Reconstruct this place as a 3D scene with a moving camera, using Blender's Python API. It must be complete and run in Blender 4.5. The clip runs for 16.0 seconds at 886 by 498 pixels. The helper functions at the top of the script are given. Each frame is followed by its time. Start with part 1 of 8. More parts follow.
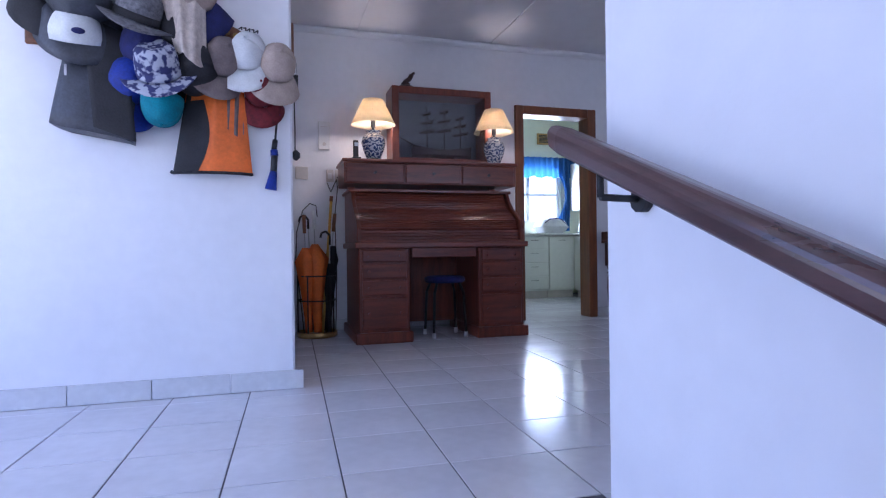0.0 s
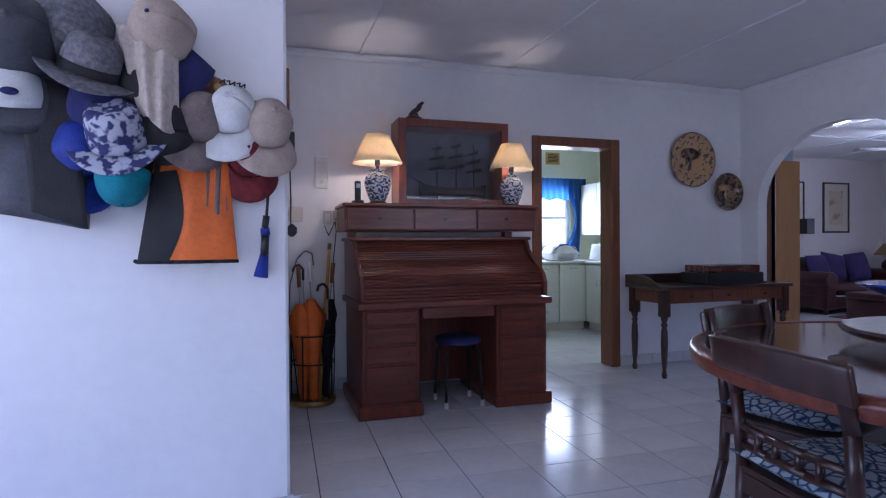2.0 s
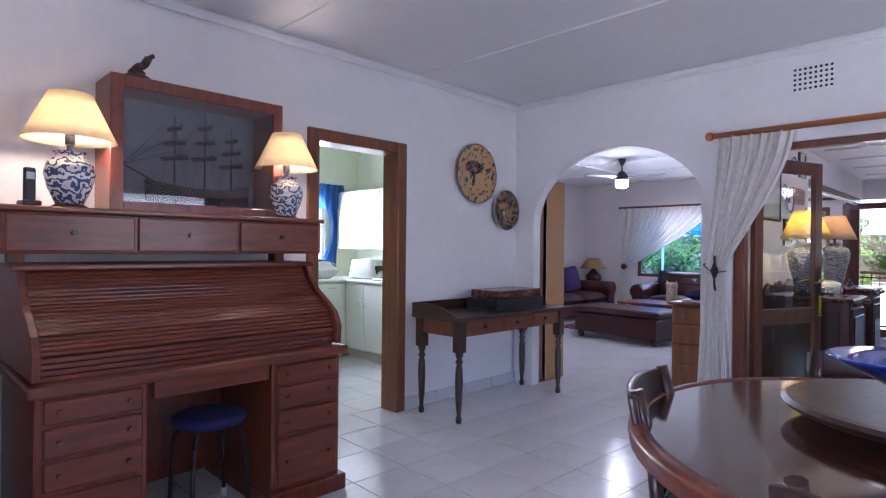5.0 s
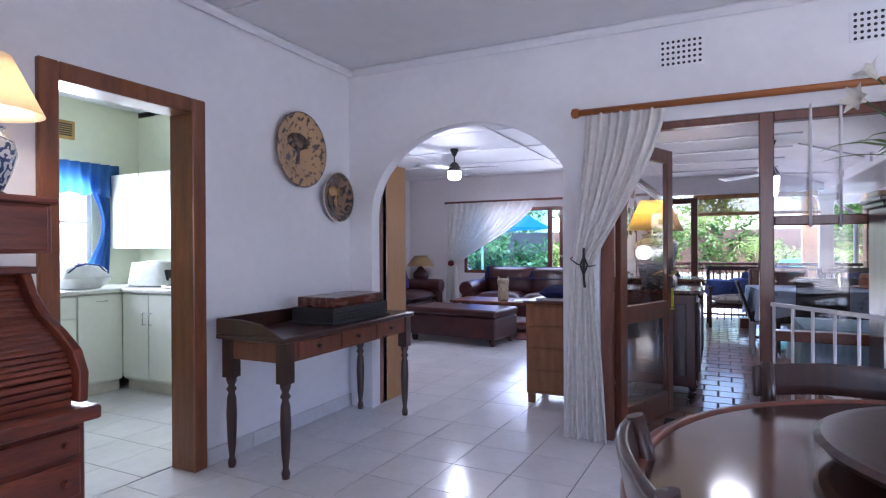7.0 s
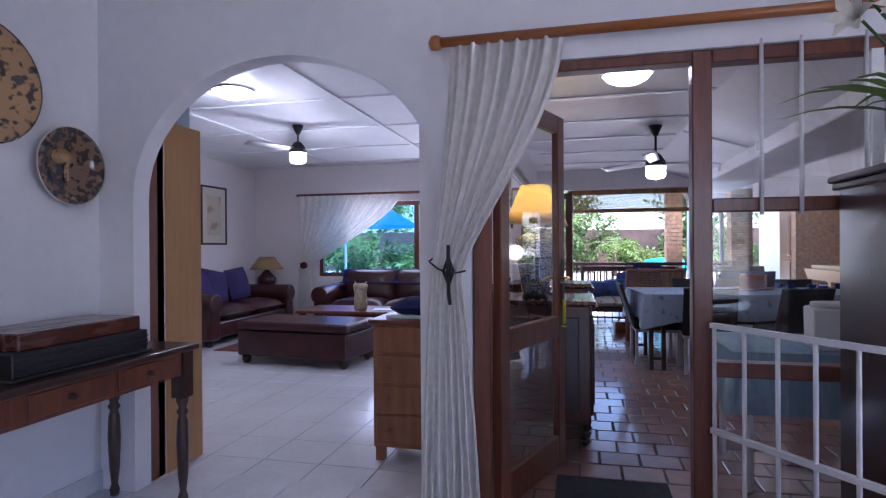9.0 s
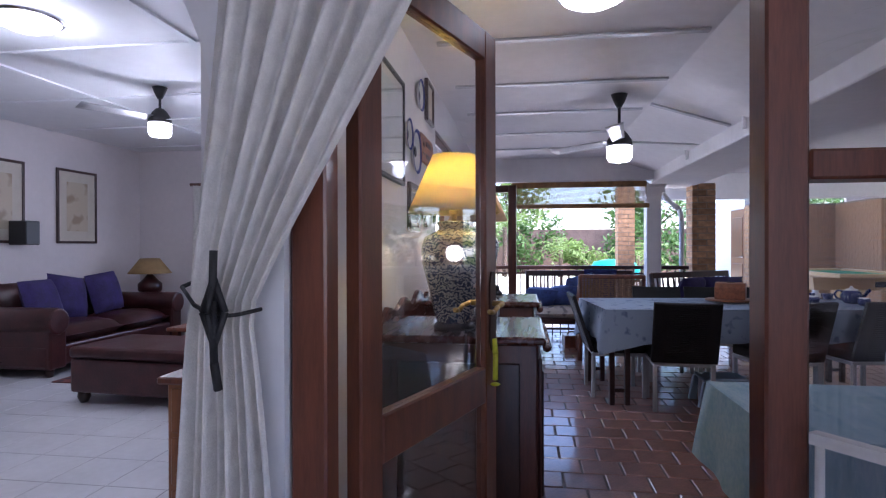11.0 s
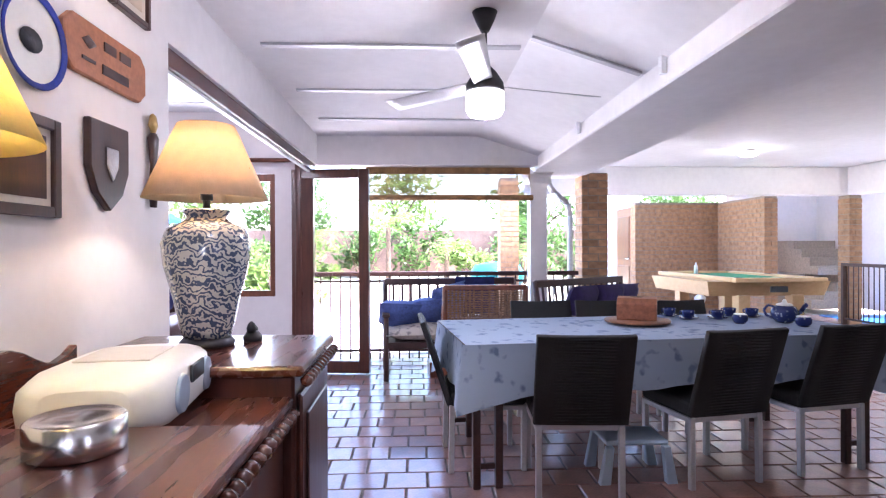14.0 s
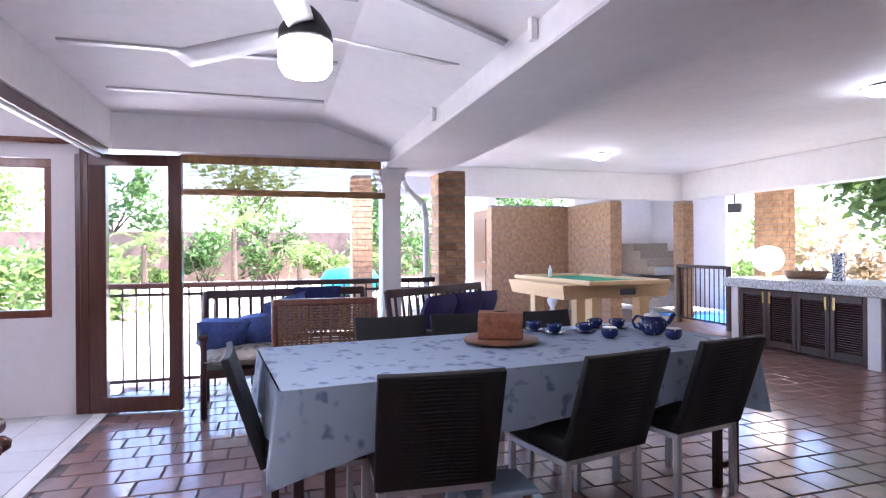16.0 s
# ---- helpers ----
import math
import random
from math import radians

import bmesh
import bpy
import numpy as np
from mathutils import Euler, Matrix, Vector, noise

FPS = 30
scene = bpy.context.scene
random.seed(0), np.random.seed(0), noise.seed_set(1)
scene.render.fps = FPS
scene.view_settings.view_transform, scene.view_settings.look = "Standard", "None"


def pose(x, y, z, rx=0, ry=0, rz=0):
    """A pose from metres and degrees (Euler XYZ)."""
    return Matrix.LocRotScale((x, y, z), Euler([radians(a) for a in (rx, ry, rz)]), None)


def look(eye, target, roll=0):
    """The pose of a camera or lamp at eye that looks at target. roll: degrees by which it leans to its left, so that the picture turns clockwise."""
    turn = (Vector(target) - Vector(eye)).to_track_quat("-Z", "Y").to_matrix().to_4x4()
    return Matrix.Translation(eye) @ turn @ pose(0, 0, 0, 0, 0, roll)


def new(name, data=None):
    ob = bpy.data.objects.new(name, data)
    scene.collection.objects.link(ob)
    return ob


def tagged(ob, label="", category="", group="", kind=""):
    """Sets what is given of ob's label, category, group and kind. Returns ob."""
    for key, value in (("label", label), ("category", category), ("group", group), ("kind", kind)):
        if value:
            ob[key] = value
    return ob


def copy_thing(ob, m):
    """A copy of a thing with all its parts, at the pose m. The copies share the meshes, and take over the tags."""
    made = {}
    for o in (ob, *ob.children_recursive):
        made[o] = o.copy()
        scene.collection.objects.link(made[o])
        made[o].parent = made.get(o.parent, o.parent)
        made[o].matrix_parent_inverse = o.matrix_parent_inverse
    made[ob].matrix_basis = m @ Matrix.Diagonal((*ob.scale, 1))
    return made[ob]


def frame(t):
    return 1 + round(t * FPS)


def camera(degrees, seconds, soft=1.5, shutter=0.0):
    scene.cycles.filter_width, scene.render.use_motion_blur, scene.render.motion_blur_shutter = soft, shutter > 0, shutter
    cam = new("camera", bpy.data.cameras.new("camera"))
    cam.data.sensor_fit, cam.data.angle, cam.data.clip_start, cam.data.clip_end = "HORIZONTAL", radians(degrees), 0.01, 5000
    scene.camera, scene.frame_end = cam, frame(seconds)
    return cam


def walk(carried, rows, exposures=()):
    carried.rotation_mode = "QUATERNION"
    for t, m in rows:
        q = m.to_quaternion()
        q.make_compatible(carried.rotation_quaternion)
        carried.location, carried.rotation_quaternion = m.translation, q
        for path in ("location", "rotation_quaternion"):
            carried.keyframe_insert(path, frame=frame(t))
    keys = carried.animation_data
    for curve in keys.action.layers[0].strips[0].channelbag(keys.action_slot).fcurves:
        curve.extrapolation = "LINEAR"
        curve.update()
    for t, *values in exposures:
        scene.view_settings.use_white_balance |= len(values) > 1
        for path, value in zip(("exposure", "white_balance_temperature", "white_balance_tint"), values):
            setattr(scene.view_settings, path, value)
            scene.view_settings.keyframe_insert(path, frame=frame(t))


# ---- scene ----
cam = camera(76.0, 16.0, soft=1.2)
PATH = [
    (0, (0.116, 0.111, 0.71), (0.691, 2.026, 0.709), -0.7),
    (0.5, (0.116, 0.242, 0.861), (0.691, 2.158, 0.85), -0.5),
    (1, (0.128, 0.414, 0.935), (0.706, 2.328, 0.922), -0.4),
    (1.5, (0.125, 0.565, 1.03), (0.707, 2.479, 1.01), -0.4),
    (2, (0.119, 0.671, 1.15), (0.725, 2.577, 1.132), -0.4),
    (2.5, (0.122, 0.847, 1.189), (0.802, 2.727, 1.17), -0.3),
    (3, (0.166, 0.99, 1.291), (0.913, 2.845, 1.272), -0.3),
    (3.5, (0.179, 1.164, 1.301), (1.046, 2.966, 1.283), -0.2),
    (4, (0.214, 1.345, 1.306), (1.277, 3.039, 1.285), 0.0),
    (4.2, (0.2, 1.451, 1.305), (1.347, 3.089, 1.285), 0.4),
    (6.3, (0.7, 2.31, 1.243), (2.39, 3.378, 1.244), -0.4),
    (6.5, (0.76, 2.374, 1.24), (2.479, 3.397, 1.238), -0.2),
    (7, (0.952, 2.534, 1.259), (2.748, 3.413, 1.253), -0.3),
    (7.5, (1.266, 2.653, 1.245), (3.131, 3.378, 1.239), -0.3),
    (8, (1.56, 2.719, 1.25), (3.456, 3.358, 1.242), -0.3),
    (8.5, (1.905, 2.778, 1.258), (3.829, 3.322, 1.249), -0.4),
    (9, (2.251, 2.782, 1.242), (4.197, 3.246, 1.235), -0.4),
    (9.2, (2.402, 2.775, 1.248), (4.353, 3.215, 1.24), -0.4),
    (11.5, (3.939, 2.756, 1.257), (5.925, 2.996, 1.246), -0.2),
    (12, (4.259, 2.701, 1.256), (6.25, 2.892, 1.244), -0.3),
    (12.5, (4.555, 2.648, 1.254), (6.551, 2.782, 1.243), -0.2),
    (13, (4.827, 2.593, 1.265), (6.826, 2.652, 1.254), -0.3),
    (13.5, (5.094, 2.475, 1.255), (7.094, 2.454, 1.248), -0.2),
    (14, (5.302, 2.378, 1.256), (7.301, 2.29, 1.249), -0.2),
    (14.5, (5.533, 2.293, 1.265), (7.525, 2.115, 1.262), -0.3),
    (15, (5.709, 2.235, 1.261), (7.688, 1.946, 1.258), -0.3),
    (15.5, (5.9, 2.173, 1.259), (7.856, 1.754, 1.261), -0.5),
    (16, (5.998, 2.162, 1.278), (7.915, 1.59, 1.276), -0.4),
]
# seconds, stops, kelvin, tint
EXPOSURES = [(0.0, 1.45, 5050, 26), (1.5, 1.2, 5150, 27), (2.5, 1.3, 5200, 27), (4.0, 1.85, 5450, 27), (6.5, 2.25, 5600, 24), (7.5, 2.15, 5500, 26), (9.0, 1.8, 5450, 28), (12.0, 2.05, 5650, 25), (13.5, 2.95, 5850, 26), (14.5, 3.4, 5900, 27), (15.2, 3.4, 5900, 27), (16.0, 2.95, 5850, 26)]
walk(cam, [(t, look(eye, target, roll)) for t, eye, target, roll in PATH], EXPOSURES)
SKY, SUN = 0.15, 5.0
W_HALL, W_LAND, W_KIT, W_LIV, W_DIN = 7.5, 1.2, 13, 8, 3.4

# ---- world, sun, lamps of the sky, exposure ----
world = bpy.data.worlds.new("sky")
scene.world = world
world.use_nodes = True
wn = world.node_tree.nodes
wl = world.node_tree.links
sky = wn.new("ShaderNodeTexSky")
sky.sky_type = 'NISHITA'
sky.sun_disc = False
sky.sun_elevation = radians(60)
sky.sun_rotation = radians(200)
wn["Background"].inputs[1].default_value = SKY
wl.new(sky.outputs[0], wn["Background"].inputs[0])

sun = new("sun", bpy.data.lights.new("sun", 'SUN'))
sun.data.energy = SUN
sun.data.angle = radians(6)
sun.data.color = (1.0, 0.95, 0.88)
sun.matrix_world = look((0, 0, 30), (0 - math.sin(radians(200)) * 10, 0 - math.cos(radians(200)) * 10, 30 - 17.3))


def window_light(name, x, y, z, w, h, rot, watts, colour=(0.80, 0.88, 1.0)):
    lamp = new(name, bpy.data.lights.new(name, 'AREA'))
    lamp.data.shape, lamp.data.size, lamp.data.size_y = 'RECTANGLE', w, h
    lamp.data.energy, lamp.data.color = watts, colour
    lamp.matrix_world = pose(x, y, z, *rot)
    return lamp


def bulb(x, y, z, watts, colour, radius=0.04):
    lamp = new("bulb_light", bpy.data.lights.new("bulb_light", 'POINT'))
    lamp.data.energy, lamp.data.color, lamp.data.shadow_soft_size = watts, colour, radius
    lamp.location = (x, y, z)
    return lamp


WARM = (1.0, 0.80, 0.55)
COOL = (0.93, 0.97, 1.0)
# sky light in the hall's west window and in the landing's south window, behind the walker
window_light("hall_window_light", -2.30, 1.6, 1.35, 2.6, 1.9, (0, -90, 0), W_HALL, (0.80, 0.80, 1.0))
window_light("landing_window_light", 0.0, -2.42, 1.2, 1.8, 1.6, (90, 0, 0), W_LAND, (0.80, 0.80, 1.0))
window_light("kitchen_window_light", 3.85, 7.93, 1.5, 0.95, 0.8, (-90, 0, 0), W_KIT, (0.95, 1.0, 0.95))
window_light("living_window_light", 11.12, 5.2, 1.4, 1.2, 2.6, (0, 90, 0), W_LIV, (0.95, 0.96, 1.0))
# unseen fill added at the south side to brighten the dining room
window_light("dining_window_light", 2.95, -0.60, 1.35, 1.7, 1.2, (90, 0, 0), W_DIN, (0.82, 0.82, 1.0))
# lamps that burn
bulb(0.93, 4.80, 1.78, 5, WARM)
bulb(2.02, 4.83, 1.77, 5, WARM)
bulb(6.01, 3.06, 1.52, 1.8, (1.0, 0.82, 0.34))
bulb(7.14, 3.05, 1.54, 1.2, WARM)
bulb(8.08, 5.84, 2.10, 6, COOL, 0.08)
bulb(6.60, 5.67, 2.48, 5, COOL, 0.12)
bulb(8.05, 2.05, 1.86, 2.5, COOL, 0.08)
bulb(12.5, -1.92, 2.34, 0.8, COOL, 0.10)
bulb(9.17, -2.29, 2.34, 0.8, COOL, 0.10)

# ---- materials ----
def material(name, colour, rough=0.5, metal=0.0, vary=0.12, scale=8.0, bump=0.0, bump_scale=60.0, second=None, stretch=(1, 1, 1), coat=0.0, detail=5.0, per_piece=0.0):
    """A surface with colour that wanders at two scales, uneven gloss and fine relief."""
    m = bpy.data.materials.new(name)
    m.use_nodes = True
    n, l = m.node_tree.nodes, m.node_tree.links
    b = n["Principled BSDF"]
    b.inputs["Roughness"].default_value = rough
    b.inputs["Metallic"].default_value = metal
    b.inputs["Coat Weight"].default_value = coat
    b.inputs["Coat Roughness"].default_value = 0.12
    co = n.new("ShaderNodeTexCoord")
    mp = n.new("ShaderNodeMapping")
    mp.inputs["Scale"].default_value = stretch
    l.new(co.outputs["Object"], mp.inputs["Vector"])
    big = n.new("ShaderNodeTexNoise")
    big.inputs["Scale"].default_value = scale
    big.inputs["Detail"].default_value = detail
    l.new(mp.outputs[0], big.inputs["Vector"])
    fine = n.new("ShaderNodeTexNoise")
    fine.inputs["Scale"].default_value = scale * 9
    fine.inputs["Detail"].default_value = 3
    l.new(mp.outputs[0], fine.inputs["Vector"])
    mix = n.new("ShaderNodeMath")
    mix.operation = 'MULTIPLY_ADD'
    mix.inputs[1].default_value = 0.35
    l.new(fine.outputs["Fac"], mix.inputs[0])
    sc = n.new("ShaderNodeMath")
    sc.operation = 'MULTIPLY'
    sc.inputs[1].default_value = 0.65
    l.new(big.outputs["Fac"], sc.inputs[0])
    l.new(sc.outputs[0], mix.inputs[2])
    ramp = n.new("ShaderNodeValToRGB")
    other = second or tuple(c * (1 - 2 * vary) for c in colour)
    light = colour if second else tuple(min(1, c * (1 + vary)) for c in colour)
    ramp.color_ramp.elements[0].position, ramp.color_ramp.elements[1].position = 0.34, 0.66
    ramp.color_ramp.elements[0].color = (*other, 1)
    ramp.color_ramp.elements[1].color = (*light, 1)
    l.new(mix.outputs[0], ramp.inputs[0])
    out = ramp.outputs[0]
    if per_piece:
        info = n.new("ShaderNodeObjectInfo")
        span = n.new("ShaderNodeMapRange")
        span.inputs["To Min"].default_value, span.inputs["To Max"].default_value = 1 - per_piece, 1 + per_piece
        l.new(info.outputs["Random"], span.inputs["Value"])
        hsv = n.new("ShaderNodeHueSaturation")
        l.new(span.outputs[0], hsv.inputs["Value"])
        l.new(out, hsv.inputs["Color"])
        out = hsv.outputs[0]
    l.new(out, b.inputs["Base Color"])
    rr = n.new("ShaderNodeMapRange")
    rr.inputs["To Min"].default_value, rr.inputs["To Max"].default_value = max(0.03, rough - 0.07), min(1, rough + 0.09)
    l.new(big.outputs["Fac"], rr.inputs["Value"])
    l.new(rr.outputs[0], b.inputs["Roughness"])
    if bump:
        bn = n.new("ShaderNodeTexNoise")
        bn.inputs["Scale"].default_value = bump_scale
        bn.inputs["Detail"].default_value = 4
        l.new(mp.outputs[0], bn.inputs["Vector"])
        bp = n.new("ShaderNodeBump")
        bp.inputs["Strength"].default_value = bump
        bp.inputs["Distance"].default_value = 0.004
        l.new(bn.outputs["Fac"], bp.inputs["Height"])
        l.new(bp.outputs[0], b.inputs["Normal"])
    return m


def glass(name, rough=0.0, tint=(1, 1, 1)):
    m = bpy.data.materials.new(name)
    m.use_nodes = True
    b = m.node_tree.nodes["Principled BSDF"]
    b.inputs["Base Color"].default_value = (*tint, 1)
    b.inputs["Roughness"].default_value = rough
    b.inputs["Transmission Weight"].default_value = 1.0
    b.inputs["IOR"].default_value = 1.45
    return m


def glow(name, colour, strength):
    m = bpy.data.materials.new(name)
    m.use_nodes = True
    b = m.node_tree.nodes["Principled BSDF"]
    b.inputs["Base Color"].default_value = (0.9, 0.9, 0.88, 1)
    b.inputs["Emission Color"].default_value = (*colour, 1)
    b.inputs["Emission Strength"].default_value = strength
    return m


def cloth_shade(name, colour, through_amount, rough=0.9):
    """Thin cloth that lets light through."""
    m = material(name, colour, rough, vary=0.08, scale=30, bump=0.3, bump_scale=220)
    n, l = m.node_tree.nodes, m.node_tree.links
    tr = n.new("ShaderNodeBsdfTranslucent")
    tr.inputs[0].default_value = (*colour, 1)
    mx = n.new("ShaderNodeMixShader")
    mx.inputs[0].default_value = through_amount
    l.new(n["Principled BSDF"].outputs[0], mx.inputs[1])
    l.new(tr.outputs[0], mx.inputs[2])
    l.new(mx.outputs[0], n["Material Output"].inputs[0])
    return m


def figured(name, ground, ink, scale, rough=0.25, thresh=0.5, kind='swirl', coat=0.0):
    """Printed or painted figures on a ground: swirls, leaves or blots."""
    m = bpy.data.materials.new(name)
    m.use_nodes = True
    n, l = m.node_tree.nodes, m.node_tree.links
    b = n["Principled BSDF"]
    b.inputs["Roughness"].default_value = rough
    b.inputs["Coat Weight"].default_value = coat
    co = n.new("ShaderNodeTexCoord")
    if kind == 'swirl':
        t = n.new("ShaderNodeTexWave")
        t.wave_type = 'RINGS'
        t.inputs["Scale"].default_value = scale
        t.inputs["Distortion"].default_value = 14
        t.inputs["Detail"].default_value = 2.5
        t.inputs["Detail Scale"].default_value = 2.2
    elif kind == 'cells':
        t = n.new("ShaderNodeTexVoronoi")
        t.feature = 'DISTANCE_TO_EDGE'
        t.inputs["Scale"].default_value = scale
    else:
        t = n.new("ShaderNodeTexNoise")
        t.inputs["Scale"].default_value = scale
        t.inputs["Detail"].default_value = 1.5
    l.new(co.outputs["Object"], t.inputs["Vector"])
    r = n.new("ShaderNodeValToRGB")
    r.color_ramp.elements[0].position, r.color_ramp.elements[1].position = max(0.0, thresh - 0.05), thresh + 0.05
    r.color_ramp.elements[0].color, r.color_ramp.elements[1].color = (*ink, 1), (*ground, 1)
    l.new(t.outputs["Distance" if kind == 'cells' else "Fac"], r.inputs[0])
    l.new(r.outputs[0], b.inputs["Base Color"])
    return m


PLASTER = material("white_plaster", (0.80, 0.80, 0.82), 0.6, vary=0.03, scale=1.6, bump=0.25, bump_scale=35)
PATIO_PLASTER = material("patio_plaster", (0.80, 0.78, 0.78), 0.7, vary=0.04, scale=1.5, bump=0.3, bump_scale=30)
PINKISH = material("living_plaster", (0.74, 0.69, 0.69), 0.6, vary=0.03, scale=1.5, bump=0.25, bump_scale=35)
GREENISH = material("kitchen_plaster", (0.76, 0.80, 0.62), 0.6, vary=0.03, scale=1.5, bump=0.2, bump_scale=35)
CEILING = material("ceiling_board", (0.78, 0.78, 0.79), 0.55, vary=0.03, scale=0.9, bump=0.1, bump_scale=20)
TILE = material("glazed_tile", (0.71, 0.71, 0.73), 0.15, vary=0.05, scale=2.2, bump=0.05, bump_scale=14, per_piece=0.03)
GROUT = material("dark_grout", (0.10, 0.10, 0.11), 0.9, vary=0.2, scale=14)
SKIRT = material("skirting_tile", (0.66, 0.67, 0.68), 0.25, vary=0.06, scale=3, per_piece=0.03)
PAVER = material("clay_paver", (0.27, 0.135, 0.105), 0.36, vary=0.2, scale=9, bump=0.3, bump_scale=60, per_piece=0.18, coat=0.9)
JOINT = material("sand_joint", (0.14, 0.11, 0.10), 0.95, vary=0.2, scale=20)
BRICK = material("face_brick", (0.45, 0.265, 0.145), 0.8, vary=0.2, scale=12, bump=0.5, bump_scale=70, per_piece=0.28)
MORTAR = material("mortar", (0.30, 0.25, 0.20), 0.95, vary=0.12, scale=25, bump=0.3)
MAHOG = material("red_mahogany", (0.23, 0.052, 0.022), 0.33, scale=3.2, stretch=(1, 9, 9), second=(0.095, 0.021, 0.011), coat=0.12, bump=0.06, bump_scale=30)
MAHOGV = material("red_mahogany_upright", (0.23, 0.052, 0.022), 0.33, scale=3.2, stretch=(9, 9, 1), second=(0.095, 0.021, 0.011), coat=0.12, bump=0.06, bump_scale=30)
DARKWOOD = material("dark_wood", (0.060, 0.022, 0.015), 0.3, scale=3, stretch=(9, 9, 1.2), second=(0.022, 0.010, 0.008), coat=0.3)
FRAMEWOOD = material("door_frame_wood", (0.25, 0.085, 0.03), 0.35, scale=3, stretch=(10, 10, 1), second=(0.13, 0.042, 0.018), coat=0.2)
MERANTI = material("meranti", (0.20, 0.062, 0.03), 0.35, scale=3, stretch=(10, 10, 1), second=(0.10, 0.03, 0.016), coat=0.25)
PINE = material("pine", (0.30, 0.125, 0.05), 0.4, scale=2.6, stretch=(9, 9, 1), second=(0.19, 0.07, 0.028), coat=0.15)
YELLOWWOOD = material("yellow_veneer", (0.44, 0.23, 0.075), 0.4, scale=2.2, stretch=(10, 10, 1), second=(0.36, 0.18, 0.055))
POOLWOOD = material("pale_pool_wood", (0.66, 0.46, 0.24), 0.4, scale=2.5, stretch=(1, 9, 9), second=(0.58, 0.38, 0.18))
RODWOOD = material("curtain_rod_wood", (0.44, 0.16, 0.04), 0.35, scale=4, stretch=(9, 1, 9), second=(0.34, 0.11, 0.03), coat=0.3)
CANE = material("cane_weave", (0.22, 0.115, 0.06), 0.6, vary=0.3, scale=60, bump=0.5, bump_scale=150)
BLACKWICKER = material("black_wicker", (0.007, 0.007, 0.008), 0.6, vary=0.4, scale=70, bump=0.9, bump_scale=190)
GREYMETAL = material("grey_metal", (0.50, 0.50, 0.51), 0.4, 0.6, vary=0.06)
WHITEMETAL = material("white_painted_steel", (0.78, 0.78, 0.78), 0.4, vary=0.06)
BLACKMETAL = material("black_iron", (0.015, 0.015, 0.016), 0.5, vary=0.2)
BROWNSTEEL = material("brown_painted_steel", (0.055, 0.022, 0.018), 0.45, vary=0.2)
CHROME = material("brushed_chrome", (0.72, 0.72, 0.72), 0.2, 1.0, vary=0.05)
BRASS = material("aged_brass", (0.50, 0.34, 0.13), 0.35, 1.0, vary=0.15)
LEATHER = material("oxblood_leather", (0.055, 0.014, 0.014), 0.3, vary=0.25, scale=6, bump=0.3, bump_scale=90)
NAVY = material("navy_cloth", (0.015, 0.018, 0.10), 0.9, vary=0.2, scale=20, bump=0.4, bump_scale=160)
PURPLE = material("purple_blue_cushion", (0.035, 0.022, 0.11), 0.85, vary=0.25, scale=9, bump=0.3, bump_scale=120)
BLUECLOTH = material("royal_blue_cushion", (0.07, 0.12, 0.36), 0.7, vary=0.3, scale=6, bump=0.4, bump_scale=30)
CREAMCLOTH = figured("floral_cream_cloth", (0.62, 0.58, 0.52), (0.28, 0.26, 0.26), 14, 0.9, 0.42, 'noise')
CURTAIN = cloth_shade("white_curtain", (0.80, 0.78, 0.74), 0.22)
BLUECURTAIN = cloth_shade("blue_curtain", (0.045, 0.14, 0.36), 0.5)
TABLECLOTH = figured("leaf_tablecloth", (0.30, 0.37, 0.47), (0.13, 0.18, 0.27), 15, 0.85, 0.36, 'noise')
BATIK = figured("batik_seat", (0.50, 0.58, 0.62), (0.022, 0.07, 0.17), 26, 0.85, 0.09, 'cells')
PORCELAIN = figured("blue_white_porcelain", (0.62, 0.64, 0.67), (0.055, 0.085, 0.19), 9, 0.12, 0.45, 'swirl', 0.5)
BIGPORCELAIN = figured("paisley_porcelain", (0.50, 0.50, 0.47), (0.06, 0.085, 0.15), 15, 0.15, 0.46, 'swirl', 0.6)
TEABLUE = figured("teapot_blue", (0.02, 0.03, 0.13), (0.38, 0.44, 0.56), 40, 0.15, 0.34, 'noise')
PLATEWARE = figured("painted_plate", (0.48, 0.29, 0.13), (0.07, 0.055, 0.045), 26, 0.2, 0.42, 'noise', 0.6)
PLATEDARK = figured("dark_painted_plate", (0.22, 0.13, 0.075), (0.035, 0.025, 0.022), 30, 0.15, 0.5, 'noise', 0.6)
LAMPSHADE = cloth_shade("parchment_shade", (0.80, 0.69, 0.50), 0.45)
TANSHADE = cloth_shade("tan_linen_shade", (0.66, 0.51, 0.34), 0.40)
YELLOWSHADE = cloth_shade("yellow_shade", (0.82, 0.66, 0.28), 0.5)
WHITEPLASTIC = material("white_plastic", (0.74, 0.74, 0.72), 0.35, vary=0.03)
BEIGEPLASTIC = material("aged_plastic", (0.62, 0.58, 0.53), 0.4, vary=0.06)
GREYPLASTIC = material("pale_blue_plastic", (0.36, 0.45, 0.56), 0.4, vary=0.05)
BLACKPLASTIC = material("black_plastic", (0.02, 0.02, 0.022), 0.4, vary=0.1)
CABWHITE = material("white_cabinet_paint", (0.74, 0.76, 0.70), 0.35, vary=0.03, scale=2)
WORKTOP = material("pale_worktop", (0.62, 0.62, 0.58), 0.3, vary=0.08, scale=40)
BAIZE = material("green_baize", (0.03, 0.27, 0.12), 0.95, vary=0.08, scale=30)
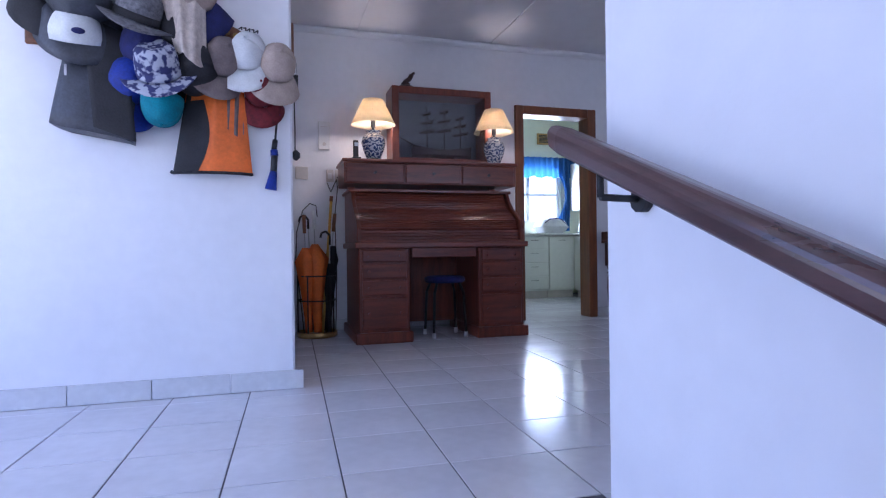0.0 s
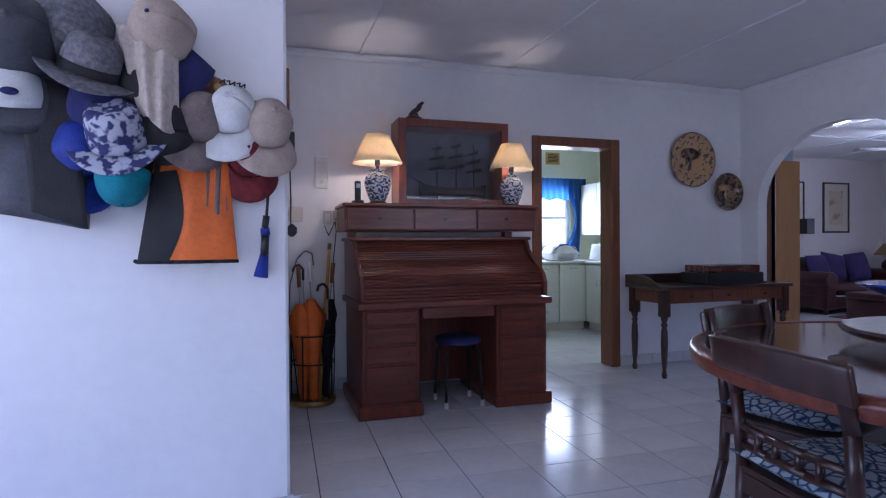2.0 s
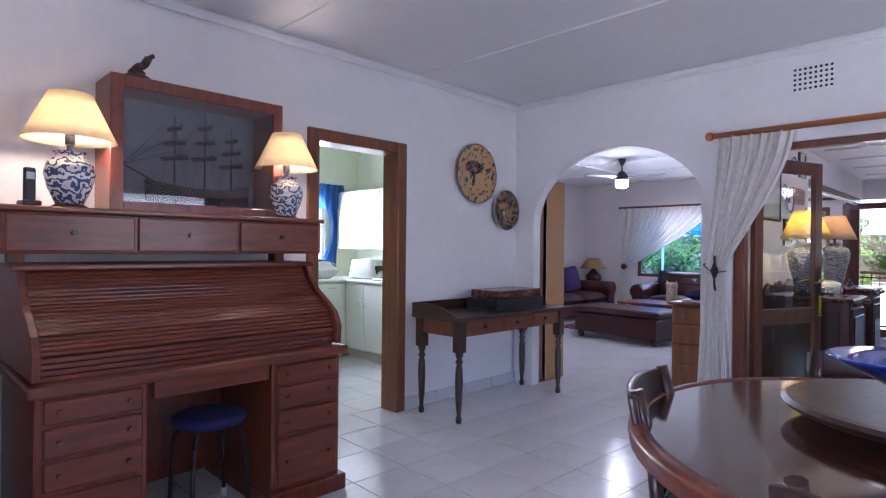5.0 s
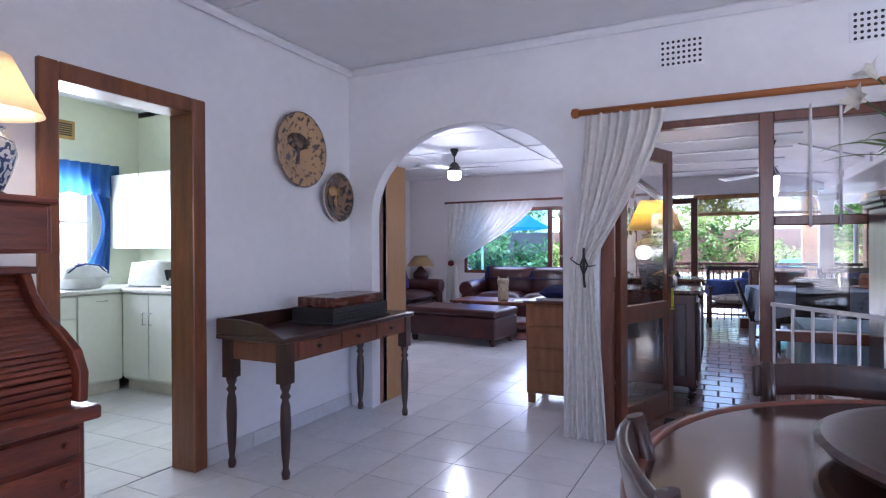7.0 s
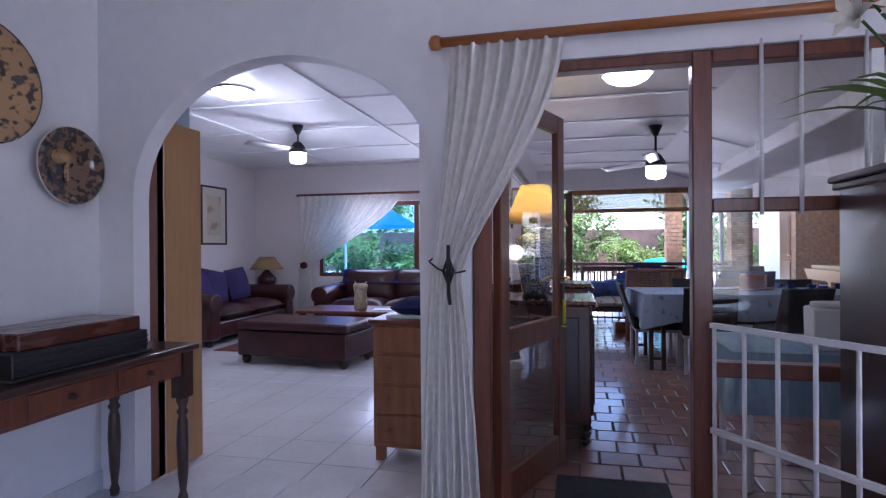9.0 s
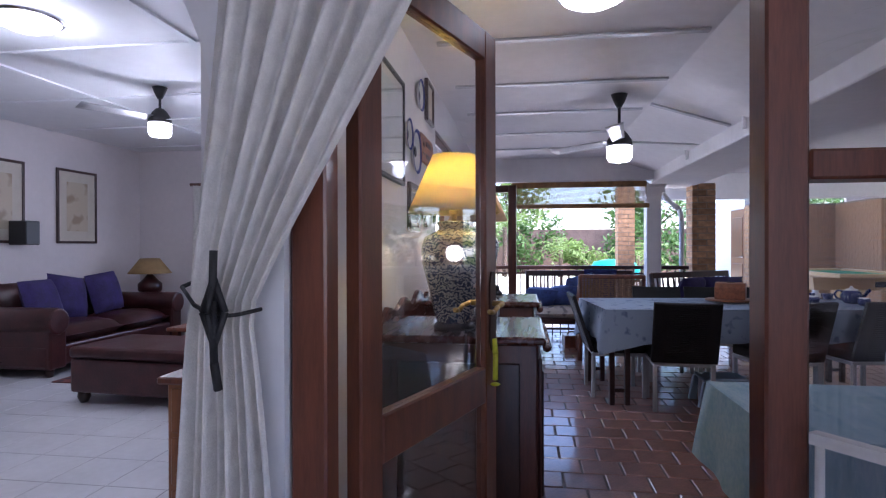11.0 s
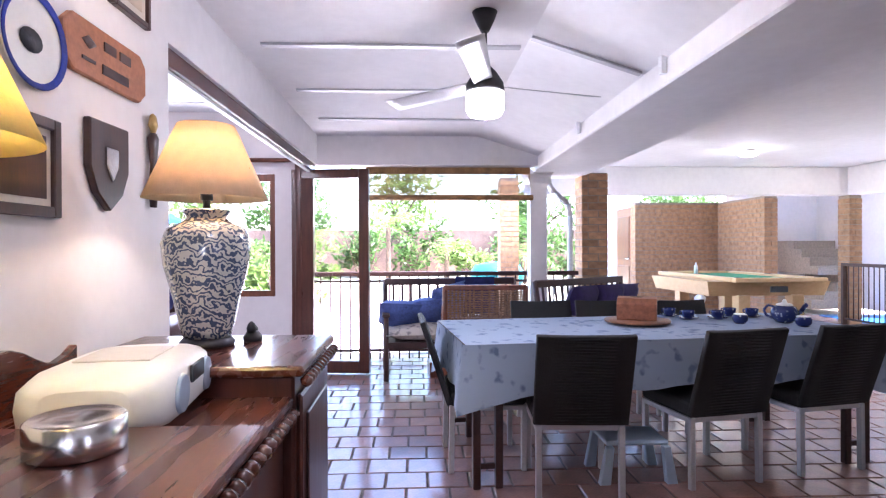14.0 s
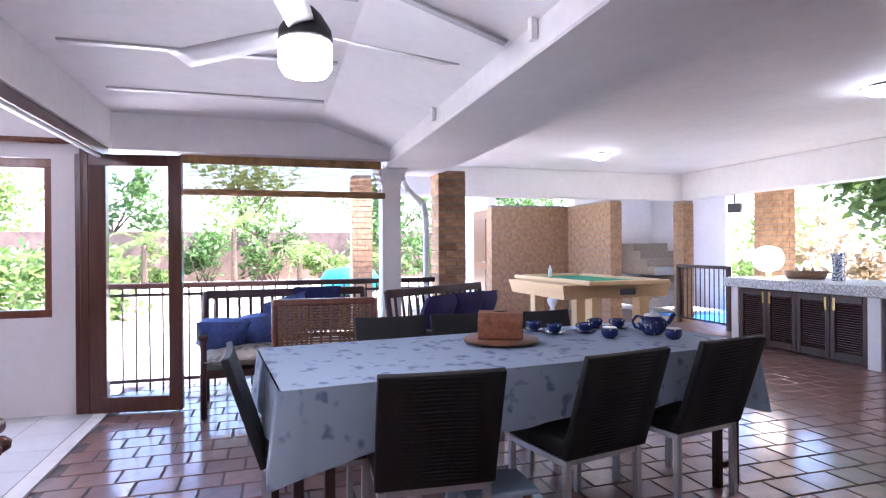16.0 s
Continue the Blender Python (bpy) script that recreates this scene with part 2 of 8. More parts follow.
MARBLE = figured("pebbled_counter_edge", (0.62, 0.62, 0.62), (0.33, 0.33, 0.34), 26, 0.5, 0.09, 'cells')
BAMBOO = material("bamboo_slat", (0.38, 0.20, 0.07), 0.55, vary=0.25, scale=12)
PANE = glass("window_pane")
TABLEGLASS = material("polished_table_top", (0.085, 0.030, 0.018), 0.06, scale=3, stretch=(1, 8, 1), second=(0.045, 0.017, 0.012), coat=1.0)
LIT = glow("lit_diffuser", (1.0, 0.98, 0.95), 3.5)
GLOBE = glow("lit_globe", (1.0, 0.93, 0.80), 2.2)
LAWN = material("dry_bright_lawn", (0.62, 0.60, 0.46), 0.95, vary=0.2, scale=0.5, bump=0.6, bump_scale=8)
PAVING = material("pale_terrace", (0.74, 0.72, 0.68), 0.8, vary=0.08, scale=1.2, bump=0.2)
BARK = material("bark", (0.13, 0.085, 0.06), 0.9, vary=0.3, scale=10, bump=0.8)
LEAF = cloth_shade("leaf_green", (0.085, 0.17, 0.045), 0.35, 0.5)
LEAFPALE = cloth_shade("leaf_pale", (0.17, 0.26, 0.07), 0.4, 0.5)
LEAFDRY = cloth_shade("leaf_dry", (0.28, 0.21, 0.11), 0.4, 0.7)
DARKMAHOG = material("dark_mahogany", (0.13, 0.034, 0.019), 0.26, scale=3, stretch=(1, 9, 9), second=(0.055, 0.016, 0.010), coat=0.35)
DARKMAHOGV = material("dark_mahogany_upright", (0.11, 0.030, 0.018), 0.3, scale=3, stretch=(9, 9, 1), second=(0.05, 0.015, 0.010), coat=0.3)
WATERBLUE = material("pool_cover_blue", (0.02, 0.17, 0.50), 0.35, vary=0.15, scale=2)
AWNING = cloth_shade("blue_awning", (0.03, 0.16, 0.55), 0.5)
ORANGE = material("orange_nylon", (0.78, 0.16, 0.015), 0.55, vary=0.12, scale=7, bump=0.4, bump_scale=18)
BLACKCLOTH = material("black_cloth", (0.016, 0.016, 0.02), 0.75, vary=0.3, scale=14, bump=0.4, bump_scale=120)
GREYBAG = material("slate_bag_leather", (0.05, 0.055, 0.07), 0.5, vary=0.25, scale=9, bump=0.4, bump_scale=70)
BEIGECLOTH = material("beige_cap_cloth", (0.42, 0.34, 0.29), 0.9, vary=0.12, scale=14, bump=0.5, bump_scale=140)
TAUPE = material("taupe_cloth", (0.20, 0.16, 0.15), 0.9, vary=0.15, scale=14, bump=0.5, bump_scale=140)
WHITECLOTH = material("white_cap_cloth", (0.66, 0.68, 0.68), 0.9, vary=0.08, scale=14, bump=0.4, bump_scale=140)
KNIT = material("cream_knit", (0.55, 0.48, 0.42), 0.95, vary=0.15, scale=40, bump=0.9, bump_scale=130)
GREYFELT = material("grey_straw", (0.16, 0.16, 0.18), 0.8, vary=0.3, scale=60, bump=0.7, bump_scale=160)
FLORALHAT = figured("floral_hat", (0.40, 0.42, 0.50), (0.03, 0.035, 0.12), 34, 0.9, 0.5, 'noise')
TEAL = material("teal_cap", (0.01, 0.22, 0.29), 0.8, vary=0.15, scale=14, bump=0.4, bump_scale=120)
COBALT = material("cobalt_cap", (0.012, 0.035, 0.30), 0.7, vary=0.25, scale=9)
REDCLOTH = material("dark_red_cloth", (0.16, 0.012, 0.018), 0.8, vary=0.3, scale=30)
TIMBER = material("rack_wood", (0.24, 0.105, 0.05), 0.5, vary=0.3, scale=8)
SEPIA = figured("faded_landscape_print", (0.55, 0.47, 0.35), (0.36, 0.27, 0.18), 5, 0.35, 0.45, 'noise')
WATERCOL = figured("misty_green_watercolour", (0.58, 0.58, 0.52), (0.30, 0.40, 0.38), 3.2, 0.3, 0.46, 'noise')
MOUNT = material("picture_mount", (0.62, 0.57, 0.49), 0.7, vary=0.04)
CASEBACK = material("grey_case_backing", (0.15, 0.16, 0.19), 0.6, vary=0.12, scale=2.5)
RIGGING = material("ship_rigging", (0.035, 0.024, 0.022), 0.7, vary=0.3, scale=12)
SLATEBLUE = material("sapphire_glass_bowl", (0.02, 0.06, 0.42), 0.08, vary=0.3, scale=8, coat=1.0)
PLAID = material("blue_plaid_cloth", (0.34, 0.45, 0.52), 0.85, scale=5, stretch=(1, 4, 1), second=(0.16, 0.30, 0.42))
MAT = material("rubber_doormat", (0.03, 0.035, 0.05), 0.9, vary=0.25, scale=30, bump=0.7, bump_scale=90)
OCHRE = material("ochre_vase", (0.42, 0.34, 0.24), 0.5, vary=0.3, scale=18)

# ---- building helpers ----
def box(bm, x0, y0, z0, x1, y1, z1, m=None):
    vs = [bm.verts.new((x, y, z)) for z in (z0, z1) for x, y in ((x0, y0), (x1, y0), (x1, y1), (x0, y1))]
    for f in ((3, 2, 1, 0), (4, 5, 6, 7), (0, 1, 5, 4), (1, 2, 6, 5), (2, 3, 7, 6), (3, 0, 4, 7)):
        bm.faces.new([vs[i] for i in f])
    if m:
        bmesh.ops.transform(bm, matrix=m, verts=vs)
    return vs


def rod(bm, p, q, r0, r1=None, n=10):
    p, q = Vector(p), Vector(q)
    r1 = r0 if r1 is None else r1
    turn = (q - p).to_track_quat('Z', 'Y').to_matrix()
    rings = []
    for c, r in ((p, r0), (q, r1)):
        rings.append([bm.verts.new(c + turn @ Vector((math.cos(a) * r, math.sin(a) * r, 0))) for a in (2 * math.pi * i / n for i in range(n))])
    for i in range(n):
        bm.faces.new((rings[0][i], rings[0][(i + 1) % n], rings[1][(i + 1) % n], rings[1][i])).smooth = True
    bm.faces.new(rings[0][::-1])
    bm.faces.new(rings[1])


def tube(bm, pts, r, n=6):
    for a, b in zip(pts, pts[1:]):
        rod(bm, a, b, r, r, n)


def lathe(bm, prof, n=24, at=(0, 0, 0), sx=1.0, sy=1.0, cap=True, smooth=True):
    """Turned about the upright axis; prof is a run of (radius, height)."""
    rings = []
    for r, z in prof:
        rings.append([bm.verts.new((at[0] + sx * r * math.cos(a), at[1] + sy * r * math.sin(a), at[2] + z)) for a in (2 * math.pi * i / n for i in range(n))])
    for a, b in zip(rings, rings[1:]):
        for i in range(n):
            bm.faces.new((a[i], a[(i + 1) % n], b[(i + 1) % n], b[i])).smooth = smooth
    if cap:
        bm.faces.new(rings[0][::-1])
        bm.faces.new(rings[-1])


def sheet(bm, fn, nu, nv, thick=0.0):
    """A sheet from fn(u, v), u and v from 0 to 1; with a back side when thick."""
    g = [[bm.verts.new(fn(i / nu, j / nv)) for j in range(nv + 1)] for i in range(nu + 1)]
    fs = []
    for i in range(nu):
        for j in range(nv):
            f = bm.faces.new((g[i][j], g[i + 1][j], g[i + 1][j + 1], g[i][j + 1]))
            f.smooth = True
            fs.append(f)
    if thick:
        bmesh.ops.recalc_face_normals(bm, faces=fs)
        bmesh.ops.solidify(bm, geom=fs, thickness=thick)


def extrude_outline(bm, pts, axis, a, b):
    """A flat outline (pairs) carried along an axis from a to b."""
    def at(p, d):
        return (d, *p) if axis == 'x' else (p[0], d, p[1]) if axis == 'y' else (*p, d)
    r0, r1 = [bm.verts.new(at(p, a)) for p in pts], [bm.verts.new(at(p, b)) for p in pts]
    k = len(pts)
    fs = [bm.faces.new(r0[::-1]), bm.faces.new(r1)]
    for i in range(k):
        fs.append(bm.faces.new((r0[i], r0[(i + 1) % k], r1[(i + 1) % k], r1[i])))
    bmesh.ops.recalc_face_normals(bm, faces=fs)


def pillow(bm, w, d, h, m=None, n=10):
    """A stuffed cushion, lying flat about the origin."""
    vs = []
    for side in (1, -1):
        g = []
        for i in range(n + 1):
            row = []
            for j in range(n + 1):
                u, v = 2 * i / n - 1, 2 * j / n - 1
                e = max(0.0, (1 - u ** 4) * (1 - v ** 4)) ** 0.55
                wr = 0.012 * noise.noise(Vector((u * 2 + w * 9, v * 2 + d * 7, side * 3)))
                row.append(bm.verts.new((u * w / 2, v * d / 2, side * (h / 2 * e + 0.001) + wr * e)))
            g.append(row)
        vs += [v for r in g for v in r]
        for i in range(n):
            for j in range(n):
                q = (g[i][j], g[i + 1][j], g[i + 1][j + 1], g[i][j + 1])
                bm.faces.new(q if side > 0 else q[::-1]).smooth = True
    if m:
        bmesh.ops.transform(bm, matrix=m, verts=vs)


def obj(name, bm, mat, parent=None, bevel=0.0, segs=1, m=None):
    me = bpy.data.meshes.new(name)
    bm.to_mesh(me)
    bm.free()
    me.materials.append(mat)
    ob = new(name, me)
    if parent:
        ob.parent = parent
    if m:
        ob.matrix_basis = m
    if bevel:
        b = ob.modifiers.new("bevel", 'BEVEL')
        b.width, b.segments, b.limit_method, b.angle_limit = bevel, segs, 'ANGLE', radians(40)
    return ob


def thing(name, label, category, x=0, y=0, z=0, rz=0, group=""):
    e = new(name)
    e.matrix_basis = pose(x, y, z, 0, 0, rz)
    return tagged(e, label, category, group)


def part(parent, name, mat, fn, bevel=0.0, segs=1, label="", m=None):
    bm = bmesh.new()
    fn(bm)
    ob = obj(name, bm, mat, parent, bevel, segs, m)
    return tagged(ob, label) if label else ob


def boxes(*bs):
    def fn(bm):
        for b in bs:
            box(bm, *b)
    return fn


def structure(name, mat, fn, label="", bevel=0.0):
    bm = bmesh.new()
    fn(bm)
    return tagged(obj(name, bm, mat, None, bevel), label, "", "", "structure")


def words(parent, name, text, size, mat, m, thick=0.001):
    """Raised lettering as a mesh."""
    cu = bpy.data.curves.new(name, 'FONT')
    cu.body, cu.size, cu.extrude, cu.align_x, cu.align_y = text, size, thick, 'CENTER', 'CENTER'
    tmp = new(name + "_curve", cu)
    deps = bpy.context.evaluated_depsgraph_get()
    me = bpy.data.meshes.new_from_object(tmp.evaluated_get(deps))
    bpy.data.objects.remove(tmp)
    me.materials.clear()
    me.materials.append(mat)
    ob = new(name, me)
    ob.parent, ob.matrix_basis = parent, m
    return ob

# ---- large structure ----
H = 2.67          # dining room and hall ceiling
NW, EW = 5.20, 4.70   # inner faces of the dining room's north and east walls

# floors (beds under the tiles)
structure("floor_dining", GROUT, boxes((0.2, 1.30, -0.2, 4.9, 5.35, -0.004), (-2.35, 1.30, -0.2, 0.2, 5.35, -0.004), (0.61, -0.6, -0.2, 4.9, 1.30, -0.004)), "grout bed under white glazed floor tiles")
structure("floor_kitchen", GROUT, boxes((0.9, 5.35, -0.2, 4.99, 8.1, -0.004)), "grout bed under kitchen floor tiles")
structure("floor_living", GROUT, boxes((4.9, 3.5, -0.2, 11.2, 8.4, -0.004)), "grout bed under living room tiles")
structure("floor_patio", JOINT, boxes((4.9, -4.8, -0.2, 12.1, 3.5, -0.006), (12.1, -4.8, -0.2, 17.6, 0.6, -0.006)), "sand bed under clay pavers of the covered patio")


# stairs down behind the walker
def stair(bm):
    for i in range(4):
        box(bm, -2.3, 1.3 - 0.28 * (i + 1), -1.2, 0.605, 1.298 - 0.28 * i, -0.175 * (i + 1))
    box(bm, -2.3, -2.5, -1.2, 0.605, 0.178, -0.705)
structure("stairs_hall", TILE, stair, "white tiled steps leading down from the hall", 0.006)

# dining room north wall with the kitchen doorway
structure("wall_north", PLASTER, boxes((-2.4, NW, 0, 2.40, NW + 0.15, H), (3.26, NW, 0, 4.9, NW + 0.15, H), (2.40, NW, 2.085, 3.26, NW + 0.15, H)), "white plastered wall behind the roll-top desk")
# wall that carries the hats, and its return to the north wall
structure("wall_hats", PLASTER, boxes((-1.15, 3.13, 0, 0.22, 3.24, H), (0.10, 3.24, 0, 0.22, NW, H)), "white plastered wall hung with hats", 0.012)
structure("wall_stair", PLASTER, boxes((0.61, -2.5, -1.2, 0.72, 0.885, H)), "white plastered wall beside the stairs with a handrail", 0.012)
# the window opening here is unseen, added to go with the dining fill
structure("wall_dining_south", PLASTER, boxes((0.72, -0.74, 0, 2.05, -0.62, H), (3.85, -0.74, 0, 4.9, -0.62, H), (2.05, -0.74, 0, 3.85, -0.62, 0.7), (2.05, -0.74, 2.0, 3.85, -0.62, H)), "white plastered dining room wall with an added window opening")
structure("wall_hall_west", PLASTER, boxes((-2.5, -2.5, -1.2, -2.38, 0.2, H), (-2.5, 3.0, -1.2, -2.38, 5.35, H), (-2.5, 0.2, -1.2, -2.38, 3.0, 0.35), (-2.5, 0.2, 2.3, -2.38, 3.0, H)), "white hall wall with a wide window")
structure("wall_hall_south", PLASTER, boxes((-2.5, -2.62, -1.2, -0.95, -2.5, H), (0.95, -2.62, -1.2, 1.15, -2.5, H), (-0.95, -2.62, -1.2, 0.95, -2.5, 0.35), (-0.95, -2.62, 2.05, 0.95, -2.5, H)), "white landing wall with a window")


# east wall with the round arch and the glazed opening to the patio
ARCH_C, ARCH_R, ARCH_RZ, SPRING = 4.19, 0.80, 0.66, 1.50


def east_wall(bm):
    x0, x1 = EW, EW + 0.11
    n = 24
    pts = [(ARCH_C + ARCH_R * math.cos(math.pi * i / n), SPRING + ARCH_RZ * math.sin(math.pi * i / n)) for i in range(n + 1)]
    outline = [(NW, 0), (ARCH_C + ARCH_R, 0)] + pts + [(ARCH_C - ARCH_R, 0), (3.24, 0), (3.24, H), (NW, H)]
    extrude_outline(bm, outline, 'x', x0, x1)
    box(bm, x0, -0.6, 2.03, x1, 3.24, H)
    box(bm, x0, -0.6, 0, x1, 0.55, 2.03)
structure("wall_east", PLASTER, east_wall, "white plastered wall with a round arch and glazed opening")

structure("ceiling_dining", CEILING, boxes((-2.5, -2.62, H, 4.87, 5.35, H + 0.1)), "white boarded ceiling with thin cover strips")
structure("ceiling_strips", CEILING, lambda bm: [box(bm, x, -0.6, H - 0.012, x + 0.035, NW, H) for x in (0.86, 2.13, 3.39)], "thin ceiling cover strips")
structure("cornice", PLASTER, boxes((0.22, NW - 0.05, H - 0.06, EW, NW, H), (EW - 0.05, -0.6, H - 0.06, EW, NW - 0.05, H)), "narrow plaster cornice", 0.02)

# kitchen shell
structure("wall_kitchen", GREENISH, boxes((0.9, 7.98, 0, 3.32, 8.1, H), (4.38, 7.98, 0, 4.99, 8.1, H), (3.32, 7.98, 0, 4.38, 8.1, 1.08), (3.32, 7.98, 2.02, 4.38, 8.1, H), (4.87, 5.36, 0, 4.99, 7.98, H), (0.9, 5.36, 0, 1.0, 7.98, H), (1.0, 5.352, 0, 2.38, 5.36, H), (3.28, 5.352, 0, 4.87, 5.36, H), (2.38, 5.352, 2.09, 3.28, 5.36, H)), "pale green kitchen walls with a window")
structure("ceiling_kitchen", CEILING, boxes((0.9, 5.352, H, 4.99, 8.1, H + 0.1)), "white kitchen ceiling")

# living room shell
LH = 2.62
structure("wall_living", PINKISH, boxes((4.88, 5.0, 0, 4.99, 8.25, LH), (4.88, 8.25, 0, 11.25, 8.4, LH)), "pale pinkish living room walls")
structure("wall_living_east", PINKISH, boxes((11.1, 7.05, 0, 11.25, 8.25, LH), (11.1, 3.60, 0, 11.25, 3.82, LH), (11.1, 3.82, 0, 11.25, 7.05, 0.76), (11.1, 3.82, 2.0, 11.25, 7.05, LH)), "living room wall with a wide garden window")
structure("wall_living_south", PATIO_PLASTER, boxes((4.87, 3.40, 0, 7.68, 3.52, LH), (7.68, 3.40, 2.10, 11.1, 3.52, LH), (4.87, 3.24, 0, 4.875, 3.40, LH)), "white wall between living room and patio")
structure("ceiling_living", CEILING, boxes((4.87, 3.40, LH, 11.25, 8.4, LH + 0.1)), "white living room ceiling with cover strips")
structure("ceiling_strips_living", PLASTER, lambda bm: [box(bm, x, 3.52, LH - 0.014, x + 0.045, 8.25, LH) for x in (5.9, 7.1, 8.3, 9.5, 10.7)] + [box(bm, 4.99, y, LH - 0.016, 11.1, y + 0.045, LH - 0.002) for y in (4.9, 6.6)], "white cover strips on the living room ceiling")

# patio ceiling: flat part, slope, beam, lower flat part
PZ = 2.40
structure("ceiling_patio", PATIO_PLASTER, lambda bm: extrude_outline(bm, [(3.40, PZ), (1.76, PZ), (1.13, 2.20), (1.13, 2.75), (3.40, 2.75)], 'x', 4.87, 11.3), "white vaulted patio ceiling with cover strips")
structure("ceiling_strips_patio", GREYMETAL, lambda bm: [box(bm, x, 1.79, PZ - 0.014, x + 0.045, 3.25, PZ) for x in (5.88, 6.76, 7.64, 8.50, 9.42, 10.35)] + [box(bm, 8.34, -0.5, -0.014, 8.385, 0.13, 0.0, Matrix.Translation((0, 1.63, PZ - 0.042)) @ Matrix.Rotation(math.atan2(0.20, 0.63), 4, 'X'))], "grey cover strips on the patio ceiling")


structure("beam_patio", PATIO_PLASTER, boxes((4.87, 0.46, 2.07, 12.05, 1.13, 2.75)), "deep white concrete beam across the patio", 0.01)
# south eave and slab past x 14.3 extended to shade floor and brickwork
structure("ceiling_patio_south", PATIO_PLASTER, boxes((4.87, -6.3, 2.50, 14.3, 0.50, 2.65), (12.05, 0.50, 2.50, 14.3, 0.80, 2.65), (14.3, -6.62, 2.50, 17.6, -1.85, 2.65)), "flat white ceiling over the games end of the patio")
structure("lintel_east", PATIO_PLASTER, boxes((14.0, -4.45, 2.06, 14.25, 0.70, 2.498)), "white concrete lintel over the open patio side", 0.01)
structure("lintel_south", PATIO_PLASTER, boxes((4.87, -4.65, 2.06, 14.0, -4.42, 2.498)), "white concrete lintel over the bar side", 0.01)
# unseen wall, added to keep south sky light off the pavers
structure("wall_patio_south", PATIO_PLASTER, boxes((4.95, -4.80, 0, 8.70, -4.66, 2.498)), "plain white unseen wall added to darken the patio floor")
structure("gable_patio", PATIO_PLASTER, boxes((11.15, 1.08, 2.10, 11.3, 3.52, 2.75)), "white gable above the patio opening")
structure("wall_patio_west", PATIO_PLASTER, boxes((4.872, -4.9, 0, 4.95, 0.55, 2.498), (4.872, 0.55, 2.035, 4.90, 3.24, 2.39)), "white patio wall")
structure("step_patio", PAVING, boxes((7.69, 3.41, -0.1, 11.05, 3.51, 0.012)), "pale sliding door threshold")
structure("ground", LAWN, boxes((-400, -400, -1.4, 400, 400, -1.25), (12.1, 0.6, -1.3, 60, 40, -0.10), (17.6, -40, -1.3, 60, 0.6, -0.10)), "pale dry lawn stretching from the terrace")
structure("terrace", PAVING, boxes((12.1, 0.6, -0.12, 17.6, 6.0, -0.02), (9.0, -9, -0.5, 17.6, -4.8, -0.12)), "pale paved terrace beside the patio")

# skirting base strip is laid tile by tile further down
structure("window_living", MERANTI, boxes((11.13, 3.82, 0.76, 11.20, 7.05, 0.82), (11.13, 3.82, 1.93, 11.20, 7.05, 2.0), (11.13, 3.82, 0.82, 11.20, 3.88, 1.93), (11.13, 6.99, 0.82, 11.20, 7.05, 1.93), (11.13, 5.30, 0.82, 11.20, 5.38, 1.93), (11.13, 5.10, 0.82, 11.18, 5.16, 1.93)), "brown framed living room window", 0.004)
structure("window_pane_living", glass("blue_tinted_pane", 0.0, (0.30, 0.58, 0.86)), boxes((11.160, 5.38, 0.82, 11.164, 6.99, 1.93)), "blue tinted window pane").visible_shadow = False
structure("window_kitchen", WHITEMETAL, boxes((3.32, 8.0, 1.08, 4.38, 8.05, 1.12), (3.32, 8.0, 1.98, 4.38, 8.05, 2.02), (3.32, 8.0, 1.12, 3.36, 8.05, 1.98), (4.34, 8.0, 1.12, 4.38, 8.05, 1.98), (3.83, 8.0, 1.12, 3.87, 8.05, 1.98), (3.36, 8.0, 1.5, 3.83, 8.04, 1.53), (3.87, 8.0, 1.5, 4.34, 8.04, 1.53)), "white steel kitchen window")
structure("window_hall", WHITEMETAL, boxes((-2.46, 0.2, 0.35, -2.42, 3.0, 0.40), (-2.46, 0.2, 2.25, -2.42, 3.0, 2.3), (-2.46, 1.58, 0.4, -2.42, 1.63, 2.25)), "white steel hall window")


# kitchen door frame
def kitchen_frame(bm):
    box(bm, 2.385, NW - 0.022, 0, 2.475, NW + 0.17, 2.10)
    box(bm, 3.185, NW - 0.022, 0, 3.275, NW + 0.17, 2.10)
    box(bm, 2.475, NW - 0.022, 2.015, 3.185, NW + 0.17, 2.10)
structure("door_frame_kitchen", FRAMEWOOD, kitchen_frame, "varnished reddish wooden frame of the kitchen doorway", 0.006)


# glazed screen between dining room and patio: posts, rails, panes, bars
def screen(bm):
    x0, x1 = 4.72, 4.80
    for y in (3.16, 2.255, 0.55):
        box(bm, x0, y, 0, x1, y + 0.075, 2.03)
    box(bm, x0, 2.33, 1.985, x1, 3.16, 2.03)
    box(bm, x0, 0.625, 1.975, x1, 2.255, 2.03)
    box(bm, x0, 0.625, 1.375, x1, 2.255, 1.43)
    box(bm, x0, 0.625, 0.71, x1, 2.255, 0.77)
    box(bm, x0, 0.625, 0.0, x1, 2.255, 0.07)
    box(bm, x0, 1.45, 0.07, x1, 1.50, 1.975)
structure("window_screen", MERANTI, screen, "varnished wooden glazed screen to the patio", 0.005)
for z0, z1 in ((0.07, 0.71), (0.77, 1.375), (1.43, 1.975)):
    for y0, y1 in ((0.625, 1.45), (1.50, 2.255)):
        p = structure("window_pane_screen", PANE, boxes((4.755, y0, z0, 4.759, y1, z1)), "clear window pane")
        p.visible_shadow = False
structure("window_bars", WHITEMETAL, lambda bm: [rod(bm, (4.705, y, 1.36), (4.705, y, 2.05), 0.008) for y in (2.08, 1.94, 1.72, 1.50)] + [box(bm, 4.71, 1.66, 1.43, 4.73, 1.70, 1.98)], "white steel burglar bars on the upper window")


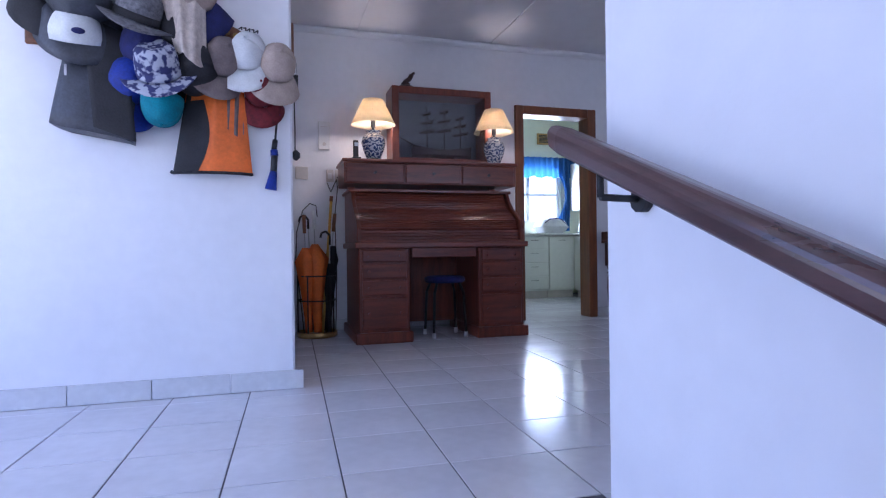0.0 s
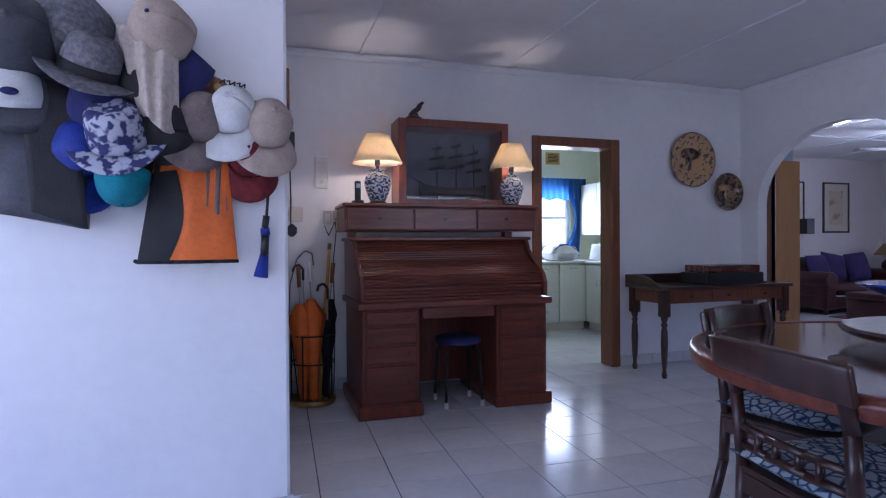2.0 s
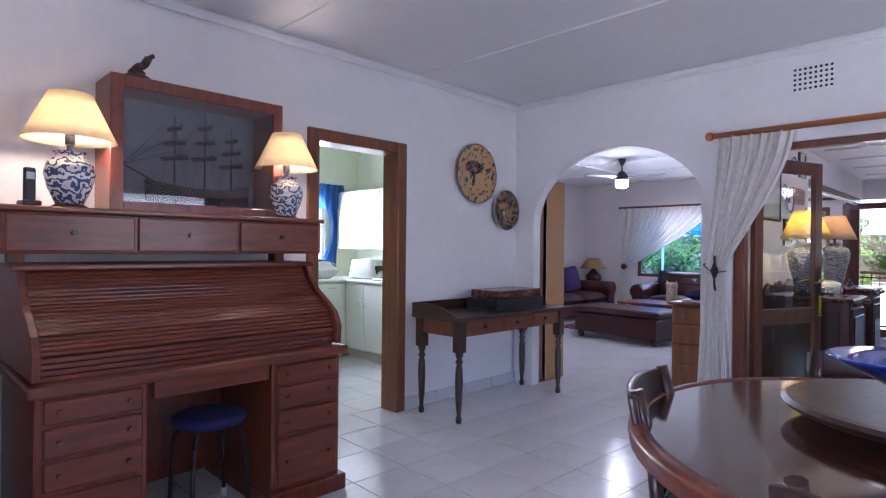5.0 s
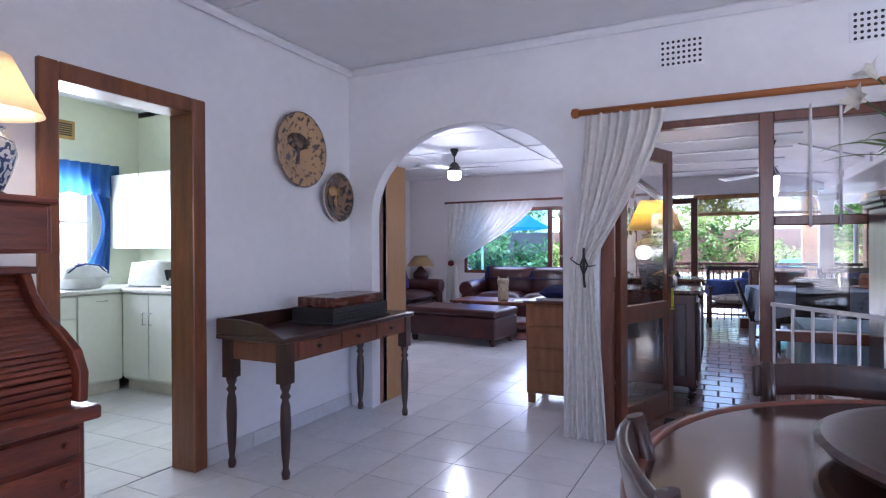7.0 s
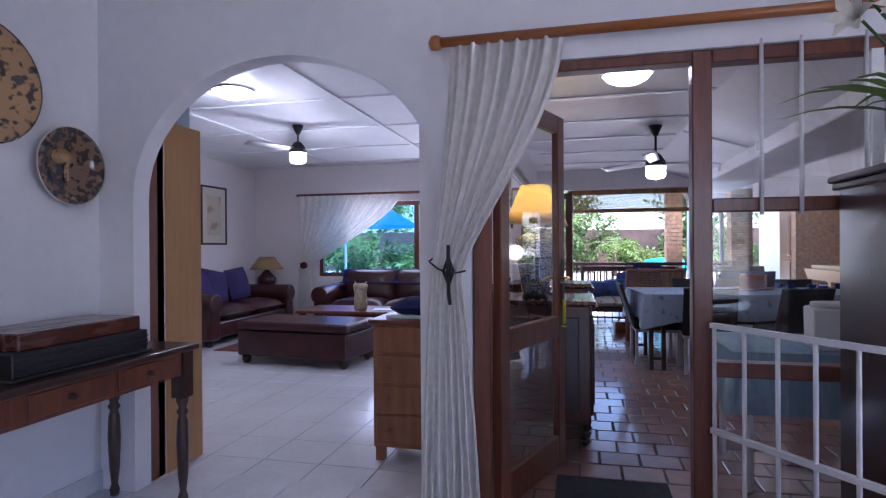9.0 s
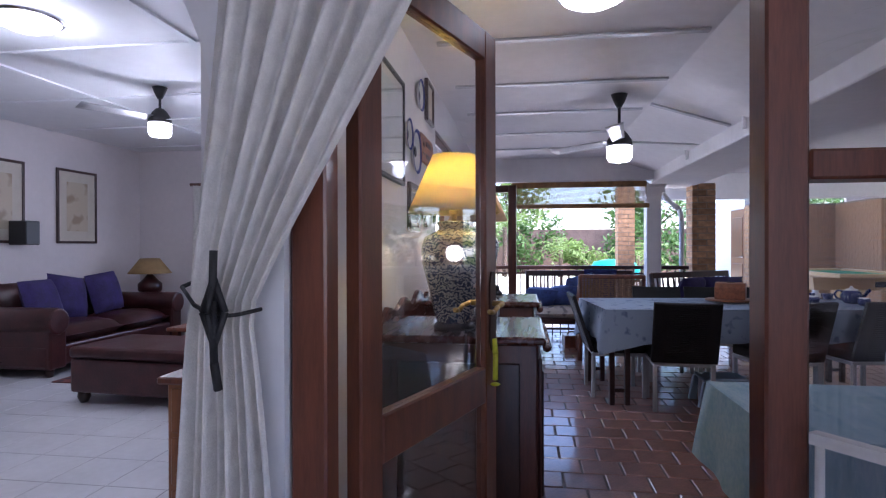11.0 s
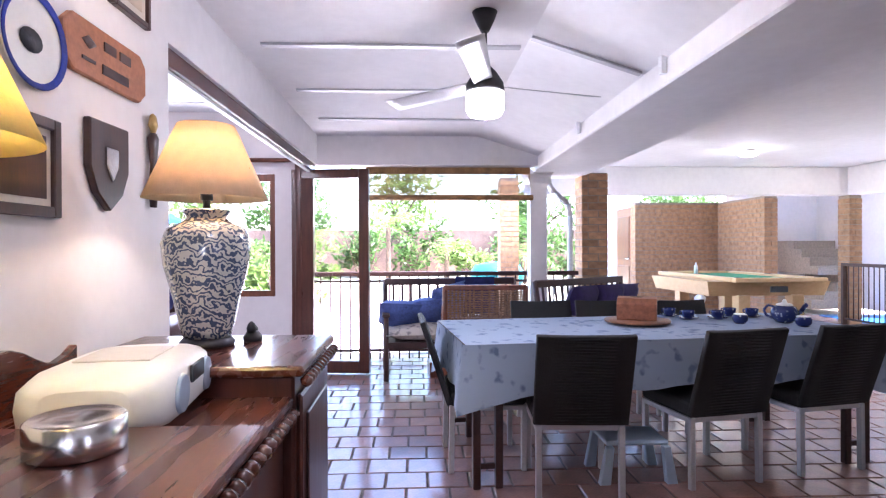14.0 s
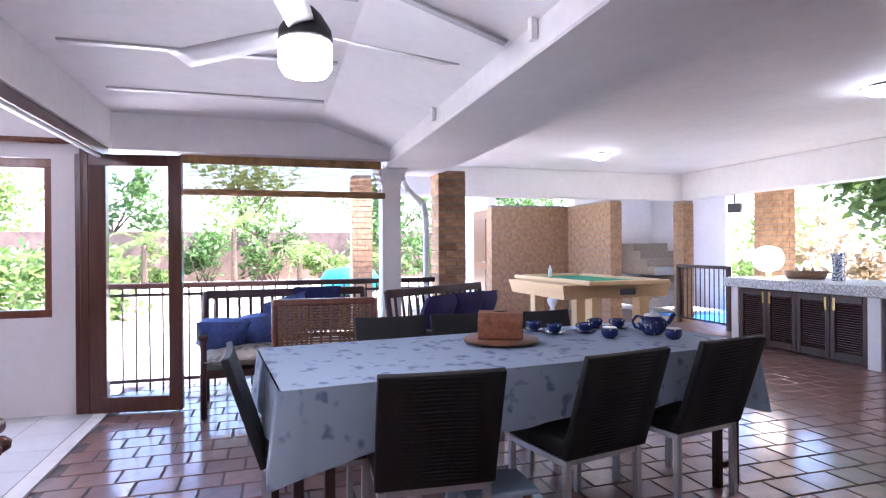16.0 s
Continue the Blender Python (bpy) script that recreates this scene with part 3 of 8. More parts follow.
# open door leaf to the patio
leaf = thing("patio_door", "open glazed reddish wooden door with brass handle", "door", 4.87, 3.15, 0.01, -20)
part(leaf, "door_frame", MERANTI, boxes((0, -0.022, 0, 0.09, 0.022, 1.97), (0.70, -0.022, 0, 0.79, 0.022, 1.97), (0.09, -0.022, 1.87, 0.70, 0.022, 1.97), (0.09, -0.022, 0.72, 0.70, 0.022, 0.84), (0.09, -0.022, 0, 0.70, 0.022, 0.16)), 0.005)
part(leaf, "upper_pane", PANE, boxes((0.09, -0.003, 0.84, 0.70, 0.003, 1.87))).visible_shadow = False
part(leaf, "lower_pane", PANE, boxes((0.09, -0.003, 0.16, 0.70, 0.003, 0.72))).visible_shadow = False


def lever(bm):
    for s in (-1, 1):
        rod(bm, (0.748, s * 0.022, 1.05), (0.748, s * 0.065, 1.05), 0.010)
        tube(bm, [(0.748, s * 0.062, 1.05), (0.70, s * 0.066, 1.045), (0.66, s * 0.066, 1.03), (0.63, s * 0.064, 1.035)], 0.009, 8)
part(leaf, "handle", BRASS, lever, 0.002, label="curved brass lever handle")
part(leaf, "handle_plate", BROWNSTEEL, lambda bm: [extrude_outline(bm, [(0.722, 0.92), (0.735, 0.89), (0.761, 0.89), (0.774, 0.92), (0.774, 1.12), (0.761, 1.16), (0.735, 1.16), (0.722, 1.12)], 'y', s * 0.022, s * 0.028) for s in (-1, 1)], 0.002, label="aged dark metal handle plate")
part(leaf, "key_tag", material("yellow_tag", (0.62, 0.66, 0.03), 0.5), lambda bm: (tube(bm, [(0.748, -0.030, 0.93), (0.748, -0.036, 0.88), (0.745, -0.036, 0.79)], 0.010), lathe(bm, [(0.012, -0.004), (0.018, 0), (0.012, 0.004)], 12, (0.745, -0.036, 0.775))), label="yellow key tag")

# curtain rod and curtain by the arch
rod_ob = thing("curtain_rod", "thick varnished wooden curtain rod with round finial", "curtain rod", 4.61, 3.35, 2.115)
part(rod_ob, "pole", RODWOOD, lambda bm: rod(bm, (0, 0, 0), (0, -3.2, 0), 0.021, n=16))
part(rod_ob, "finial", RODWOOD, lambda bm: lathe(bm, [(0.004, -0.032), (0.022, -0.026), (0.032, 0), (0.022, 0.026), (0.004, 0.032)], 16, (0, 0.02, 0)))
for y in (-0.10, -2.6):
    part(rod_ob, "bracket", RODWOOD, boxes((0.0, y, -0.02, 0.09, y + 0.03, 0.02)), 0.004)


def tied_curtain(top_y0, top_y1, tie_y0, tie_y1, bot_y0, bot_y1, ztop, ztie, zbot, folds, amp):
    def fn(u, v):
        z = ztop + (zbot - ztop) * v
        vt = (ztop - ztie) / (ztop - zbot)
        if v < vt:
            s = v / vt
            s = s * s * (2 - s) * 0.75 + s * 0.25
            a, b = top_y0 + (tie_y0 - top_y0) * s, top_y1 + (tie_y1 - top_y1) * s
            k = amp * (1 - 0.45 * s)
        else:
            s = ((v - vt) / (1 - vt)) ** 0.7
            a, b = tie_y0 + (bot_y0 - tie_y0) * s, tie_y1 + (bot_y1 - tie_y1) * s
            k = amp * (0.55 + 0.6 * s)
        y = a + (b - a) * u
        ph = u * folds * 2 * math.pi
        x = k * math.sin(ph) + k * 0.5 * math.sin(ph * 0.53 + v * 3) + 0.012 * noise.noise(Vector((u * 6, v * 3, 1)))
        return (x, y, z)
    return fn


drape = thing("curtain", "white cotton curtain tied back in loose folds", "curtain", 4.62, 0, 0)
part(drape, "cloth", CURTAIN, lambda bm: sheet(bm, tied_curtain(3.31, 2.83, 3.40, 3.27, 3.46, 3.18, 2.10, 1.13, 0.02, 8, 0.022), 90, 44))


def tie(bm):
    tube(bm, [(0.09, 3.40, 1.20), (0.0, 3.41, 1.18), (-0.040, 3.36, 1.15), (-0.050, 3.31, 1.13), (-0.040, 3.27, 1.135), (0.0, 3.25, 1.14)], 0.004)
    tube(bm, [(-0.06, 3.31, 1.25), (-0.065, 3.31, 1.16), (-0.06, 3.31, 1.05), (-0.055, 3.305, 1.0)], 0.008)
    for a in range(4):
        tube(bm, [(-0.06, 3.31, 1.20), (-0.06 + 0.022 * math.cos(a * 1.57), 3.31 + 0.022 * math.sin(a * 1.57), 1.14), (-0.06, 3.31, 1.08)], 0.006)
part(drape, "tieback", BLACKMETAL, tie, label="black wrought iron tieback")


# pierced wall vents
def vent(y, z):
    v = thing("wall_vent", "square air vent with rows of round holes", "vent", EW - 0.006, y, z, 0, "air vents high on the wall")
    part(v, "plate", PLASTER, boxes((0, -0.13, -0.085, 0.006, 0.13, 0.085)), 0.002)
    part(v, "holes", BLACKPLASTIC, lambda bm: [rod(bm, (-0.0015, -0.105 + 0.03 * i, -0.065 + 0.033 * j), (0.001, -0.105 + 0.03 * i, -0.065 + 0.033 * j), 0.009, n=8) for i in range(8) for j in range(5)])
vent(2.745, 2.44)
vent(1.77, 2.44)

# handrail by the stairs
rail = thing("handrail", "dark wooden handrail on iron brackets", "handrail", 0.545, 0, 0)


def rail_run(bm):
    sl = 0.42
    prof = [(-0.018, -0.021), (0.018, -0.021), (0.021, 0.007), (0.012, 0.021), (-0.012, 0.021), (-0.021, 0.007)]
    rings = []
    for y in (0.915, 0.88, 0.3, -0.9):
        z = 0.885 - (0.915 - y) * sl
        k = 0.85 if y == 0.915 else 1
        rings.append([bm.verts.new((a * k, y, z + b * k)) for a, b in prof])
    for a, b in zip(rings, rings[1:]):
        for i in range(6):
            bm.faces.new((a[i], b[i], b[(i + 1) % 6], a[(i + 1) % 6]))
    bm.faces.new(rings[0])
    bm.faces.new(rings[-1][::-1])
part(rail, "rail", material("dark_handrail", (0.075, 0.026, 0.022), 0.28, scale=3, stretch=(9, 1, 9), second=(0.04, 0.014, 0.012), coat=0.4), rail_run, 0.012, 3)
for y in (0.79, -0.3):
    z = 0.885 - (0.915 - y) * 0.42
    part(rail, "bracket", BLACKMETAL, lambda bm: (tube(bm, [(0, y, z - 0.02), (0, y, z - 0.055), (0.065, y - 0.01, z - 0.058)], 0.005, 8), rod(bm, (0.052, y - 0.01, z - 0.058), (0.065, y - 0.01, z - 0.058), 0.018)))

# ---- dining room things ----
# roll-top desk
desk = thing("rolltop_desk", "red mahogany roll-top desk with drawers against the white wall", "desk", 0.70, 4.32, 0)
DW, DD = 1.40, 0.76
part(desk, "pedestal", MAHOGV, boxes((0.03, 0.03, 0.07, 0.42, DD, 0.72), (0.0, 0.0, 0.0, 0.44, DD, 0.085)), 0.008)
part(desk, "pedestal", MAHOGV, boxes((DW - 0.42, 0.03, 0.07, DW - 0.03, DD, 0.72), (DW - 0.44, 0.0, 0.0, DW, DD, 0.085)), 0.008)
part(desk, "knee_panel", MAHOGV, boxes((0.42, 0.60, 0.08, DW - 0.42, 0.63, 0.72)))
part(desk, "desk_top", MAHOG, boxes((0.0, -0.01, 0.72, DW, DD, 0.765)), 0.01, 2)
part(desk, "centre_drawer", MAHOG, boxes((0.44, 0.02, 0.645, DW - 0.44, 0.05, 0.72)), 0.004)
for x0 in (0.055, DW - 0.395):
    for z0, z1 in ((0.11, 0.345), (0.365, 0.475), (0.49, 0.60), (0.615, 0.705)):
        d = part(desk, "drawer", MAHOG, boxes((x0, 0.012, z0, x0 + 0.34, 0.03, z1)), 0.006)
        for x in (x0 + 0.05, x0 + 0.29):
            part(d, "knob", MAHOGV, lambda bm: rod(bm, (x, 0.012, (z0 + z1) / 2), (x, -0.006, (z0 + z1) / 2), 0.010))
# S-shaped ends and the tambour of slats
curve = [(0.05, 0.765), (0.045, 0.86), (0.08, 0.93), (0.16, 0.985), (0.25, 1.035), (0.32, 1.10), (0.36, 1.17)]
for x in (0.02, DW - 0.05):
    part(desk, "roll_side", MAHOGV, lambda bm: extrude_outline(bm, [(y - 0.02, z + 0.01) for y, z in curve] + [(DD, 1.19), (DD, 0.765)], 'x', x, x + 0.03), 0.004)


def tambour(bm):
    fine = []
    for (y0, z0), (y1, z1) in zip(curve, curve[1:]):
        for k in range(4):
            fine.append((y0 + (y1 - y0) * k / 4, z0 + (z1 - z0) * k / 4))
    fine.append(curve[-1])
    for (y0, z0), (y1, z1) in zip(fine, fine[1:]):
        a = math.atan2(z1 - z0, y1 - y0)
        l = math.hypot(y1 - y0, z1 - z0)
        box(bm, 0.05, 0, 0, DW - 0.05, l * 0.86, 0.012, Matrix.Translation((0, y0 + 0.03, z0)) @ Matrix.Rotation(a, 4, 'X'))
tagged(part(desk, "tambour_slats", MAHOG, tambour, 0.003), kind="stuff")
part(desk, "roll_back", MAHOG, boxes((0.05, 0.40, 0.77, DW - 0.05, DD, 1.17)))
part(desk, "roll_top_board", MAHOG, boxes((0.0, 0.33, 1.175, DW, DD + 0.02, 1.20)), 0.006)
for x in (0.03, DW - 0.09):
    part(desk, "back_post", MAHOGV, boxes((x, 0.62, 1.20, x + 0.06, 0.70, 1.26)))
part(desk, "upper_drawers", MAHOG, boxes((-0.03, 0.36, 1.245, DW + 0.06, 0.80, 1.42)), 0.006)
part(desk, "upper_shelf", MAHOG, boxes((-0.045, 0.34, 1.42, DW + 0.075, 0.82, 1.445)), 0.006)
for i in range(3):
    d = part(desk, "upper_drawer", MAHOG, boxes((-0.015 + 0.49 * i, 0.345, 1.255, 0.46 + 0.49 * i, 0.36, 1.41)), 0.005)
    part(d, "knob", DARKWOOD, lambda bm: rod(bm, (0.22 + 0.49 * i, 0.35, 1.335), (0.22 + 0.49 * i, 0.325, 1.335), 0.012))

# ship model in its glazed case
case = thing("ship_case", "model sailing ship in a glazed mahogany case", "ship model", 1.10, 4.84, 1.446)
CW, CH, CD = 0.90, 0.66, 0.26
part(case, "case_frame", MAHOGV, boxes((0, 0, 0, 0.06, CD, CH), (CW - 0.06, 0, 0, CW, CD, CH), (0.06, 0, 0, CW - 0.06, CD, 0.05), (0.06, 0, CH - 0.06, CW - 0.06, CD, CH)), 0.004)
part(case, "case_back", CASEBACK, boxes((0.06, CD - 0.02, 0.05, CW - 0.06, CD - 0.005, CH - 0.06)))
part(case, "case_pane", PANE, boxes((0.06, 0.012, 0.05, CW - 0.06, 0.015, CH - 0.06))).visible_shadow = False


def hull(bm):
    n = 14
    secs = []
    for i in range(n + 1):
        u = i / n
        x = 0.20 + 0.55 * u
        w = 0.05 * math.sin(math.pi * min(1, u * 0.85 + 0.12)) ** 0.6
        top = 0.145 + 0.035 * (2 * u - 1) ** 2
        secs.append([bm.verts.new(p) for p in ((x, 0.13 - w, top), (x, 0.13 - w * 0.8, 0.10), (x, 0.13, 0.065), (x, 0.13 + w * 0.8, 0.10), (x, 0.13 + w, top))])
    for a, b in zip(secs, secs[1:]):
        for k in range(4):
            bm.faces.new((a[k], b[k], b[k + 1], a[k + 1]))
        bm.faces.new((a[4], b[4], b[0], a[0]))
    bm.faces.new(secs[0])
    bm.faces.new(secs[-1][::-1])
    box(bm, 0.34, 0.10, 0.05, 0.37, 0.16, 0.08)
    box(bm, 0.58, 0.10, 0.05, 0.61, 0.16, 0.08)
part(case, "hull", RIGGING, hull)


def masts(bm):
    tops = []
    for x, h in ((0.34, 0.53), (0.50, 0.56), (0.65, 0.50)):
        rod(bm, (x, 0.13, 0.13), (x, 0.13, h), 0.006, 0.003, 6)
        for k, w in ((0.45, 0.085), (0.65, 0.07), (0.84, 0.05)):
            z = 0.13 + (h - 0.13) * k
            rod(bm, (x - w, 0.10, z - 0.02), (x + w, 0.16, z + 0.025), 0.0035, n=5)
            sheet(bm, lambda u, v: (x - w * 0.8 + 1.6 * w * u, 0.13 + 0.01 * math.sin(3 * u), z - 0.008 - 0.022 * v + 0.02 * u), 6, 2)
        tops.append((x, 0.13, h))
        for s in (-0.07, 0.06, 0.085):
            rod(bm, (x, 0.13, h - 0.06), (x + s, 0.13, 0.16), 0.0014, n=4)
    rod(bm, (0.24, 0.13, 0.17), (0.08, 0.13, 0.25), 0.005, 0.003, 6)
    for z in (0.53, 0.42, 0.34):
        rod(bm, (0.34, 0.13, z), (0.09, 0.13, 0.245), 0.0016, n=4)
    rod(bm, tops[1], (0.34, 0.13, 0.30), 0.0015, n=4)
    rod(bm, tops[2], (0.50, 0.13, 0.28), 0.0015, n=4)
part(case, "masts_and_rigging", RIGGING, masts)

# carved figure on the case
fig = thing("carved_ornament", "small dark carved wooden ornament on the case", "ornament", 1.25, 4.95, 2.107)
part(fig, "base", DARKWOOD, lambda bm: lathe(bm, [(0.075, 0), (0.08, 0.012), (0.06, 0.03), (0.03, 0.045)], 14, sy=0.5))
part(fig, "carving", DARKWOOD, lambda bm: (tube(bm, [(-0.03, 0, 0.035), (0.0, 0, 0.075), (0.03, 0, 0.09), (0.05, 0, 0.13)], 0.020, 8), tube(bm, [(0.05, 0, 0.13), (0.075, 0, 0.15)], 0.012, 8), tube(bm, [(0.0, 0, 0.06), (0.03, 0, 0.04)], 0.016, 8)))


def table_lamp(x, y, z, s, body_mat, shade_mat, label, group, dark_collar=True, tall=False):
    e = thing("table_lamp", label, "lamp", x, y, z, 0, group)
    if tall:
        prof = [(0.075, 0.03), (0.085, 0.06), (0.105, 0.16), (0.135, 0.27), (0.142, 0.34), (0.125, 0.39), (0.075, 0.415), (0.062, 0.428), (0.078, 0.45), (0.062, 0.455)]
        part(e, "foot", BLACKPLASTIC, lambda bm: lathe(bm, [(0.085 * s, 0), (0.09 * s, 0.012 * s), (0.075 * s, 0.03 * s)], 28))
        top, shade_z, r0, r1, sh = 0.455, 0.49, 0.198, 0.092, 0.245
    else:
        prof = [(0.052, 0.015), (0.060, 0.03), (0.085, 0.09), (0.100, 0.15), (0.090, 0.20), (0.058, 0.225), (0.055, 0.24), (0.066, 0.25), (0.05, 0.252)]
        part(e, "foot", DARKWOOD, lambda bm: lathe(bm, [(0.065 * s, 0), (0.07 * s, 0.008 * s), (0.055 * s, 0.018 * s)], 24))
        top, shade_z, r0, r1, sh = 0.252, 0.30, 0.185, 0.085, 0.21
    part(e, "body", body_mat, lambda bm: lathe(bm, [(r * s, h * s) for r, h in prof], 32), label="glazed blue and white patterned porcelain body")
    part(e, "socket", BLACKMETAL if dark_collar else BRASS, lambda bm: (rod(bm, (0, 0, top * s), (0, 0, (top + 0.04) * s), 0.012 * s), rod(bm, (0, 0, (top + 0.03) * s), (0, 0, (top + 0.085) * s), 0.020 * s)))
    part(e, "shade", shade_mat, lambda bm: sheet(bm, lambda u, v: ((r0 + (r1 - r0) * v) * s * math.cos(u * 2 * math.pi), (r0 + (r1 - r0) * v) * s * math.sin(u * 2 * math.pi), (shade_z + sh * v) * s), 40, 4, 0.002), label="lit parchment lampshade")
    part(e, "shade_ring", BRASS, lambda bm: [rod(bm, (0, 0, (shade_z + 0.10) * s), ((r0 + (r1 - r0) * 0.4) * s * math.cos(a), (r0 + (r1 - r0) * 0.4) * s * math.sin(a), (shade_z + 0.10) * s), 0.002, n=4) for a in (0.3, 2.4, 4.5)])
    part(e, "lamp_bulb", LIT if not tall else GLOBE, lambda bm: lathe(bm, [(0.010, 0), (0.026, 0.03), (0.022, 0.055), (0.006, 0.065)], 14, (0, 0, (top + 0.08) * s)))
    return e


table_lamp(0.93, 4.80, 1.446, 1.0, PORCELAIN, LAMPSHADE, "lit table lamp with blue and white vase on the desk", "desk lamps")
table_lamp(2.02, 4.83, 1.446, 0.97, PORCELAIN, LAMPSHADE, "lit table lamp with blue and white vase on the desk", "desk lamps")

phone = thing("cordless_phone", "black cordless phone standing in its charger", "phone", 0.78, 4.78, 1.446, 10)
part(phone, "charger", BLACKPLASTIC, boxes((-0.035, -0.04, 0, 0.035, 0.04, 0.025)), 0.008, 2)
part(phone, "handset", BLACKPLASTIC, boxes((-0.022, -0.012, 0.02, 0.022, 0.014, 0.165)), 0.008, 2)
part(phone, "screen", GREYPLASTIC, boxes((-0.015, -0.0135, 0.115, 0.015, -0.011, 0.145)))

# stool in the kneehole
stool = thing("stool", "black metal stool with blue padded seat under desk", "stool", 1.46, 4.55, 0)
part(stool, "seat", NAVY, lambda bm: lathe(bm, [(0.15, 0.435), (0.165, 0.45), (0.165, 0.475), (0.14, 0.487), (0.01, 0.49)], 28))
for a in (45, 135, 225, 315):
    c, s = math.cos(radians(a)), math.sin(radians(a))
    l = part(stool, "leg", BLACKMETAL, lambda bm: tube(bm, [(0.13 * c, 0.13 * s, 0.44), (0.17 * c, 0.17 * s, 0.36), (0.19 * c, 0.19 * s, 0.03)], 0.011, 8))
    part(l, "foot_cap", WHITEPLASTIC, lambda bm: rod(bm, (0.19 * c, 0.19 * s, 0), (0.19 * c, 0.19 * s, 0.045), 0.016))

# umbrella stand
ustand = thing("umbrella_stand", "brass and black umbrella stand beside the desk", "umbrella stand", 0.46, 4.90, 0)
part(ustand, "tray", BRASS, lambda bm: lathe(bm, [(0.155, 0), (0.165, 0.01), (0.165, 0.045), (0.158, 0.045), (0.152, 0.012)], 28))


def stand_cage(bm):
    for i in range(20):
        a = 2 * math.pi * i / 20
        b = 2 * math.pi * (i + 1) / 20
        for z in (0.50, 0.30):
            rod(bm, (0.155 * math.cos(a), 0.155 * math.sin(a), z), (0.155 * math.cos(b), 0.155 * math.sin(b), z), 0.006, n=6)
    for i in range(5):
        a = 2 * math.pi * i / 5 + 0.4
        rod(bm, (0.155 * math.cos(a), 0.155 * math.sin(a), 0.02), (0.155 * math.cos(a), 0.155 * math.sin(a), 0.505), 0.006, n=6)
part(ustand, "cage", BLACKMETAL, stand_cage)


def umbrella(x0, y0, x1, y1, h, mat, handle_mat, label, crook=False, flare=0.055, tip=0.12):
    e = thing("umbrella", label, "umbrella", 0.46 + x0, 4.90 + y0, 0.015, 0, "umbrellas in the stand")
    d = Vector((x1 - x0, y1 - y0, h))
    n = 14
    bm = bmesh.new()
    rings = []
    for k in range(7):
        v = k / 6
        r = flare * (0.30 + 0.95 * v ** 1.7) if v < 0.98 else 0.02
        c = d * (0.03 + 0.70 * v)
        rings.append([bm.verts.new(c + Vector(((r * (1 + 0.28 * (-1) ** i)) * math.cos(2 * math.pi * i / n), (r * (1 + 0.28 * (-1) ** i)) * math.sin(2 * math.pi * i / n), 0))) for i in range(n)])
    for a, b in zip(rings, rings[1:]):
        for i in range(n):
            bm.faces.new((a[i], a[(i + 1) % n], b[(i + 1) % n], b[i])).smooth = True
    bm.faces.new(rings[0][::-1])
    bm.faces.new(rings[-1])
    obj("canopy", bm, mat, e)
    part(e, "shaft", GREYMETAL, lambda b2: rod(b2, d * 0.0, d * 0.92, 0.005, n=6))
    if crook:
        p = d * 0.92
        part(e, "handle", handle_mat, lambda b2: tube(b2, [p, p + Vector((0.0, 0, 0.08)), p + Vector((-0.03, 0, 0.115)), p + Vector((-0.065, 0, 0.10)), p + Vector((-0.075, 0, 0.06))], 0.009, 8))
    else:
        part(e, "handle", handle_mat, lambda b2: rod(b2, d * 0.85, d * 1.0, 0.014, 0.016, 10))
    return e


umbrella(-0.07, -0.06, -0.10, -0.06, 0.98, ORANGE, TIMBER, "furled orange umbrella with wooden handle in the stand", flare=0.075)
umbrella(0.0, -0.09, -0.02, -0.03, 1.02, ORANGE, WHITEPLASTIC, "furled orange umbrella with white handle in the stand", flare=0.085)
umbrella(0.06, 0.03, 0.16, 0.05, 1.0, BLACKCLOTH, TIMBER, "furled black umbrella in the stand", flare=0.05)
umbrella(-0.02, 0.08, -0.06, 0.10, 0.95, TAUPE, BLACKPLASTIC, "furled taupe umbrella with crook handle in the stand", True, 0.045)
umbrella(0.09, -0.03, 0.11, -0.02, 0.80, BLACKCLOTH, BLACKPLASTIC, "short black furled umbrella in the stand", True, 0.05)
cane = thing("walking_stick", "yellow bamboo stick standing in the umbrella stand", "stick", 0.50, 4.86, 0.015)
part(cane, "stick", material("yellow_bamboo", (0.55, 0.30, 0.05), 0.4, vary=0.2, scale=10), lambda bm: rod(bm, (0, 0, 0), (0.09, 0.05, 1.14), 0.013, 0.012, 10))
part(cane, "ferrule", TIMBER, lambda bm: rod(bm, (0.087, 0.048, 1.10), (0.09, 0.05, 1.145), 0.015))
golf = thing("fly_whisk", "thin bent black wire whisk leaning in the stand", "whisk", 0.36, 4.96, 0.015)
part(golf, "wire", BLACKMETAL, lambda bm: tube(bm, [(0, 0, 0), (-0.06, 0.05, 0.62), (-0.05, 0.05, 0.85), (0.0, 0.05, 1.03), (0.06, 0.05, 1.09), (0.11, 0.05, 1.07), (0.12, 0.05, 0.98)], 0.004, 6))
cable = thing("power_cable", "black power cable hanging beside the desk", "cable", 0.66, 4.98, 0)
part(cable, "lead", BLACKPLASTIC, lambda bm: tube(bm, [(-0.08, 0.19, 1.30), (-0.05, 0.18, 1.22), (0.0, 0.16, 1.33), (0.005, 0.15, 1.25), (-0.02, 0.16, 1.0), (-0.01, 0.15, 0.5), (-0.02, 0.16, 0.1), (-0.03, 0.10, 0.006)], 0.004, 6))


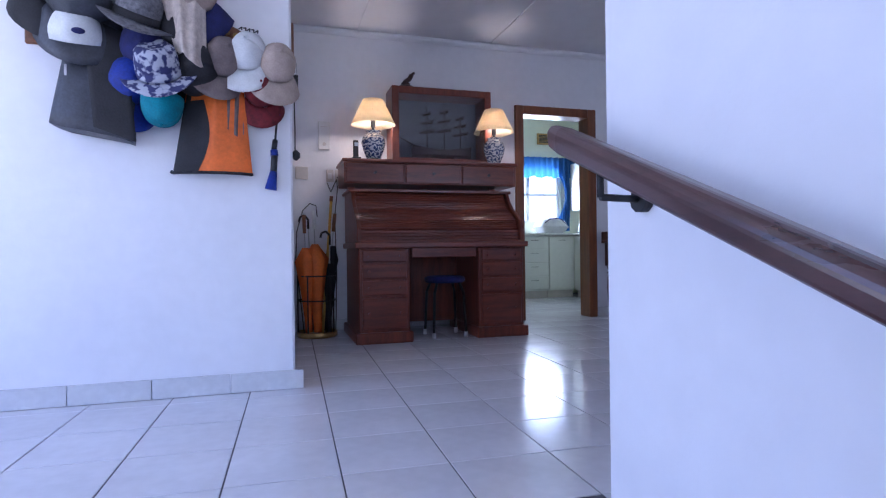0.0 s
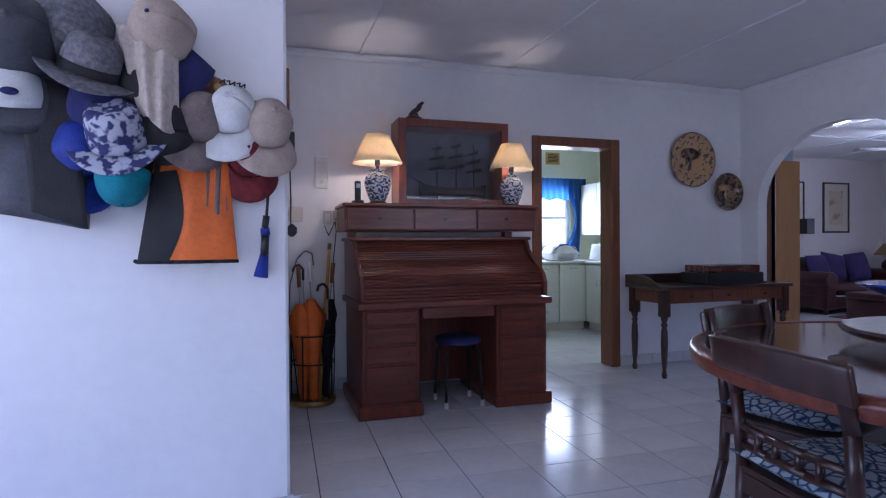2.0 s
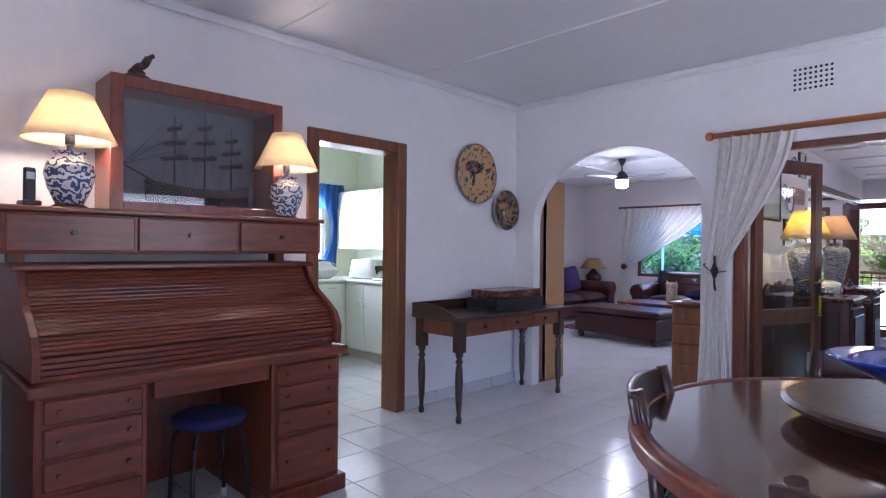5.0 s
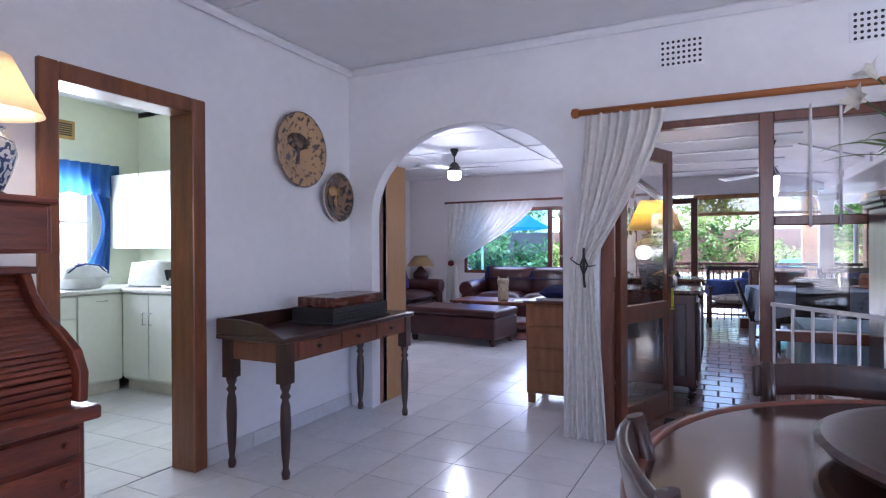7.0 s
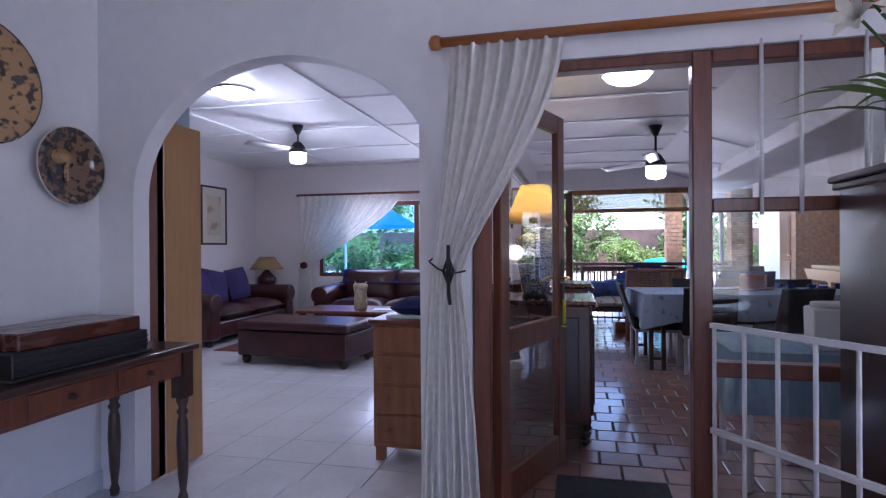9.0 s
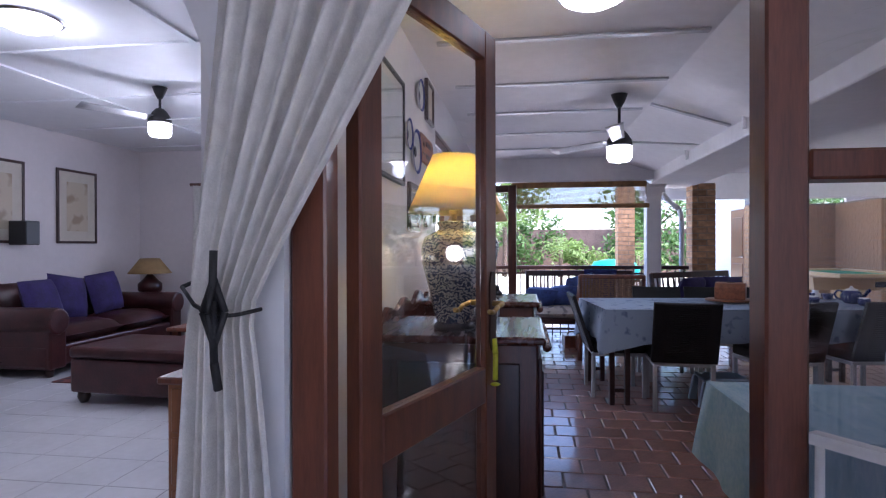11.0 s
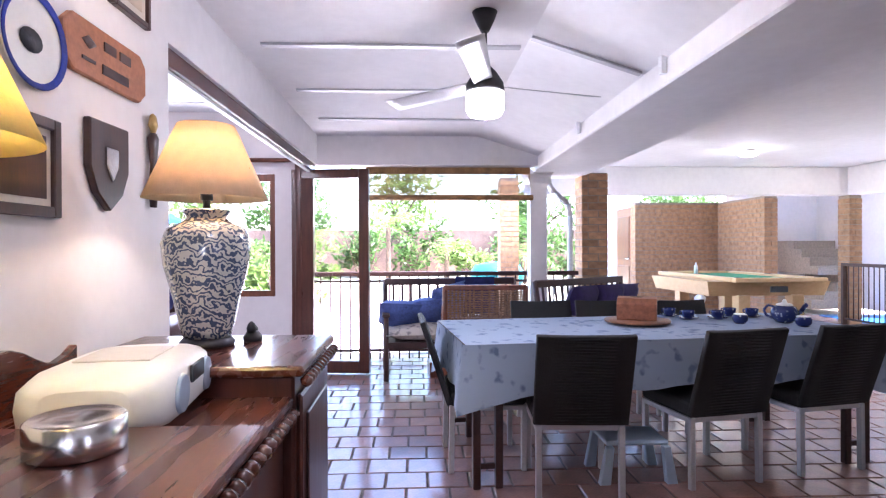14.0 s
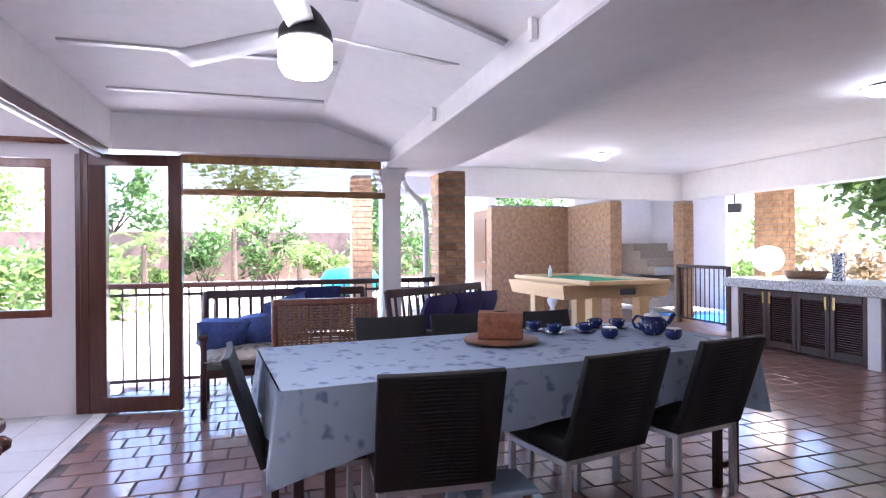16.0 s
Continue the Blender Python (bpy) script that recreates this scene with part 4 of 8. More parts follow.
# plates, intercom, sockets on the north wall
def wall_plate(x, z, r, mat, rim, label):
    e = thing("wall_plate", label, "plate", x, NW - 0.004, z, 0, "decorated plates on the wall")
    m = Matrix.Rotation(radians(90), 4, 'X')
    part(e, "dish", mat, lambda bm: lathe(bm, [(0.02, 0.0), (r * 0.62, 0.004), (r * 0.70, 0.022), (r * 0.98, 0.036), (r, 0.044), (r * 0.97, 0.046), (r * 0.70, 0.032), (r * 0.60, 0.014), (0.02, 0.010)], 40), m=m)
    part(e, "rim", rim, lambda bm: lathe(bm, [(r * 0.975, 0.040), (r * 1.005, 0.042), (r * 1.005, 0.047), (r * 0.975, 0.048)], 40, cap=False), m=m)
    part(e, "centre_motif", PLATEDARK if mat is PLATEWARE else PLATEWARE, lambda bm: (lathe(bm, [(r * 0.02, 0.0105), (r * 0.40, 0.0125), (r * 0.42, 0.014), (r * 0.02, 0.0155)], 18, (-r * 0.05, r * 0.22, 0), 1.0, 0.55), box(bm, -r * 0.10, -r * 0.38, 0.012, r * 0.02, r * 0.10, 0.0165)), m=m)
wall_plate(4.08, 1.945, 0.262, PLATEWARE, PLATEDARK, "large ochre painted plate with a tree motif")
wall_plate(4.500, 1.645, 0.190, PLATEDARK, MOUNT, "dark glazed painted plate with pale border")


def wall_box(name, label, x0, z0, x1, z1, d, mat, extra=None):
    e = thing(name, label, name.replace("_", " "), (x0 + x1) / 2, NW - 0.001, z0)
    w = (x1 - x0) / 2
    part(e, "cover", mat, boxes((-w, -d, 0, w, 0, z1 - z0)), 0.006, 2)
    if extra:
        part(e, "detail", *extra)
wall_box("wall_intercom", "white plastic intercom on the wall", 0.51, 1.59, 0.61, 1.84, 0.03, WHITEPLASTIC, (BEIGEPLASTIC, lambda bm: (rod(bm, (0.0, -0.034, 0.05), (0.0, -0.028, 0.05), 0.016), box(bm, -0.03, -0.032, 0.20, 0.03, -0.029, 0.204))))
wall_box("switch_plate", "beige blank wall plate", 0.31, 1.33, 0.42, 1.44, 0.012, BEIGEPLASTIC)
wall_box("light_switch", "beige light switch on the wall", 0.575, 1.31, 0.64, 1.42, 0.014, BEIGEPLASTIC, (WHITEPLASTIC, boxes((-0.018, -0.018, 0.03, 0.018, -0.014, 0.08))))
wall_box("power_socket", "beige power socket on the wall", 0.65, 1.31, 0.715, 1.42, 0.014, BEIGEPLASTIC, (BLACKPLASTIC, lambda bm: [rod(bm, (x, -0.016, z), (x, -0.0135, z), 0.006, n=8) for x, z in ((-0.012, 0.04), (0.012, 0.04), (0, 0.065))]))


# console table with turned legs
con = thing("console_table", "dark wooden console table with turned legs", "console table", 3.30, 4.62, 0)
part(con, "table_top", DARKWOOD, boxes((-0.02, 0, 0.745, 1.42, 0.50, 0.775)), 0.008, 2)
part(con, "apron", MERANTI, boxes((0.03, 0.03, 0.63, 1.37, 0.06, 0.745), (0.03, 0.44, 0.63, 1.37, 0.47, 0.745), (0.03, 0.06, 0.63, 0.06, 0.44, 0.745), (1.34, 0.06, 0.63, 1.37, 0.44, 0.745)))
for i in range(3):
    d = part(con, "drawer", MERANTI, boxes((0.13 + 0.40 * i, 0.022, 0.645, 0.47 + 0.40 * i, 0.03, 0.735)), 0.003)
    part(d, "knob", DARKWOOD, lambda bm: rod(bm, (0.30 + 0.40 * i, 0.024, 0.69), (0.30 + 0.40 * i, 0.0, 0.69), 0.012))
part(con, "side_gallery", DARKWOOD, lambda bm: (extrude_outline(bm, [(0.02, 0.775), (0.50, 0.775), (0.50, 0.86), (0.30, 0.86), (0.16, 0.84), (0.06, 0.79)], 'x', -0.015, 0.005), box(bm, 0.005, 0.48, 0.775, 1.40, 0.50, 0.86)), 0.003)
LEGP = [(0.020, 0.0), (0.024, 0.03), (0.015, 0.06), (0.024, 0.14), (0.030, 0.30), (0.026, 0.40), (0.018, 0.43), (0.030, 0.45), (0.018, 0.47), (0.030, 0.50), (0.030, 0.52)]
for x in (0.05, 1.35):
    for y in (0.05, 0.45):
        part(con, "leg", DARKWOOD, lambda bm: (lathe(bm, LEGP, 14, (x, y, 0)), box(bm, x - 0.035, y - 0.035, 0.52, x + 0.035, y + 0.035, 0.745)))
hf = thing("wooden_chest", "low dark wooden lidded box on console table", "box", 3.84, 4.72, 0.776)
part(hf, "base", BLACKPLASTIC, boxes((-0.03, -0.03, 0, 0.64, 0.33, 0.012), (-0.015, -0.015, 0.012, 0.625, 0.315, 0.10)), 0.004)
part(hf, "lid", DARKMAHOG, boxes((0.02, 0.0, 0.10, 0.60, 0.30, 0.165)), 0.006)
part(hf, "ribs", BLACKPLASTIC, lambda bm: [box(bm, -0.012, -0.02, z, 0.622, -0.014, z + 0.008) for z in (0.03, 0.05, 0.07)])

# round dining table
tab = thing("dining_table", "round polished dark dining table with moulded rim", "table", 2.31, 1.87, 0.022)
TR = 0.86
part(tab, "table_top", TABLEGLASS, lambda bm: lathe(bm, [(0.02, 0.728), (TR - 0.06, 0.728), (TR - 0.045, 0.735), (TR - 0.045, 0.752), (0.02, 0.752)], 64, smooth=False), label="mirror polished dark wood table top")
part(tab, "rim", MAHOG, lambda bm: lathe(bm, [(TR - 0.10, 0.69), (TR - 0.02, 0.69), (TR, 0.70), (TR - 0.005, 0.715), (TR + 0.005, 0.728), (TR, 0.748), (TR - 0.02, 0.757), (TR - 0.045, 0.755), (TR - 0.045, 0.73), (TR - 0.10, 0.73)], 64))
part(tab, "pedestal", DARKWOOD, lambda bm: lathe(bm, [(0.20, -0.02), (0.20, 0.03), (0.14, 0.08), (0.07, 0.14), (0.09, 0.25), (0.11, 0.35), (0.07, 0.48), (0.10, 0.56), (0.28, 0.66), (0.30, 0.727)], 24))
for a in range(4):
    ang = radians(45 + 90 * a)
    part(tab, "foot", DARKWOOD, lambda bm: tube(bm, [(0.08 * math.cos(ang), 0.08 * math.sin(ang), 0.16), (0.28 * math.cos(ang), 0.28 * math.sin(ang), 0.075), (0.42 * math.cos(ang), 0.42 * math.sin(ang), 0.014)], 0.035, 8))
susan = thing("lazy_susan", "dark wooden lazy susan on the dining table", "turntable", 2.44, 1.95, 0.775)
part(susan, "disc", DARKWOOD, lambda bm: lathe(bm, [(0.02, 0.035), (0.37, 0.035), (0.39, 0.045), (0.40, 0.058), (0.385, 0.068), (0.36, 0.07), (0.02, 0.07)], 48, smooth=False))
part(susan, "bearing", DARKWOOD, lambda bm: lathe(bm, [(0.12, 0), (0.12, 0.035)], 24))
bowl = thing("glass_bowl", "blue glass bowl on a foot", "bowl", 2.27, 2.00, 0.846)
part(bowl, "bowl", SLATEBLUE, lambda bm: lathe(bm, [(0.05, 0), (0.055, 0.01), (0.03, 0.03), (0.03, 0.06), (0.10, 0.10), (0.20, 0.15), (0.205, 0.155), (0.195, 0.157), (0.09, 0.112), (0.02, 0.075)], 40))


def dining_chair():
    e = thing("dining_chair", "dark wooden dining chair with blue batik seat cushion", "chair", 0, 0, 0, 0, "chairs round the dining table")
    for s in (-1, 1):
        part(e, "back_leg", DARKWOOD, lambda bm: tube(bm, [(-0.27, s * 0.20, 0.0), (-0.21, s * 0.20, 0.25), (-0.20, s * 0.20, 0.45), (-0.22, s * 0.205, 0.68), (-0.27, s * 0.21, 0.87)], 0.021, 8))
        part(e, "front_leg", DARKWOOD, lambda bm: tube(bm, [(0.24, s * 0.22, 0.0), (0.21, s * 0.215, 0.2), (0.20, s * 0.21, 0.43)], 0.021, 8))
        part(e, "side_rail", DARKWOOD, boxes((-0.20, s * 0.205 - 0.014, 0.37, 0.20, s * 0.205 + 0.014, 0.43)))
    part(e, "front_rail", DARKWOOD, boxes((0.185, -0.20, 0.37, 0.215, 0.20, 0.43), (-0.215, -0.20, 0.37, -0.185, 0.20, 0.43)))
    part(e, "seat_board", DARKWOOD, boxes((-0.215, -0.222, 0.43, 0.225, 0.222, 0.45)), 0.006)

    def crest(bm):
        def fn(u, v):
            y = -0.255 + 0.51 * u
            return (-0.285 - 0.045 * (1 - (2 * u - 1) ** 2) + 0.02 * (1 - v), y, 0.765 + 0.10 * v - 0.012 * (2 * u - 1) ** 2)
        sheet(bm, fn, 14, 3, 0.026)
    part(e, "crest_rail", DARKWOOD, crest, 0.006, 2)

    def mid(bm):
        for z in (0.52, 0.575):
            tube(bm, [(-0.208, -0.20, z), (-0.222, -0.07, z), (-0.222, 0.07, z), (-0.208, 0.20, z)], 0.013, 8)
        for y in (-0.11, -0.04, 0.04, 0.11):
            rod(bm, (-0.22, y, 0.52), (-0.22, y, 0.575), 0.012, n=8)
    part(e, "spindle_rail", DARKWOOD, mid)
    part(e, "cushion", BATIK, lambda bm: pillow(bm, 0.46, 0.46, 0.075, pose(0.0, 0, 0.49)), label="blue and white batik cushion with fringe")
    return e


ch = dining_chair()
ch.matrix_basis = pose(1.73, 1.86, 0, 0, 0, -7)
copy_thing(ch, pose(2.18, 2.40, 0, 0, 0, -76))
copy_thing(ch, pose(2.88, 2.16, 0, 0, 0, 186))
copy_thing(ch, pose(2.40, 1.30, 0, 0, 0, 92))

# white gate folded back into the room
gate = thing("pet_gate", "low white steel gate swung open by window", "gate", 4.68, 2.27, 0, 217)


def gate_bars(bm):
    box(bm, 0, -0.012, 0.915, 0.82, 0.012, 0.935)
    box(bm, 0, -0.012, 0.50, 0.82, 0.012, 0.52)
    box(bm, 0, -0.012, 0.06, 0.82, 0.012, 0.08)
    for i in range(7):
        rod(bm, (0.012 + 0.133 * i, 0, 0.03), (0.012 + 0.133 * i, 0, 0.93), 0.008, n=8)
part(gate, "bars", WHITEMETAL, gate_bars)

# tall dark cabinet under the window
cab = thing("dark_cabinet", "tall dark wooden cabinet with moulded cornice", "cabinet", 4.28, 0.92, 0)
part(cab, "carcass", DARKWOOD, boxes((0, 0, 0.05, 0.41, 0.90, 1.47), (0.02, 0.02, 0, 0.39, 0.88, 0.05)), 0.006)
part(cab, "cornice", DARKWOOD, boxes((-0.04, -0.04, 1.47, 0.41, 0.94, 1.495), (-0.025, -0.025, 1.445, 0.41, 0.925, 1.47)), 0.006)
for y in (0.03, 0.46):
    d = part(cab, "door", MERANTI, boxes((-0.015, y, 0.10, -0.001, y + 0.41, 1.42)), 0.004)
    part(d, "handle", BRASS, lambda bm: rod(bm, (-0.03, 0.44, 0.80), (-0.03, 0.44, 0.90), 0.007))
fern = thing("potted_plant", "white lilies with green leaves in a pot on cabinet", "plant", 4.38, 1.45, 1.496)
part(fern, "pot", material("terracotta", (0.35, 0.14, 0.07), 0.8, vary=0.15), lambda bm: lathe(bm, [(0.07, 0), (0.10, 0.15), (0.108, 0.16), (0.10, 0.175), (0.085, 0.16), (0.06, 0.15)], 20))


def fronds(bm):
    rng = random.Random(5)
    for i in range(26):
        a = rng.uniform(0, 6.28)
        l = rng.uniform(0.22, 0.48)
        up = rng.uniform(0.18, 0.55)
        w = rng.uniform(0.018, 0.03)
        prev = None
        for k in range(6):
            v = k / 5
            c = Vector((math.cos(a) * l * v * 0.7, math.sin(a) * l * v, 0.15 + up * (v - 0.75 * v * v)))
            s = Vector((-math.sin(a), math.cos(a), 0)) * (w * math.sin(math.pi * min(0.97, v * 0.8 + 0.2)))
            cur = (bm.verts.new(c - s), bm.verts.new(c + s))
            if prev:
                bm.faces.new((prev[0], prev[1], cur[1], cur[0])).smooth = True
            prev = cur
tagged(part(fern, "leaves", LEAFPALE, fronds), kind="stuff")



def lily(bm, base, top, out):
    """One trumpet of six pointed petals on a bent stem."""
    b, t = Vector(base), Vector(top)
    d = Vector(out).normalized()
    turn = d.to_track_quat('Z', 'Y').to_matrix()
    for k in range(6):
        a = k * math.pi / 3
        prev = None
        for v, w, r, z in ((0.0, 0.006, 0.004, 0.0), (0.35, 0.016, 0.014, 0.04), (0.7, 0.020, 0.040, 0.075), (1.0, 0.002, 0.075, 0.085)):
            c = Vector((math.cos(a) * r, math.sin(a) * r, z))
            e = Vector((-math.sin(a), math.cos(a), 0)) * w
            cur = (bm.verts.new(t + turn @ (c - e)), bm.verts.new(t + turn @ (c + e)))
            if prev:
                bm.faces.new((prev[0], prev[1], cur[1], cur[0])).smooth = True
            prev = cur


HEADS = (((-0.05, 0.10, 0.50), (-0.5, 0.6, 0.5)), ((-0.14, 0.28, 0.46), (-0.6, 0.7, 0.1)), ((-0.12, 0.02, 0.58), (-0.7, 0.0, 0.6)), ((0.02, 0.20, 0.60), (0.1, 0.6, 0.8)), ((-0.10, -0.14, 0.48), (-0.6, -0.5, 0.4)))
part(fern, "flowers", material("white_lily", (0.78, 0.76, 0.66), 0.6, vary=0.08), lambda bm: [lily(bm, (0, 0, 0.15), p, o) for p, o in HEADS], label="white lily blooms")
part(fern, "stems", LEAF, lambda bm: [tube(bm, [(0, 0, 0.15), (p[0] * 0.4, p[1] * 0.4, p[2] * 0.7), p], 0.005, 6) for p, o in HEADS])
fern.matrix_basis = pose(4.46, 1.62, 1.496)

for i, (x, y, w, d, r) in enumerate(((4.50, 2.57, 0.34, 0.56, 2), (5.16, 2.62, 0.40, 0.56, 0))):
    mt = thing("doormat", "dark ribbed rubber doormat by the patio door", "mat", x, y, 0.001, r, "doormats at the patio door")
    part(mt, "mat", MAT, boxes((-w / 2, -d / 2, 0, w / 2, d / 2, 0.012)), 0.004)


# hats, bags and leads on the wall
HY = 3.128


def rack(x0, x1, z):
    e = thing("hat_rack", "carved wooden peg rack crowded with hats", "hat rack", 0, HY, 0)
    part(e, "board", TIMBER, boxes((x0, -0.018, z, x1, 0, z + 0.07)), 0.006)
    part(e, "carved_fan", TIMBER, lambda bm: (lathe(bm, [(0.11, 0), (0.115, 0.008), (0.105, 0.018), (0.07, 0.02)], 28, (0, 0, 0)),), 0.003, m=pose(-0.09, 0, z + 0.055, 90, 0, 0))
    part(e, "fan_studs", BRASS, lambda bm: [rod(bm, (-0.09 + 0.075 * math.cos(a), -0.026, z + 0.055 + 0.075 * math.sin(a)), (-0.09 + 0.075 * math.cos(a), -0.016, z + 0.055 + 0.075 * math.sin(a)), 0.016) for a in (0.3, 0.95, 1.57, 2.2, 2.85)])
    part(e, "pegs", TIMBER, lambda bm: [rod(bm, (x, 0, z + 0.035), (x, -0.085, z + 0.05), 0.010) for x in (-0.90, -0.75, -0.55, -0.40, -0.28, -0.15, -0.02, 0.10)])
rack(-0.95, 0.17, 1.665)


def cap(x, z, mat, label, turn=0.0, tilt=60.0, size=1.0, brim=True, y=-0.10, band=None, lean=0):
    """A peaked cap hung by its strap: dome, peak and button."""
    e = new("cap")
    e.matrix_basis = pose(x, HY + y, z, tilt, lean, turn)
    tagged(e, label, "cap", "hats on the rack")
    s = size

    def dome(u, v):
        a, b = u * 2 * math.pi, v * math.pi / 2
        r = 0.095 * math.cos(b) ** 0.75
        w = 1 + 0.03 * math.sin(6 * a) * math.cos(b)
        return (s * r * math.cos(a) * w, s * 1.12 * r * math.sin(a) * w, s * 0.125 * math.sin(b))
    part(e, "crown", mat, lambda bm: sheet(bm, dome, 24, 8, 0.003))
    if brim:
        def peak(u, v):
            a = radians(205 + 130 * u)
            r = 0.095 + 0.105 * v * math.sin(math.pi * (0.12 + 0.76 * u)) ** 0.7
            return (s * r * math.cos(a), s * 1.12 * r * math.sin(a), s * (0.004 - 0.03 * v * v - 0.05 * (2 * u - 1) ** 2 * v))
        part(e, "peak", band or mat, lambda bm: sheet(bm, peak, 14, 5, 0.004))
    part(e, "button", band or mat, lambda bm: lathe(bm, [(0.008, 0), (0.008, 0.004), (0.003, 0.007)], 8, (0, 0, s * 0.124)))
    return e


def brimmed(x, z, mat, band_mat, label, tilt=70.0, turn=0.0, size=1.0, y=-0.13, lean=0):
    e = new("brimmed_hat")
    e.matrix_basis = pose(x, HY + y, z, tilt, lean, turn)
    tagged(e, label, "hat", "hats on the rack")
    s = size
    part(e, "crown", mat, lambda bm: lathe(bm, [(0.098 * s, 0), (0.096 * s, 0.05 * s), (0.085 * s, 0.10 * s), (0.06 * s, 0.122 * s), (0.02 * s, 0.112 * s)], 28, sx=0.9))
    part(e, "brim", mat, lambda bm: sheet(bm, lambda u, v: ((0.088 + 0.062 * v) * s * math.cos(6.2832 * u), (0.098 + 0.062 * v) * s * math.sin(6.2832 * u), s * (0.018 * v * math.cos(2 * 6.2832 * u) - 0.008 * v)), 36, 4, 0.003))
    part(e, "band", band_mat, lambda bm: lathe(bm, [(0.0985 * s, 0.004), (0.100 * s, 0.006), (0.098 * s, 0.034 * s), (0.096 * s, 0.034 * s)], 28, sx=0.905, cap=False))
    return e


cap(-0.69, 1.86, GREYBAG, "dark grey cloth cap hanging on the rack", 10, 75, 1.45, True, -0.13)
cap(-0.80, 1.95, BLACKCLOTH, "black felt cap high on the rack", 15, 70, 1.4, True, -0.08)
cap(-0.52, 1.93, GREYFELT, "charcoal cap high on the rack", -10, 80, 1.35, True, -0.06)
badged = cap(-0.71, 1.66, WHITECLOTH, "white cap with an oval badge on the rack", 12, 22, 1.2, False, -0.11)
part(badged, "badge", NAVY, lambda bm: lathe(bm, [(0.001, 0), (0.026, 0.001), (0.026, 0.004), (0.001, 0.005)], 18, (0, 0, 0), 1.0, 0.5), m=pose(0.01, -0.122, 0.055, 82, 0, 0))
brimmed(-0.46, 1.76, GREYFELT, BLACKCLOTH, "grey straw trilby with a dark band", 24, 12, 1.12, -0.16, 14)
cap(-0.22, 1.93, BEIGECLOTH, "tan and navy cap on the rack", -15, 75, 1.2, True, -0.12, NAVY)
brimmed(-0.37, 1.53, FLORALHAT, FLORALHAT, "blue and white floral sun hat", 40, 0, 1.12, -0.15, -8)
cap(-0.37, 1.42, TEAL, "teal swimming cap hanging below hats", 0, 165, 1.0, False, -0.10)
cap(-0.52, 1.50, COBALT, "cobalt blue cap with bright print", 30, 75, 1.05, True, -0.07)
cap(-0.44, 1.66, NAVY, "dark navy cap behind the others", 0, 95, 1.2, True, -0.06)
# two black caps added to fill the dark gaps between the hats
cap(-0.22, 1.60, BLACKCLOTH, "black cap added as dark fill behind the others", 0, 100, 1.35, True, -0.05)
cap(-0.28, 1.74, BLACKCLOTH, "black cloth cap added as dark fill under the knitted hat", 0, 90, 1.3, True, -0.05)
cap(-0.11, 1.63, TAUPE, "taupe cap with neck flap on a peg", 12, 68, 0.95, True, -0.10, None, 16)
cap(0.02, 1.66, WHITECLOTH, "white cap with dark lettering on a peg", -20, 64, 0.92, True, -0.11, None, 14)
cap(0.145, 1.62, BEIGECLOTH, "beige cap hanging on the end peg", 8, 68, 0.95, True, -0.10, None, 6)
cap(0.07, 1.51, REDCLOTH, "dark red striped cap below the others", 0, 80, 0.85, True, -0.05)
part_cap = [o for o in bpy.data.objects if o.get("label") == "white cap with dark lettering on a peg"][0]
part(part_cap, "lettering", BLACKCLOTH, lambda bm: [tube(bm, [(-0.05 + 0.02 * i, 0.055 + 0.012 * (i % 2), 0.103), (-0.042 + 0.02 * i, 0.075, 0.098), (-0.034 + 0.02 * i, 0.055, 0.103)], 0.003, 5) for i in range(5)])


def hanging_cloth(name, label, mat, x0, x1, ztop, zbot, taper, wob, y=-0.10, skew=0.0, belly=0.05):
    e = thing(name, label, "cloth", 0, HY, 0)
    part(e, "cloth", mat, lambda bm: sheet(bm, lambda u, v: (x0 + (x1 - x0) * (u * (1 - taper * v) + taper * v * 0.5) + skew * v, y - belly * math.sin(math.pi * u) * (0.4 + 0.6 * v) - 0.012 * math.sin(u * 17 + v * 3), ztop + (zbot - ztop) * v + wob * math.sin(u * 5 + 1) * v), 18, 14, 0.005))
hanging_cloth("knitted_beanie", "cream knitted slouch hat hanging limp", KNIT, -0.37, -0.17, 1.93, 1.58, 0.35, 0.03, -0.19, 0.04, 0.08)
hanging_cloth("sun_flap", "taupe cloth flap hanging from the rack", TAUPE, -0.13, -0.02, 1.55, 1.29, 0.1, 0.02, -0.06, 0.01, 0.02)
hanging_cloth("dark_scarf", "black scarf hanging among the hats", BLACKCLOTH, -0.34, -0.08, 1.72, 1.36, 0.0, 0.02, -0.04, 0.0, 0.02)

bag = thing("shopping_bag", "slate grey and black leather shoulder bag", "bag", -0.66, HY, 1.25)


def bag_body(bm):
    g = []
    for k in range(9):
        v = k / 8
        w, d = 0.165 - 0.02 * v, 0.075 - 0.045 * v
        ring = []
        for i in range(20):
            a = 2 * math.pi * i / 20
            c, s = math.cos(a), math.sin(a)
            p = 0.35
            ring.append(bm.verts.new((w * math.copysign(abs(c) ** p, c), -0.08 + d * math.copysign(abs(s) ** p, s) + 0.008 * math.sin(5 * a + 4 * v), 0.47 * v - 0.02 * c * (1 - v))))
        g.append(ring)
    for a, b in zip(g, g[1:]):
        for i in range(20):
            bm.faces.new((a[i], a[(i + 1) % 20], b[(i + 1) % 20], b[i])).smooth = True
    bm.faces.new(g[0][::-1])
part(bag, "body", GREYBAG, bag_body, m=pose(0, 0, 0, 0, 6, 0))
